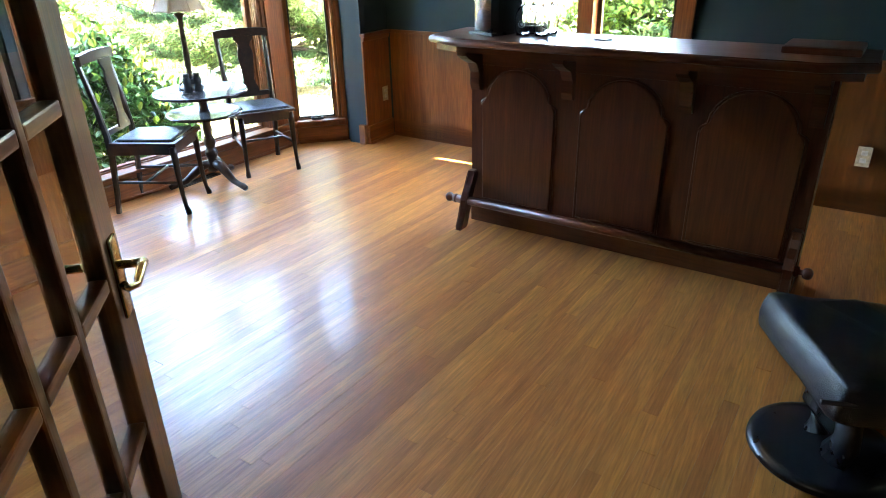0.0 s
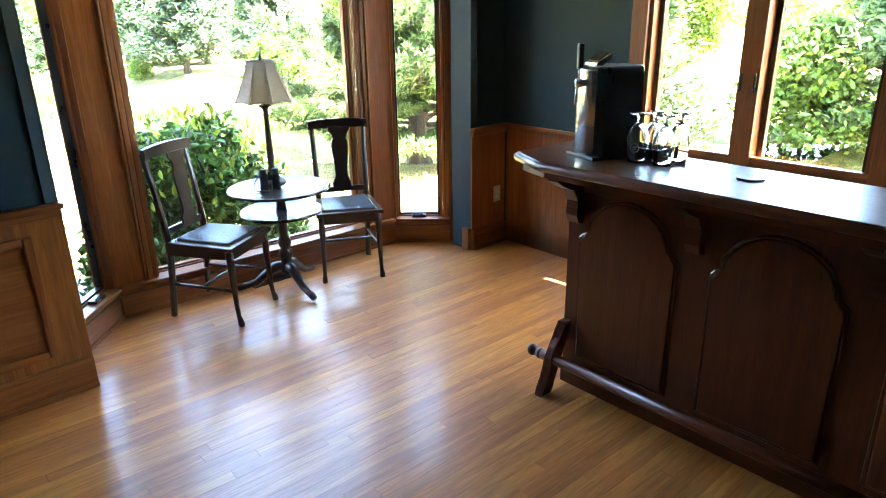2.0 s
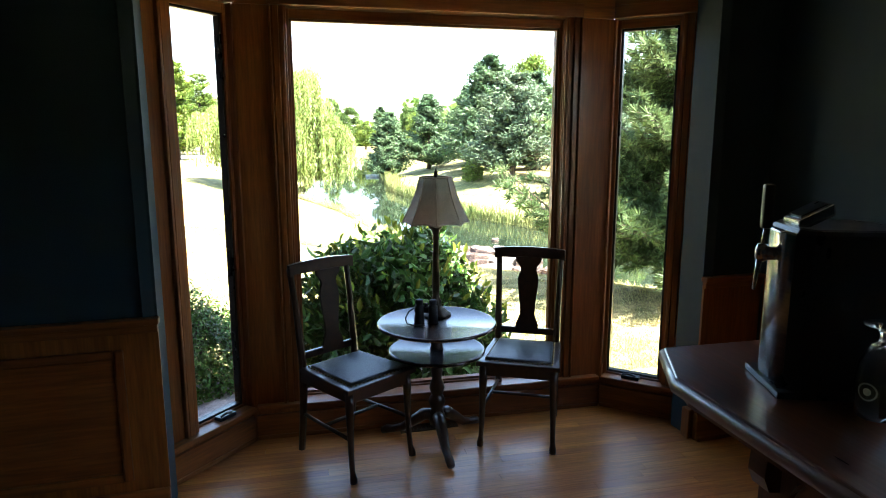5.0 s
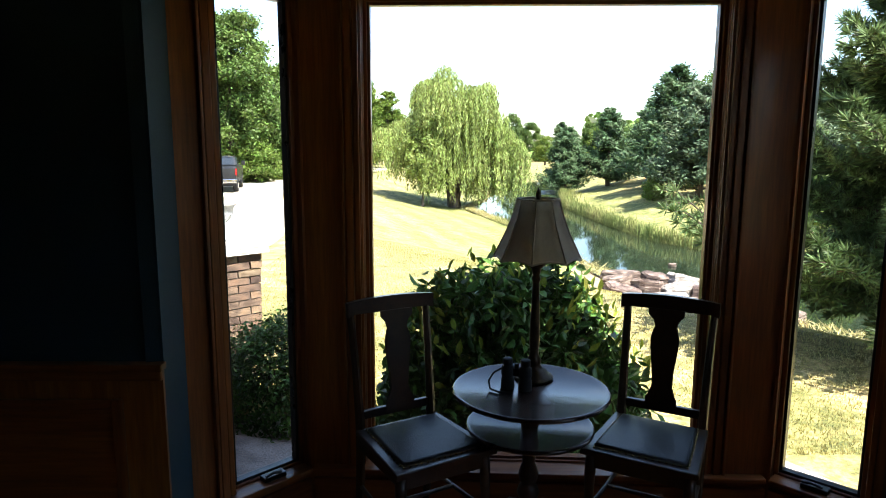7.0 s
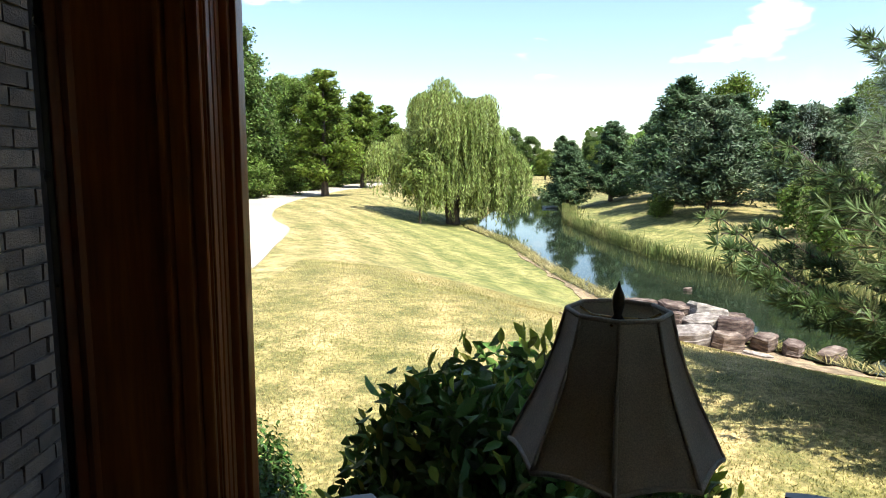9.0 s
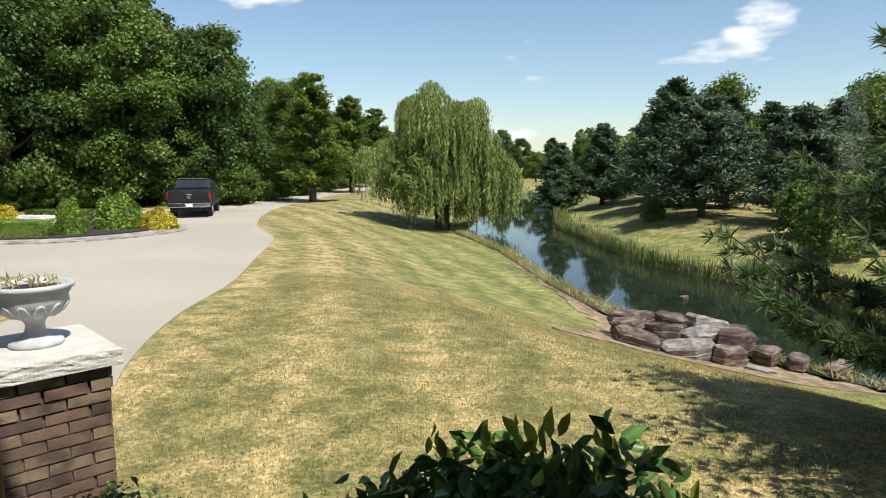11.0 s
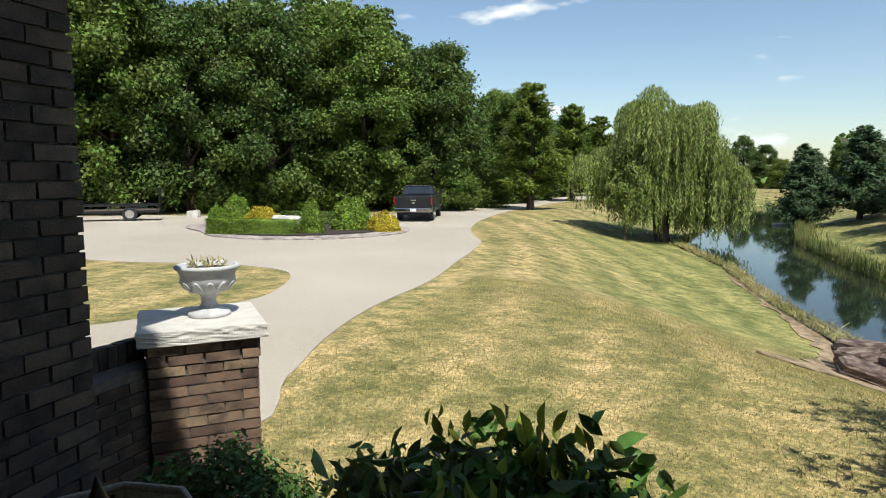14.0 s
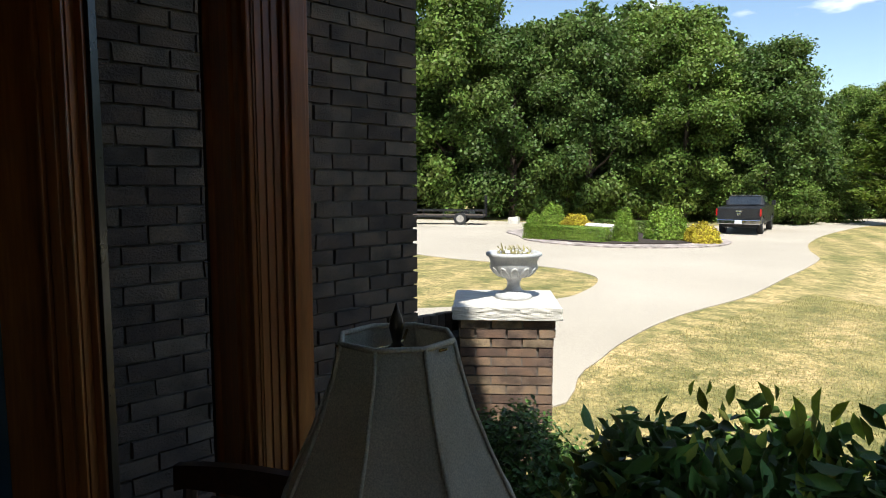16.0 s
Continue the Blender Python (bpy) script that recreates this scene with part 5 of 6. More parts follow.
def bank_litter(seed, k):
    """Short dry stalks and weeds along the mown bank."""
    r = np.random.RandomState(seed)
    y = r.uniform(9, 70, k)
    x = np.interp(y, BANK_Y, BANK_X) + r.normal(0, 0.16, k) - 0.05
    z = np.maximum(ground_z(x, y), WATER_Z)
    hh = r.uniform(0.05, 0.22, k)
    aa = np.stack([r.normal(0, 0.5, k) * hh, r.normal(0, 0.5, k) * hh, hh * 0.5], 1)
    ww = unit(np.cross(aa, r.normal(size=(k, 3)))) * 0.012
    return quads("bank_weeds", np.stack([x, y, z + hh * 0.35], 1), aa, ww, M_BLADE)


tagged(bank_litter(14, 9000), "dry stalks and weeds along the pond bank", "weeds", kind="stuff")
tagged(reeds(8, 9000), "fringe of upright green reeds along the pond", "reeds", kind="stuff")


# ---------------------------------------------------------------- trees
def trunk(bmt, base_r, height, seed, limbs=7, spread=0.35, lean=0.04):
    r = random.Random(seed)
    pts, rad = [], []
    x = y = 0.0
    for i in range(8):
        f = i / 7
        pts.append((x, y, height * f))
        rad.append(base_r * (1.25 if i == 0 else 1) * (1 - 0.88 * f))
        x += r.uniform(-lean, lean) * height / 7
        y += r.uniform(-lean, lean) * height / 7
    tube(bmt, pts, rad, 8)
    for j in range(limbs):
        f = r.uniform(0.3, 0.85)
        i = min(6, int(f * 7))
        p = Vector(pts[i])
        ang, ln = r.uniform(0, 6.28), height * spread * (1.1 - f)
        d = Vector((math.cos(ang), math.sin(ang), 0.55))
        tube(bmt, [p, p + d * ln * 0.5, p + d * ln + Vector((0, 0, ln * 0.12))], [rad[i] * 0.5, rad[i] * 0.3, 0.015], 6)


def broad_crown(seed, height, radius, low, k, leaf, blobs=130):
    """Leaves on the upper shells of many boughs, with gaps between them."""
    r = np.random.RandomState(seed)
    cs, rs = [], []
    for i in range(blobs):
        f = r.uniform(0, 1)
        zz = low + (height - low) * f
        sh = math.sin(math.pi * min(1, 0.2 + f * 0.76)) ** 0.7
        ang, rr = r.uniform(0, 6.28), radius * sh * r.uniform(0.3, 0.95)
        cs.append((rr * math.cos(ang), rr * math.sin(ang), zz))
        rs.append(radius * r.uniform(0.08, 0.26) * (0.65 + 0.35 * sh))
    cs, rs = np.array(cs), np.array(rs)
    pick = r.choice(blobs, k, p=rs ** 2 / (rs ** 2).sum())
    d = unit(r.normal(size=(k, 3)))
    d[:, 2] = np.abs(d[:, 2]) * np.where(r.uniform(size=k) < 0.74, 1, -0.6)
    c = cs[pick] + d * (rs[pick] * r.uniform(0.55, 1.15, k))[:, None] * np.array([1.05, 1.05, 0.95]) + r.normal(size=(k, 3)) * radius * 0.04
    aa, ww = facing_leaves(r, d + np.array([0, 0, 0.35]), leaf, leaf * 0.6, 0.75)
    return c, aa, ww


def broad_tree(name, m, label, seed, height, radius, low, k, leaf, material, group="", trunk_r=0.22, fold=0.25):
    t = thing(name, m, label, "tree", group)
    bmt = bmesh.new()
    trunk(bmt, trunk_r, height * 0.85, seed)
    part("trunk", bmt, M_BARK, t)
    quads("crown", *broad_crown(seed, height, radius, low, k, leaf), material, t, fold=fold)
    return t


def conifer(name, m, label, seed, height, radius, low, k, material, group="", needle=0.5, droop=0.25, taper=0.85):
    t = thing(name, m, label, "conifer", group)
    bmt = bmesh.new()
    trunk(bmt, 0.02 * height + 0.06, height * 0.98, seed, 0, lean=0.008)
    r = np.random.RandomState(seed)
    whorls = int((height - low) / 0.30)
    cc, da = [], []
    for wv in range(whorls):
        f = wv / whorls
        z = low + (height - low) * f
        R = radius * (1 - f) ** taper * r.uniform(0.75, 1.15) + 0.15
        for b in range(r.randint(5, 9)):
            ang, Rb = r.uniform(0, 6.28), R * r.uniform(0.6, 1.15)
            dirv = np.array([math.cos(ang), math.sin(ang), 0.25 - droop * (1 - f)])
            tube(bmt, [(0, 0, z), tuple(dirv * Rb * 0.7 + [0, 0, z])], [0.018 + 0.02 * (1 - f), 0.008], 4)
            cnt = max(6, int(k / (whorls * 7) * (0.3 + 1.1 * Rb / radius)))
            s = r.uniform(0.12, 1.0, cnt) ** 0.7
            p = dirv[None] * (Rb * s)[:, None] + np.array([0, 0, z + 0.12 * Rb * r.uniform()]) + r.normal(size=(cnt, 3)) * np.array([0.15, 0.15, 0.10]) * (0.5 + Rb * 0.5 * s[:, None])
            p[:, 2] += 0.10 * Rb * s ** 3
            cc.append(p), da.append(np.repeat(dirv[None], cnt, 0))
    c, d = np.concatenate(cc), np.concatenate(da)
    part("trunk", bmt, M_BARK, t)
    aa, ww = facing_leaves(r, d * 0.35 + np.array([0, 0, 0.75]), needle, needle * 0.30, 0.65, d + np.array([0, 0, 0.35]))
    quads("crown", c, aa, ww, material, t, fold=0.2)
    return t


def willow(m, seed, height, radius):
    t = thing("weeping_willow", m, "large weeping willow hanging over the pond edge", "tree")
    r = np.random.RandomState(seed)
    bmt = bmesh.new()
    trunk(bmt, 0.34, height * 0.8, seed, 10, 0.5, 0.06)
    for q in range(2):
        tube(bmt, [(0.3 * q - 0.2, 0.1, 0), (0.9 * q - 0.5, 0.2, height * 0.4), (1.8 * q - 1.0, 0.2, height * 0.75)], [0.22, 0.16, 0.05], 7)
    part("trunk", bmt, M_BARK, t)
    cs, aas, wws = [], [], []
    # boughs, each a small dome from whose rim the strands hang
    heads = []
    for bx, bz, br, n in ((-0.30, 0.90, 0.30, 9), (0.36, 0.84, 0.26, 8), (0.02, 0.72, 0.34, 8), (-0.62, 0.62, 0.24, 7), (0.66, 0.60, 0.24, 7), (0.30, 0.54, 0.34, 9), (0.78, 0.40, 0.22, 6), (-0.85, 0.55, 0.22, 7), (-0.45, 0.75, 0.24, 6), (0.85, 0.5, 0.2, 5), (-0.5, 0.45, 0.25, 5), (-0.15, 0.48, 0.28, 5), (0.5, 0.36, 0.3, 6)):
        for q in range(n):
            heads.append((radius * (bx + r.normal() * br * 0.45), radius * r.uniform(-0.75, 0.75) * math.sqrt(max(0.1, 1 - bx * bx)), height * (bz + r.normal() * 0.035), radius * br * r.uniform(0.35, 0.75)))
    for hx, hy, hz, hr in heads:
        for s in range(54):
            ang, rr = r.uniform(0, 6.28), hr * math.sqrt(r.uniform(0.05, 1))
            x0, y0, z0 = hx + rr * math.cos(ang), hy + rr * math.sin(ang), hz + hr * 0.7 * (1 - (rr / hr) ** 2)
            ln = max(0.4, min(z0 - r.uniform(-0.1, 1.2), r.uniform(0.8, 2.9)))
            n = max(5, int(ln / 0.062))
            f = np.linspace(0, 1, n)
            out = 0.30 * (1 - np.exp(-4 * f))
            p = np.stack([x0 + math.cos(ang) * out + 0.05 * r.normal(size=n), y0 + math.sin(ang) * out + 0.05 * r.normal(size=n), z0 - ln * f], 1)
            cs.append(p)
            a_ = unit(np.stack([r.normal(0, 0.4, n), r.normal(0, 0.4, n), np.full(n, -1.0)], 1)) * 0.10
            nn = np.stack([np.full(n, math.cos(ang)), np.full(n, math.sin(ang)), np.full(n, 0.7)], 1) + r.normal(size=(n, 3)) * 0.5
            aas.append(a_), wws.append(unit(np.cross(nn, a_)) * 0.030)
    c = np.concatenate(cs)
    quads("hanging_crown", c, np.concatenate(aas), np.concatenate(wws), M_WILLOW, t, fold=0.2)
    return t


willow(pose(0.75, 36.8, gz(0.75, 36.8)), 3, 7.8, 3.7)
small = broad_tree("young_tree", pose(-1.1, 34.6, gz(-1.1, 34.6)), "young willow-green tree beside the pond", 12, 4.6, 1.2, 1.6, 5000, 0.15, M_WILLOW, trunk_r=0.07)

# two lawn pines by the drive and a few beyond
pine_a = conifer("white_pine", pose(-8.2, 46.5, gz(-8.2, 46.5)), "soft green white pine on the lawn", 21, 8.9, 2.6, 1.0, 24000, M_LEAF3, "lawn pines", 0.34, 0.05, 0.6)
copy_thing(pine_a, pose(-7.2, 62, gz(-7.2, 62), 0, 0, 80))
copy_thing(pine_a, pose(-6.0, 76, gz(-6, 76), 0, 0, 200))
copy_thing(pine_a, pose(-2.5, 84, gz(-2.5, 84), 0, 0, 20))

# dark conifers beyond the pond
sp = conifer("spruce", pose(14.0, 37.5, gz(14.0, 37.5)), "dark green spruce beyond the pond", 31, 7.2, 3.0, 0.4, 30000, M_SPRUCE, "conifers beyond the pond", 0.32, 0.12, 0.72)
for x, y, a, s in ((9.8, 49.0, 70, 0.72), (12.8, 48.0, 150, 0.82), (14.6, 43.5, 230, 0.8), (16.5, 36.0, 20, 0.85), (19.0, 30.0, 300, 0.75), (13.5, 69, 40, 0.55), (21.0, 40.0, 200, 0.85)):
    o = copy_thing(sp, pose(x, y, gz(x, y), 0, 0, a))
    o.scale = (s, s, s)
gp = conifer("grey_pine", pose(13.2, 31.5, gz(13.2, 31.5)), "grey-green pine beyond the pond", 37, 5.7, 2.6, 0.4, 26000, M_BLUESPRUCE, "pines beyond the pond", 0.28, 0.05, 0.6)
for x, y, a, s in ((15.6, 27.0, 100, 0.85), (17.5, 21.5, 10, 0.9)):
    o = copy_thing(gp, pose(x, y, gz(x, y), 0, 0, a))
    o.scale = (s, s, s)
bright = broad_tree("maple", pose(18.5, 42.0, gz(18.5, 42)), "yellow-green maple behind the conifers", 41, 7.4, 3.3, 1.2, 30000, 0.19, M_LEAF3, "maples")
for x, y, a, s in ((23, 34, 90, 0.9), (26, 22, 200, 1.0), (27, 12, 20, 0.85), (29, 2, 140, 1.0), (24, -8, 60, 1.0), (17, -12, 310, 0.8), (31, -16, 10, 1.1)):
    o = copy_thing(bright, pose(x, y, gz(x, y), 0, 0, a))
    o.scale = (s, s, s)
shrub = broad_tree("wild_shrub", pose(13.0, 20.5, gz(13, 20.5)), "loose light green shrub on the far bank", 43, 2.4, 1.5, 0.2, 6500, 0.15, M_LEAF2, "shrubs on the far bank", 0.05)
for x, y, a, s in ((16, 17, 80, 1.3), (13.5, 23.5, 30, 0.8), (19, 14, 150, 1.6), (16.5, 9, 220, 1.2), (11.5, 33.5, 10, 0.5), (18, 3, 70, 1.4), (15, -3, 300, 1.2)):
    o = copy_thing(shrub, pose(x, y, gz(x, y), 0, 0, a))
    o.scale = (s, s, s)

# the deep wood at the left of the drive
oak = broad_tree("oak", pose(-15.0, 45.5, gz(-15, 45.5)), "tall dense dark green oak at the wood's edge", 51, 11.5, 4.4, 0.6, 50000, 0.23, M_LEAF, "trees of the wood", 0.3, 0.0)
mpl = broad_tree("woodland_maple", pose(-19, 41.5, gz(-19, 41.5)), "tall bright green maple at the wood's edge", 52, 13.5, 4.2, 0.8, 50000, 0.23, M_LEAF2, "trees of the wood", 0.3, 0.0)
rw = random.Random(9)
back = broad_tree("wood_tree", pose(-28, 43, gz(-28, 43)), "tall green tree inside the wood", 53, 15.5, 5.6, 0.8, 16000, 0.46, M_LEAF, "trees of the wood", 0.3, 0.0)
edge = [(-12.0, 58, .74), (-15.5, 52, .80), (-17.5, 47, .92), (-22.5, 43.5, 1.12), (-25, 39.5, 1.12), (-30, 37.5, 1.25), (-34, 35, 1.3), (-38, 32, 1.25), (-43, 29, 1.35), (-15, 64, .80), (-18, 58, .88)]
deep = [(-37, 39, 1.05), (-46, 33, 1.0), (-47, 24, .95), (-50, 18, .95), (-22, 50, .95), (-33, 45, 1.1), (-11.5, 68, .56), (-9.5, 80, .60), (-13, 78, .62), (-6, 92, .50), (-1, 98, .42), (-10, 96, .55), (-41, 37, 1.0), (-52, 27, 1.0), (-26, 48, 1.1)]
for i, (x, y, s) in enumerate(edge + deep):
    src = back if i >= len(edge) else (oak if i % 3 else mpl)
    o = copy_thing(src, pose(x, y, gz(x, y), 0, 0, rw.uniform(0, 360)))
    s *= rw.uniform(0.95, 1.04)
    o.scale = (s, s, s * rw.uniform(0.97, 1.06))
under = broad_tree("undergrowth_shrub", pose(-20, 42.5, gz(-20, 42.5)), "leafy undergrowth shrub at the wood's edge", 54, 3.2, 2.2, 0.1, 8000, 0.2, M_LEAF2, "undergrowth of the wood", 0.06)
for x, y, s in ((-16.0, 43, 0.9), (-24, 35.5, 0.8), (-28, 34, 1.0), (-33, 31.8, 0.9), (-38, 28, 1.0), (-11.5, 48, 0.8), (-10.8, 56, 0.9), (-13, 44, 0.9), (-17.5, 43.5, 1.0), (-10.5, 63, 0.8), (-9.5, 72, 0.8), (-43, 25, 1.1), (-30, 36, 1.3), (-22, 38, 1.2), (-26, 38, 1.2), (-35, 33, 1.2)):
    if x < -20:
        x, y = x * 1.14, y * 1.14
    o = copy_thing(under, pose(x, y, gz(x, y), 0, 0, rw.uniform(0, 360)))
    o.scale = (s, s, s)
fir = conifer("young_fir", pose(-24.2, 38.6, gz(-24.2, 38.6)), "young bushy fir beside the drive", 56, 3.0, 1.0, 0.1, 7000, M_LEAF3, "young firs by the drive", 0.2, 0.0, 0.75)
for x, y, s in ((-22.6, 39.2, 1.1), (-25.8, 38.2, 0.95), (-21.2, 40.0, 1.2), (-28.0, 37.2, 0.95)):
    o = copy_thing(fir, pose(x, y, gz(x, y), 0, 0, rw.uniform(0, 360)))
    o.scale = (s, s, s)


# trees on the far lawn past the pond's end
for src, x, y, a, s in ((bright, 15.6, 94, 30, 0.55), (sp, 16.8, 82, 120, 0.75), (sp, 22.5, 118, 10, 1.0), (oak, 17.5, 122, 80, 0.62), (back, 15.5, 134, 200, 0.6), (sp, 20.5, 100, 260, 0.7), (oak, 27.5, 116, 150, 0.6), (bright, 24.0, 96, 200, 0.7)):
    o = copy_thing(src, pose(x, y, gz(x, y), 0, 0, a))
    o.scale = (s, s, s)


# far woods on the horizon, one mass
def far_woods(seed, k):
    r = np.random.RandomState(seed)
    ang = r.uniform(-0.9, 1.75, k * 1)
    dist = r.uniform(118, 230, k)
    x, y = np.sin(ang) * dist, np.cos(ang) * dist
    top = 5.0 + 3.0 * np.sin(ang * 23 + 1) + 2.0 * np.sin(ang * 61) + np.where(np.abs(ang - 0.13) < 0.09, -2.5, 1.5)
    z = gz(0, 100) + np.clip(top, 1.5, 12) * np.sqrt(r.uniform(0, 1, k))
    c = np.stack([x, y, z], 1)
    aa, ww = random_leaves(r, c, 1.7, 1.2)
    return quads("far_woods", c, aa, ww, M_LEAF, None, "", 0.2)


tagged(far_woods(61, 42000), "distant line of trees on the horizon", "woods", kind="stuff")

pole = thing("utility_pole", pose(27.5, 200, gz(27, 200)), "distant grey wooden utility pole", "pole")
bm = bmesh.new()
tube(bm, [(0, 0, 0), (0, 0, 8)], [0.16, 0.11], 8)
part("mast", bm, M_BARK, pole)
part("crossarm", boxed(-1.1, 1.1, -0.06, 0.06, 7.2, 7.35), M_BARK, pole)


# the near pine whose boughs hang into view
def near_pine(m, seed):
    t = thing("near_pine", m, "white pine near the house with long-needled drooping boughs", "tree")
    r = np.random.RandomState(seed)
    bmt = bmesh.new()
    H = 4.5
    trunk(bmt, 0.17, H, seed, 0, lean=0.015)
    tips = []
    for i in range(124):
        f = (i + r.uniform()) / 124
        z = 0.3 + (H - 0.6) * f
        ang = i * 2.399 + r.uniform(-0.3, 0.3)
        R = (2.3 * (1 - f) + 0.25) * r.uniform(0.75, 1.1)
        d = np.array([math.cos(ang), math.sin(ang), 0])
        pts = [np.array([0, 0, z]) + d * R * s + np.array([0, 0, (0.22 + 0.25 * math.sin(i * 1.7)) * R * s - 0.34 * R * s * s * (1 - 0.6 * f) + 0.34 * R * s ** 4]) for s in (0, 0.25, 0.5, 0.75, 1.0)]
        tube(bmt, [tuple(p) for p in pts], [0.035, 0.028, 0.02, 0.012, 0.006], 5)
        for s in np.linspace(0.22, 1.0, 13):
            q = s * 4
            k = min(3, int(q))
            p = pts[k] + (pts[k + 1] - pts[k]) * (q - k)
            for side in (-1, 1):
                ln = 0.62 * (1.15 - s) * R / 2.6 + 0.12
                sd = np.array([-d[1], d[0], 0]) * side * 0.8 + d * 0.7 + np.array([0, 0, 0.12 * r.normal()])
                sd = sd / np.linalg.norm(sd)
                e = p + sd * ln
                tube(bmt, [tuple(p), tuple(e)], [0.006, 0.003], 3)
                n = max(2, int(ln / 0.085))
                for g in np.linspace(0.25, 1.0, n):
                    tips.append(np.concatenate([p + sd * ln * g, sd + np.array([0, 0, 0.35])]))
    part("trunk", bmt, M_BARK, t)
    tips = np.array(tips)
    per = 34
    c = np.repeat(tips[:, :3], per, 0)
    d = unit(np.repeat(tips[:, 3:], per, 0) + r.normal(size=(len(c), 3)) * 0.62)
    L = r.uniform(0.09, 0.15, (len(c), 1))
    quads("needles", c + d * L * 0.5, d * L * 0.55, unit(np.cross(d, r.normal(size=d.shape))) * 0.0072, M_PINE, t)
    return t


near_pine(pose(4.6, 4.2, gz(4.6, 4.2)), 71)
gpine = conifer("garden_pine", pose(13.5, 6.0, gz(13.5, 6.0)), "full green pine on the side lawn", 72, 7.2, 2.6, 0.4, 24000, M_PINE, "pines on the side lawn", 0.28, 0.02, 0.7)
for x, y, a, s in ((15.5, -4.5, 200, 0.95), (19.0, 1.0, 30, 1.0)):
    o = copy_thing(gpine, pose(x, y, gz(x, y), 0, 0, a))
    o.scale = (s, s, s)


# ---------------------------------------------------------------- shrubs
def leafy_mound(name, m, label, seed, rx, ry, h, k, leaf, material, group="", category="shrub", box_shape=False, tips=None, up=0.25, fine=True):
    t = thing(name, m, label, category, group)
    r = np.random.RandomState(seed)
    bmt = bmesh.new()
    for i in range(7):
        a = i * 0.9
        tube(bmt, [(0.05 * math.cos(a), 0.05 * math.sin(a), 0), (0.45 * rx * math.cos(a), 0.45 * ry * math.sin(a), h * 0.75)], [0.014, 0.005], 5)
    part("stems", bmt, M_BARK, t)
    d = unit(r.normal(size=(k, 3)))
    d[:, 2] = np.abs(d[:, 2])
    if box_shape:
        d = r.uniform(-1, 1, (k, 3))
        d[:, 2] = np.abs(d[:, 2])
        face = r.choice(3, k, p=np.array([ry * h, rx * h, rx * ry]) / (ry * h + rx * h + rx * ry))
        d[np.arange(k), face] = np.where(face == 2, 1.0, np.sign(d[np.arange(k), face]))
    rad = r.uniform(0.55, 1.0, k) ** (0.12 if box_shape else 0.5)
    lump = 1 + (0.0 if box_shape else 0.10) * np.sin(d[:, 0] * 7 + seed) * np.cos(d[:, 1] * 6) + (0.012 if box_shape else 0.045) * np.clip(r.normal(size=k), -2, 1.6)
    c = d * np.array([rx, ry, h]) * (rad * lump)[:, None] + np.array([0, 0, 0.02])
    c[:, 2] = np.maximum(c[:, 2], 0.03)
    o = d.copy()
    o[:, 2] += up
    aa, ww = random_leaves(r, c, leaf, leaf * 0.46, 0.22, o * 0.5) if not fine else facing_leaves(r, d + np.array([0, 0, 0.3]), leaf, leaf * 0.6, 0.6)
    quads("leaves", c, aa, ww, material, t, fold=0.35)
    # top leaves in a lighter colour that stands for the sun on them
    if tips is not None:
        kk = tips[0]
        d2 = unit(r.normal(size=(kk, 3)))
        d2[:, 2] = np.abs(d2[:, 2]) + 0.55
        d2 = unit(d2)
        c2 = d2 * np.array([rx, ry, h]) * r.uniform(0.95, 1.12, (kk, 1))
        a2, w2 = random_leaves(r, c2, leaf * 0.9, leaf * 0.4, 0.0, d2 + np.array([0, 0, 0.9]))
        quads("sunlit_top_leaves", c2, a2, w2, tips[1], t, "top leaves coloured bright yellow-green as if sunlit", fold=0.35)
    return t


leafy_mound("broad_leaf_bush", pose(0.07, 1.78, gz(0, 1.78)), "large dark green broad-leaved bush outside the bay window", 81, 0.86, 0.62, 1.25, 13500, 0.086, M_BUSH, category="bush", tips=(300, M_BUSHTIP), up=0.35, fine=False)
# the boxwood's shade is put into its colour: M_BUSH, darker than M_BOX
leafy_mound("boxwood_bush", pose(-1.48, 2.55, gz(-1.48, 2.55)), "rounded small-leaved boxwood bush by the brick wall", 82, 0.56, 0.48, 0.74, 12000, 0.035, M_BUSH, category="bush", up=0.2)

g_ = "shrubs of the drive island"
bedz = gz(-12.5, 21) + 0.1
leafy_mound("clipped_hedge", pose(-14.3, 21.45, bedz - 0.12, 0, 0, -4), "low clipped box hedge curving round the island", 83, 1.95, 0.38, 0.60, 20000, 0.06, M_BOX, g_, "hedge", True)
leafy_mound("round_shrub", pose(-20.0, 26.9, gz(-20, 26.9) - 0.05), "small upright green shrub on the island", 84, 0.43, 0.43, 1.0, 5000, 0.08, M_BOX, g_)
leafy_mound("standard_shrub", pose(-19.4, 27.7, gz(-19.4, 27.7) + 0.15), "round green shrub on the island", 85, 0.68, 0.68, 1.25, 8000, 0.09, M_BOX, g_)
leafy_mound("golden_shrub", pose(-17.6, 27.1, gz(-17.6, 27.1) - 0.02), "golden yellow shrub on the island", 86, 0.92, 0.65, 0.9, 6500, 0.085, M_YELLOW, g_)
leafy_mound("egg_shrub", pose(-12.25, 22.4, gz(-12.25, 22.4) - 0.12), "egg-shaped clipped boxwood on the island", 87, 0.5, 0.5, 1.4, 9000, 0.06, M_BOX, g_)
leafy_mound("island_rhododendron", pose(-12.0, 25.3, gz(-12, 25.3) + 0.02), "full bright green shrub on the island", 88, 0.88, 0.88, 1.35, 11000, 0.10, M_BOX, g_)
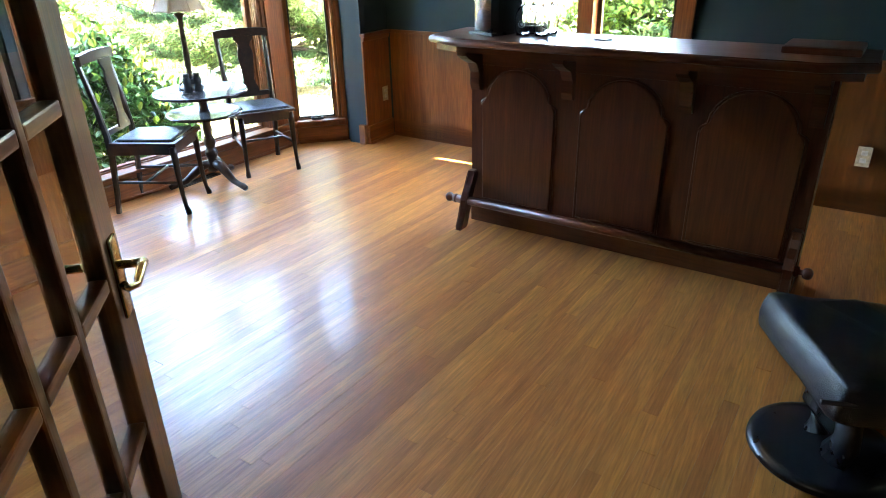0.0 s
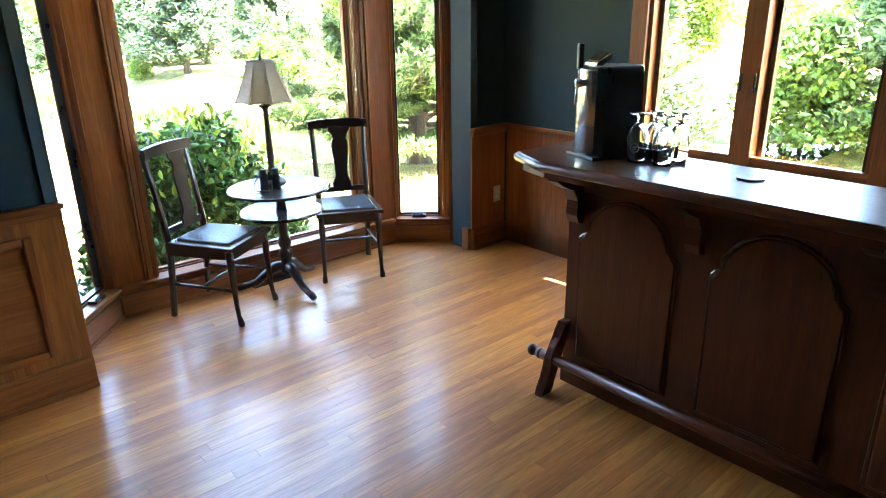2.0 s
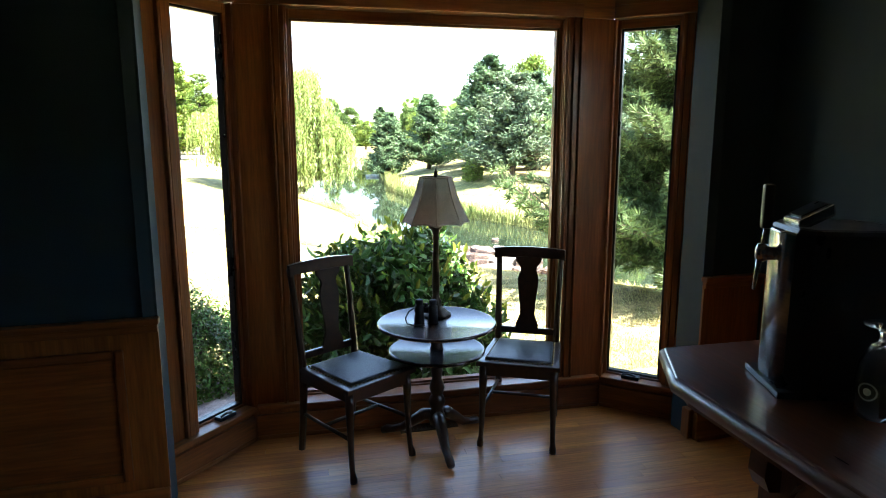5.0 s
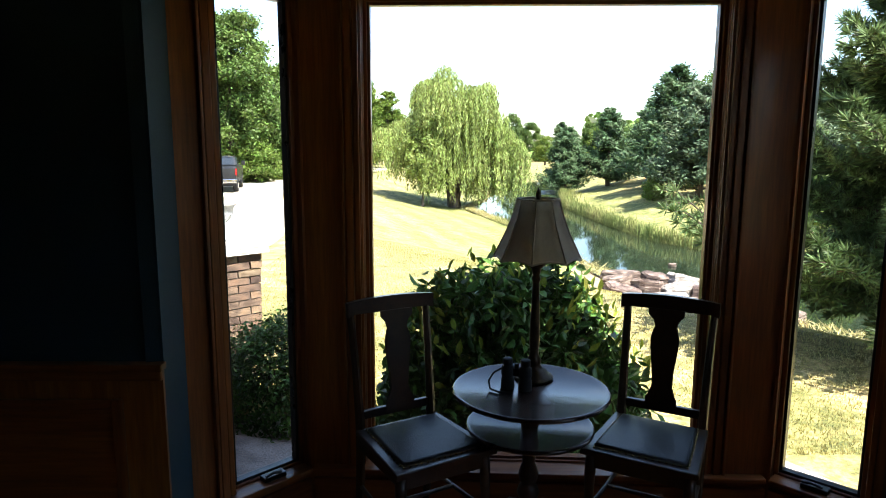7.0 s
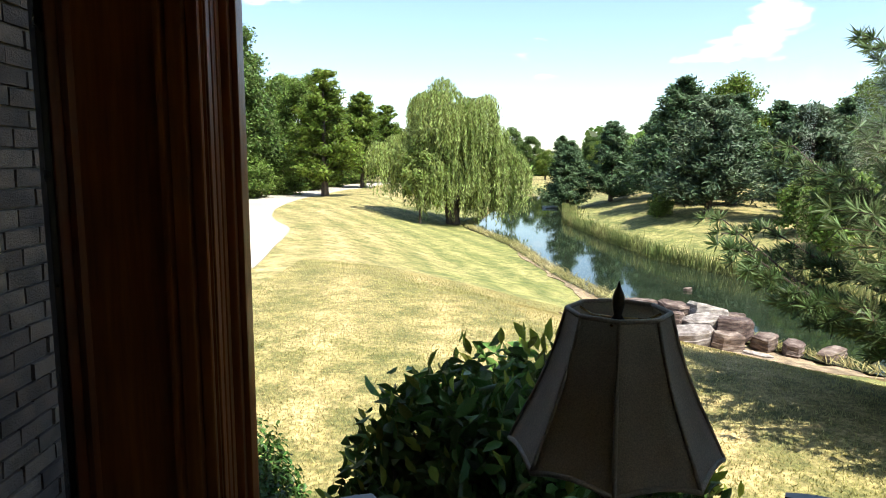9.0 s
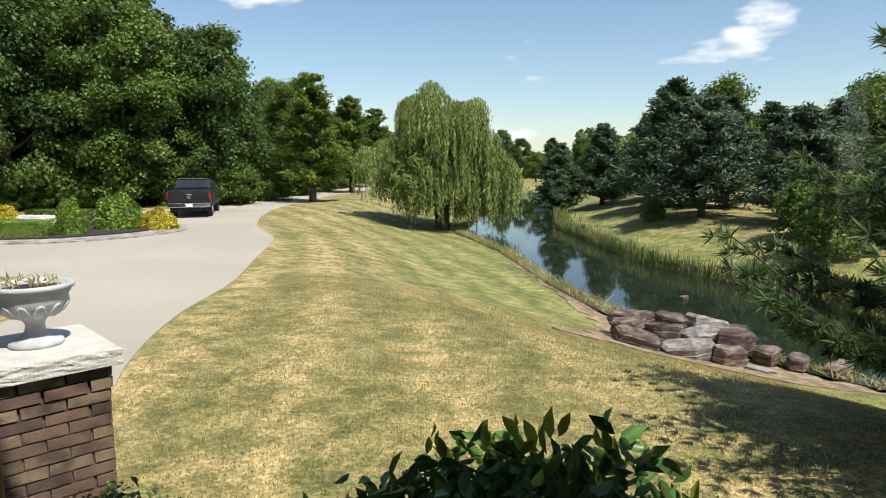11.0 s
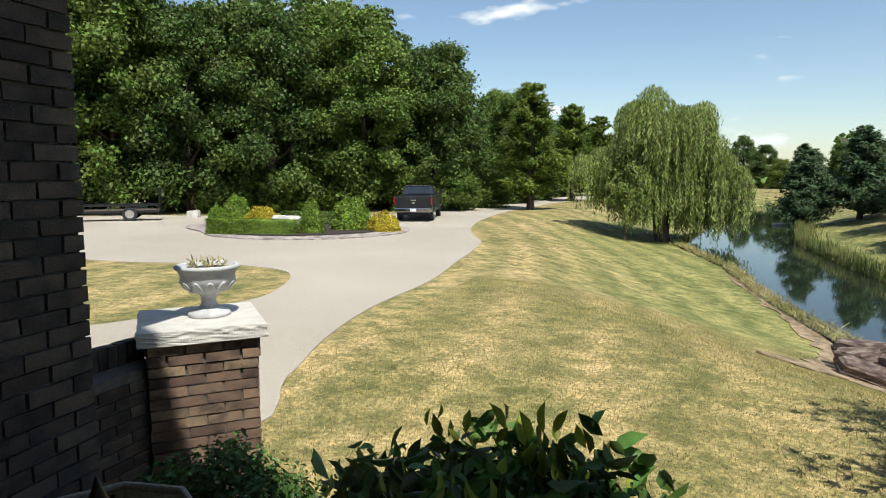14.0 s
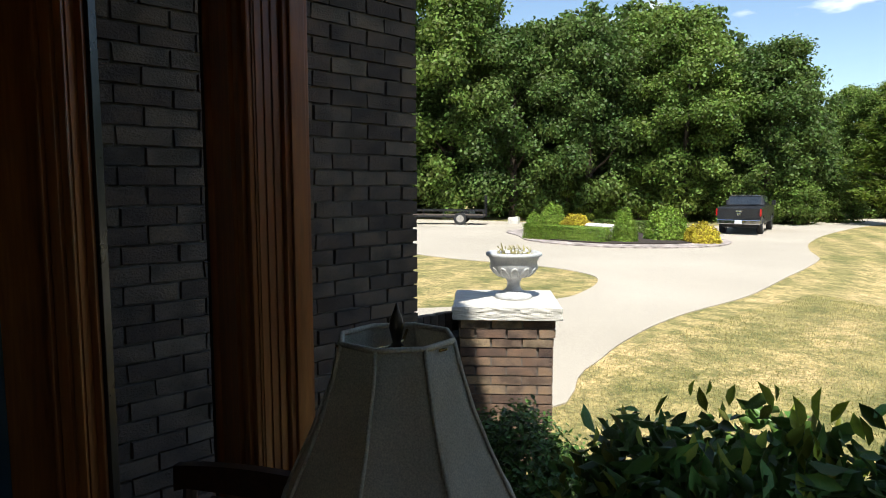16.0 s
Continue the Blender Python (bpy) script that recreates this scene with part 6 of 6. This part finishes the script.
leafy_mound("golden_barberry", pose(-10.35, 25.0, gz(-10.3, 25) - 0.1), "yellow-orange shrub at the end of the island", 89, 0.72, 0.65, 0.92, 6500, 0.08, M_YELLOW, g_)
leafy_mound("low_hedge", pose(-16.0, 28.6, gz(-16, 28.6) + 0.08), "low green hedge at the back of the island", 90, 1.3, 0.4, 0.55, 6500, 0.07, M_LEAF2, g_, "hedge", True)


# ---------------------------------------------------------------- rocks
def boulder(name, m, size, seed, label, material, group):
    """A flat-bedded block: broken sides, level bed planes, chipped edges."""
    r = random.Random(seed * 7 + 3)
    bmr = bmesh.new()
    k = r.randint(6, 9)
    corner = []
    for i in range(k):
        a = 2 * math.pi * (i + r.uniform(-0.3, 0.3)) / k
        x, y = math.cos(a), math.sin(a)
        q = r.uniform(0.82, 1.0) / max(abs(x), abs(y)) ** 0.7
        corner.append((x * q * size[0], y * q * size[1]))
    tilt = (r.uniform(-0.12, 0.12), r.uniform(-0.12, 0.12))
    rings = []
    levels = [(-1.0, 0.9), (-0.55, 1.0), (-0.5, 0.955), (0.05, 0.985), (0.1, 0.93), (0.72, 0.95), (1.0, 0.82)]
    for z, g in levels:
        g += r.uniform(-0.03, 0.03)
        rings.append([bmr.verts.new((x * (g + r.uniform(-0.03, 0.03)), y * (g + r.uniform(-0.03, 0.03)), size[2] * z + (tilt[0] * x + tilt[1] * y) * (z > 0))) for x, y in corner])
    for a, b in zip(rings, rings[1:]):
        for i in range(k):
            bmr.faces.new((a[i], a[(i + 1) % k], b[(i + 1) % k], b[i]))
    bmr.faces.new(rings[-1]), bmr.faces.new(rings[0][::-1])
    bmesh.ops.triangulate(bmr, faces=bmr.faces[:])
    bmesh.ops.subdivide_edges(bmr, edges=bmr.edges[:], cuts=3, use_grid_fill=True)
    off = Vector((seed * 3.1, seed * 1.7, seed * 0.9))
    for v in bmr.verts:
        q = 1 + 0.07 * noise.noise(v.co * 4 + off) + 0.035 * noise.noise(v.co * 13 + off)
        v.co = Vector((v.co.x * q, v.co.y * q, v.co.z + 0.10 * size[2] * noise.noise(v.co * 5 + off) + 0.05 * size[2] * noise.noise(v.co * 15 + off)))
    ob = link(name, bmr, material)
    ob.matrix_basis = m
    return tagged(ob, label, "rock", group)


rr_ = random.Random(17)
# rows of slabs, the front one lowest, stacked back towards the water
ROCKS = [(3.75, 11.95, 0.50, 0.28, 0.16, -28, 0.0), (4.55, 11.55, 0.52, 0.27, 0.17, -24, 0.0), (5.2, 11.3, 0.34, 0.26, 0.2, -10, 0.0), (3.75, 12.45, 0.42, 0.3, 0.17, -20, 0.16), (4.35, 12.2, 0.4, 0.3, 0.18, -32, 0.2), (4.95, 11.9, 0.36, 0.28, 0.2, 12, 0.2), (5.5, 11.75, 0.42, 0.32, 0.22, -8, 0.18), (3.95, 12.95, 0.5, 0.3, 0.15, -14, 0.32), (4.7, 12.75, 0.4, 0.3, 0.16, -40, 0.36), (5.3, 12.45, 0.48, 0.3, 0.18, -12, 0.34), (6.05, 11.55, 0.26, 0.24, 0.15, 40, 0.02), (6.45, 11.25, 0.3, 0.2, 0.13, 50, 0.0), (6.95, 10.9, 0.34, 0.16, 0.1, 20, 0.0), (5.6, 10.9, 0.3, 0.14, 0.05, -35, 0.0), (4.2, 13.5, 0.4, 0.3, 0.22, 20, 0.1), (5.0, 13.3, 0.45, 0.3, 0.22, -20, 0.1), (5.8, 12.6, 0.4, 0.3, 0.2, 30, 0.1)]
for i, (x, y, sx, sy, sz, a, up) in enumerate(ROCKS):
    z = max(gz(x, y), WATER_Z) + sz * 0.72 + up
    boulder("boulder", pose(x, y, z, rr_.uniform(-7, 7), rr_.uniform(-7, 7), a), (sx, sy, sz), i + 1, "flat-bedded red-brown slab piled at the pond edge" if i % 4 != 1 else "pale weathered slab piled at the pond edge", M_ROCK if i % 4 != 1 else M_PALEROCK, "rocks at the pond edge")
boulder("stepping_rock", pose(6.75, 17.2, WATER_Z + 0.02), (0.14, 0.09, 0.07), 23, "grey-brown stone showing above the water", M_ROCK, "stones")
boulder("island_boulder", pose(-14.6, 24.4, gz(-14.6, 24.4) + 0.3, 0, 0, -8), (0.85, 0.45, 0.34), 27, "pale boulder lying on the island", M_LIMESTONE, "stones")
boulder("drive_boulder", pose(-26.0, 32.6, gz(-26, 32.6) + 0.15), (0.42, 0.35, 0.28), 29, "grey boulder at the edge of the drive", M_LIMESTONE, "stones")
boat = thing("rowing_boat", pose(8.6, 49.6, WATER_Z + 0.01, 0, 0, 160) @ Matrix.Scale(0.42, 4), "small white boat lying on the pond", "boat")
bm = bmesh.new()
prism(bm, [(-1.2, -0.35), (0.8, -0.4), (1.5, 0), (0.8, 0.4), (-1.2, 0.35)], 0.0, 0.4, 0.05)
part("hull", bm, M_WHITE, boat)


# ---------------------------------------------------------------- pickup and trailer
M_TRUCK = noise_mat("dark_truck_paint", (0.010, 0.010, 0.011), (0.015, 0.015, 0.016), (3, 3, 3), 0.35, 0.0, 40, coat=0.25)
M_CHROME = noise_mat("chrome", (0.62, 0.62, 0.63), (0.7, 0.7, 0.71), (6, 6, 6), 0.12, 0.0, 60, metal=1.0)
M_TAIL = noise_mat("red_tail_lamp", (0.30, 0.01, 0.01), (0.4, 0.015, 0.012), (9, 9, 9), 0.2, 0.0)
M_CARGLASS = noise_mat("dark_car_glass", (0.02, 0.025, 0.03), (0.03, 0.036, 0.042), (2, 2, 2), 0.06, 0.0, 20, spec=0.8)


def wheel(parent, x, y, r=0.40, wdt=0.27):
    wh = new("wheel")
    wh.parent, wh.matrix_basis = parent, pose(x, y, r, 0, 90, 0)
    bmw = bmesh.new()
    lathe(bmw, [(r * 0.6, -wdt / 2), (r * 0.93, -wdt / 2), (r, -wdt / 2 + 0.04), (r, wdt / 2 - 0.04), (r * 0.93, wdt / 2), (r * 0.6, wdt / 2)], 28)
    part("tyre", bmw, M_RUBBER, wh)
    bmw = bmesh.new()
    lathe(bmw, [(r * 0.58, -wdt / 2 - 0.002), (r * 0.2, -wdt / 2 + 0.05), (r * 0.2, wdt / 2 - 0.05), (r * 0.58, wdt / 2 + 0.002)], 24)
    part("rim", bmw, M_CHROME, wh)


truck = thing("pickup_truck", pose(-12.5, 35.3, gz(-12.5, 35.3) + 0.014, 0, 0, 13), "dark grey crew-cab pickup truck parked on the drive", "pickup truck")
side = [(-2.85, 0.55), (-2.85, 1.28), (-2.80, 1.32), (-1.05, 1.34), (-0.95, 1.36), (1.35, 1.36), (2.75, 1.24), (2.95, 1.1), (2.98, 0.55), (2.45, 0.5), (2.4, 0.75), (2.2, 0.92), (1.75, 0.92), (1.5, 0.75), (1.45, 0.5), (-1.35, 0.5), (-1.4, 0.75), (-1.65, 0.92), (-2.05, 0.92), (-2.3, 0.75), (-2.35, 0.5)]
YZ = Matrix(((0, 0, 1, 0), (1, 0, 0, 0), (0, 1, 0, 0), (0, 0, 0, 1)))
bm = bmesh.new()
prism(bm, side, -0.98, 0.98, 0.03, YZ)
part("body", bm, M_TRUCK, truck)
bm = bmesh.new()
lo = [(-0.9, -1.0, 1.34), (0.9, -1.0, 1.34), (0.9, 1.5, 1.34), (-0.9, 1.5, 1.34)]
hi = [(-0.76, -0.80, 1.88), (0.76, -0.80, 1.88), (0.76, 0.75, 1.88), (-0.76, 0.75, 1.88)]
vl, vh = [bm.verts.new(v) for v in lo], [bm.verts.new(v) for v in hi]
bm.faces.new(vh), bm.faces.new(vl[::-1])
for i in range(4):
    bm.faces.new((vl[i], vl[(i + 1) % 4], vh[(i + 1) % 4], vh[i]))
bmesh.ops.bevel(bm, geom=bm.edges[:], offset=0.05, segments=3, affect="EDGES")
part("cab", bm, M_TRUCK, truck)
bm = bmesh.new()
box(bm, -0.72, 0.72, -0.012, 0.012, -0.2, 0.2, 0.008, pose(0, -0.908, 1.61, -20.3, 0, 0))
part("rear_window", bm, M_CARGLASS, truck, "dark rear window")
part("roof_spoiler", boxed(-0.70, 0.70, -0.86, -0.74, 1.868, 1.895, 0.008), M_CHROME, truck, "bright roof edge strip")
for s in (-1, 1):
    for y0, y1 in ((-0.55, 0.18), (0.24, 0.95)):
        part("side_window", boxed(-0.01, 0.01, y0, y1, -0.19, 0.19, 0.005), M_CARGLASS, truck, "dark side window", m=pose(s * 0.835, 0.05, 1.63, 0, s * -15.5, 0))
    part("tail_light", boxed(s * 0.99 - 0.07, s * 0.99 - 0.0 + (0.0 if s < 0 else 0.01), -2.87, -2.72, 0.90, 1.26, 0.015), M_TAIL, truck, "red tail light")
    bm = bmesh.new()
    box(bm, s * 1.12 - 0.1, s * 1.12 + 0.1, 0.95, 1.1, 1.35, 1.6, 0.03)
    part("wing_mirror", bm, M_BLACK, truck)
part("tailgate", boxed(-0.86, 0.86, -2.885, -2.86, 0.76, 1.27, 0.012), M_TRUCK, truck)
part("tailgate_handle", boxed(-0.14, 0.14, -2.905, -2.884, 1.09, 1.17, 0.008), M_CHROME, truck, "chrome tailgate handle")
part("badge", boxed(-0.09, 0.09, -2.9, -2.884, 0.93, 1.05, 0.02), M_CHROME, truck, "silver badge")
part("rear_bumper", boxed(-0.98, 0.98, -3.02, -2.86, 0.50, 0.72, 0.03), M_CHROME, truck, "chrome rear bumper")
part("number_plate", boxed(-0.16, 0.16, -3.032, -3.02, 0.54, 0.69, 0.003), M_WHITE, truck, "white number plate")
part("underbody", boxed(-0.8, 0.8, -2.6, 2.7, 0.32, 0.52), M_RUBBER, truck)
for x in (-0.86, 0.86):
    for y in (-1.85, 1.97):
        wheel(truck, x, y)

tr = thing("utility_trailer", pose(-27.6, 28.0, gz(-27.6, 28.0) + 0.014, 0, 0, 128), "black low utility trailer with a mesh ramp gate", "trailer")
part("deck", boxed(-1.0, 1.0, -2.4, 2.4, 0.5, 0.56, 0.004), M_BARK, tr, "weathered plank deck")
for s in (-1, 1):
    part("side_rail", boxed(s * 1.02 - 0.03, s * 1.02 + 0.03, -2.4, 2.4, 0.80, 0.87, 0.004), M_BLACK, tr)
    part("side_sill", boxed(s * 1.02 - 0.03, s * 1.02 + 0.03, -2.4, 2.4, 0.44, 0.56, 0.004), M_BLACK, tr)
    for y in (-2.37, -1.2, 0.0, 1.2, 2.37):
        part("rail_post", boxed(s * 1.02 - 0.025, s * 1.02 + 0.025, y - 0.025, y + 0.025, 0.56, 0.80), M_BLACK, tr)
    wheel(tr, s * 1.18, -1.0, 0.38, 0.2)
    bm = bmesh.new()
    box(bm, s * 1.18 - 0.13, s * 1.18 + 0.13, -1.45, -0.55, 0.80, 0.84, 0.012)
    part("mudguard", bm, M_BLACK, tr)
part("front_rail", boxed(-1.05, 1.05, 2.37, 2.43, 0.80, 0.87, 0.004), M_BLACK, tr)
bm = bmesh.new()
tube(bm, [(-0.9, 2.4, 0.5), (0, 3.7, 0.5), (0.9, 2.4, 0.5)], 0.05, 6)
part("tongue", bm, M_BLACK, tr)
for i in range(9):
    part("gate_bar", boxed(-1.0 + i * 0.245, -0.97 + i * 0.245, -2.46, -2.43, 0.5, 1.75), M_BLACK, tr)
for z in (0.5, 1.1, 1.72):
    part("gate_rail", boxed(-1.0, 1.0, -2.5, -2.461, z, z + 0.04), M_BLACK, tr)

# ---------------------------------------------------------------- urn on its brick pier
PIER = frame_m(-2.31, 3.46, 42.0)
pier = thing("brick_pier", PIER, "square brick pier with a rough limestone cap", "pier")
PZ0, PZ1, PH = -0.55, 0.668, 0.31
part("core", boxed(-PH + 0.012, PH - 0.012, -PH + 0.012, PH - 0.012, PZ0, PZ1), M_MORTAR, pier)
bm = bmesh.new()
box(bm, -0.36, 0.36, -0.36, 0.36, 0.671, 0.758)
bmesh.ops.subdivide_edges(bm, edges=bm.edges[:], cuts=14, use_grid_fill=True)
for v in bm.verts:
    if abs(v.co.z - 0.758) > 0.001 and max(abs(v.co.x), abs(v.co.y)) > 0.355:
        k = 0.010 * noise.noise(v.co * 24) + 0.008 * noise.noise(v.co * 60)
        v.co.x += math.copysign(k, v.co.x) if abs(v.co.x) > 0.355 else 0
        v.co.y += math.copysign(k, v.co.y) if abs(v.co.y) > 0.355 else 0
part("cap_stone", bm, M_LIMESTONE, pier, "pale limestone cap with a rock-faced edge")
urn = thing("garden_urn", PIER @ pose(0.06, 0.02, 0.758) @ Matrix.Scale(1.12, 4), "grey-white cast stone garden urn with a little dry growth", "urn")
bm = bmesh.new()
lathe(bm, [(0.115, 0), (0.118, 0.012), (0.112, 0.024), (0.09, 0.034), (0.06, 0.05), (0.045, 0.07), (0.04, 0.10), (0.052, 0.125), (0.055, 0.13), (0.09, 0.14), (0.125, 0.165), (0.145, 0.195), (0.150, 0.215), (0.150, 0.245), (0.158, 0.25), (0.160, 0.265), (0.178, 0.275), (0.180, 0.29), (0.165, 0.298), (0.15, 0.292), (0.145, 0.27), (0.001, 0.265)], 40)
part("bowl", bm, M_URN, urn, "", True)
for i in range(12):
    a = 2 * math.pi * i / 12
    bm = bmesh.new()
    tube(bm, [(0.093, -0.022, 0.143), (0.128, -0.022, 0.17), (0.148, -0.012, 0.198), (0.151, 0, 0.206), (0.148, 0.012, 0.198), (0.128, 0.022, 0.17), (0.093, 0.022, 0.143)], 0.006, 5)
    part("leaf_relief", bm, M_URN, urn, "", True, pose(0, 0, 0, 0, 0, math.degrees(a)))
bm = bmesh.new()
lathe(bm, [(0.142, 0.262), (0.142, 0.272), (0.001, 0.276)], 24)
part("soil", bm, M_MULCH, urn)
r_ = np.random.RandomState(4)
k = 90
c = np.stack([r_.uniform(-0.11, 0.11, k), r_.uniform(-0.11, 0.11, k), r_.uniform(0.28, 0.33, k)], 1)
aa, ww = random_leaves(r_, c, 0.042, 0.009, 0, np.array([[0, 0, 0.8]]))
quads("dry_growth", c, aa, ww, M_BLADE, urn, "sparse dry plants")

# ---------------------------------------------------------------- pieces: bricks and boards
BRICK_L, BRICK_H, JOINT = 0.195, 0.062, 0.010


def brick_data(name, length, depth, height, material, seed):
    bmb = bmesh.new()
    box(bmb, -length / 2, length / 2, -depth, 0.0, -height / 2, height / 2)
    r = random.Random(seed)
    for v in bmb.verts:
        v.co += Vector((r.uniform(-1, 1) * 0.003, r.uniform(-1, 1) * 0.0025, r.uniform(-1, 1) * 0.0025))
    me = bpy.data.meshes.new(name)
    bmb.to_mesh(me)
    bmb.free()
    me.materials.append(material)
    return me


# pier: each brick is its own piece
kinds = [brick_data("brick", 0.195, 0.05, 0.055, M_TANBRICK, s) for s in range(5)]
halves = [brick_data("brick", 0.093, 0.05, 0.055, M_TANBRICK, s + 9) for s in range(3)]
rb = random.Random(6)
z, row = PZ1 - 0.032, 0
while z > -0.4:
    proud = 0.012 if row in (0, 1) else (0.006 if row == 2 else 0.0)
    for f in range(4):
        m = pose(0, 0, 0, 0, 0, 90 * f)
        if row % 2:
            cells = [(-0.262, 1), (-0.1035, 0), (0.1035, 0), (0.262, 1)]
        else:
            cells = [(-0.207, 0), (0.0, 0), (0.207, 0)]
        for x, half in cells:
            o = new("brick", rb.choice(halves if half else kinds))
            o.parent = pier
            o.matrix_basis = m @ pose(x * (1 + proud), -PH + 0.03 - proud - rb.uniform(0, 0.005) - 0.03, z, 0, 0, 0) @ pose(0, 0.05, 0)
    z -= 0.065
    row += 1

# wing of the house seen beside the bay, and the low wall between it and the pier
WING = frame_m(-1.79, 0.30, 90)
WL, WZ0_, WZ1_ = 1.83, -0.6, 2.95
wing = thing("wall_wing", WING, "shaded rough red-brown brick wall of the house wing", "wall", kind="structure")
part("backing", boxed(0, WL - 0.012, 0.012, 0.3, WZ0_, WZ1_), M_MORTAR, wing)
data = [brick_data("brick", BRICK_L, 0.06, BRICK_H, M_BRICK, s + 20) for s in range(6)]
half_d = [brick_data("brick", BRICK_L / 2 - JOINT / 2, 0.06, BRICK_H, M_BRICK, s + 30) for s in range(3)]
rest_v, rest_f = [], []
made = 0
z, row = WZ0_ + 0.04, 0
while z < WZ1_ - 0.03:
    x = WL - (BRICK_L / 2 if row % 2 == 0 else BRICK_L + JOINT)
    cells = []
    if row % 2:
        cells.append((WL - BRICK_L / 4, True))
    while x > -0.05:
        cells.append((x, False))
        x -= BRICK_L + JOINT
    for x, half in cells:
        out = rb.uniform(0, 0.006)
        if 0.25 < z < 2.25 and made < 300 and x > 0.2:
            o = new("brick", rb.choice(half_d if half else data))
            o.parent = wing
            o.matrix_basis = pose(x, 0.058 - out, z, 0, 0, rb.uniform(-0.4, 0.4))
            made += 1
        else:
            hl = (BRICK_L / 2 - JOINT / 2 if half else BRICK_L) / 2
            b0 = len(rest_v)
            for sx in (-1, 1):
                for yy in (-out, 0.05):
                    for sz in (-1, 1):
                        rest_v.append((x + sx * hl + rb.uniform(-.003, .003), yy, z + sz * BRICK_H / 2 + rb.uniform(-.002, .002)))
            rest_f += [tuple(b0 + q for q in f) for f in ((0, 1, 3, 2), (4, 6, 7, 5), (0, 4, 5, 1), (2, 3, 7, 6), (1, 5, 7, 3), (0, 2, 6, 4))]
    # bricks that turn the corner
    z += BRICK_H + JOINT
    row += 1
me = bpy.data.meshes.new("bricks_rest")
me.from_pydata(rest_v, [], rest_f)
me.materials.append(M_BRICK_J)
o = new("bricks_rest", me)
o.parent = wing
o["kind"] = "stuff"
low = thing("wall_low", frame_m(-2.45, 2.0, 86), "low shaded brick garden wall with a rowlock top", "wall", kind="structure")
part("backing", boxed(0, 1.2, 0.012, 0.2, -0.6, 0.53), M_MORTAR, low)
for i in range(18):
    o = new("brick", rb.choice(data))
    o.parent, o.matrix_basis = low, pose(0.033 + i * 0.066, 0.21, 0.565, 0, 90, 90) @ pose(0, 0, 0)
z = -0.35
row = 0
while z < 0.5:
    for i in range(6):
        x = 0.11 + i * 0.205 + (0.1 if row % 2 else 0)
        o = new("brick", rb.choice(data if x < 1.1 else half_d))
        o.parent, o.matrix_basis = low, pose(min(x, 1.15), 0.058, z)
    z += 0.072
    row += 1

# floor boards: those the walk passes nearest are pieces, the rest one mass
BW, GAP = 0.0555, 0.0007
rf = random.Random(12)
PLANKM = pose(0, 0, 0, 0, 0, -3.5)
lens_ = [0.7, 0.95, 1.25, 1.6]
boards = {}
for ln in lens_:
    bmb = bmesh.new()
    box(bmb, 0.0006, ln - 0.0006, -BW / 2 + GAP / 2, BW / 2 - GAP / 2, -0.012, 0.0)
    me = bpy.data.meshes.new("board")
    bmb.to_mesh(me)
    bmb.free()
    me.materials.append(M_PLANK)
    boards[ln] = me
room = [(ROOM_L, ROOM_B), (1.6, ROOM_B), (1.66, 0.0), (1.36, 0.28), (1.0, 0.64), (-1.0, 0.64), (-1.36, 0.28), (ROOM_L, 0.0)]
pieces, rest_v, rest_f = 0, [], []
y = ROOM_B - 0.3
while y < 0.85:
    x = ROOM_L - 0.3 - rf.uniform(0, 1.2)
    while x < 1.75:
        ln = rf.choice(lens_)
        a, b = PLANKM @ Vector((x, y, 0)), PLANKM @ Vector((x + ln, y, 0))
        keep = any(bool(inside(room, np.array(a.x + (b.x - a.x) * f), np.array(a.y + (b.y - a.y) * f + dy))) for f in (0, 0.25, 0.5, 0.75, 1) for dy in (-0.03, 0.03))
        if keep:
            drop = rf.uniform(0, 0.0006)
            if pieces < 300 and -2.6 < y < 0.7 and x + ln > -2.2:
                o = new("board", boards[ln])
                o.parent, o.matrix_basis = floor, PLANKM @ pose(x, y, -drop)
                pieces += 1
            else:
                b0 = len(rest_v)
                for xx in (x + 0.0006, x + ln - 0.0006):
                    for yy in (y - BW / 2 + GAP / 2, y + BW / 2 - GAP / 2):
                        for zz in (-0.012, -drop):
                            rest_v.append(tuple(PLANKM @ Vector((xx, yy, zz))))
                rest_f += [tuple(b0 + q for q in f) for f in ((1, 5, 7, 3), (0, 1, 3, 2), (4, 6, 7, 5), (0, 4, 5, 1), (2, 3, 7, 6))]
        x += ln
    y += BW
me = bpy.data.meshes.new("boards_rest")
me.from_pydata(rest_v, [], rest_f)
M_PLANK_J = noise_mat("oak_floor_rest", (0.44, 0.158, 0.034), (0.63, 0.255, 0.062), (1.8, 26, 26), 0.36, 0.05, 130, per_island=0.16, spread=(0.3, 0.72), distort=0.6, coat=0.2)
me.materials.append(M_PLANK_J)
o = new("boards_rest", me)
o.parent = floor
o["kind"] = "stuff"
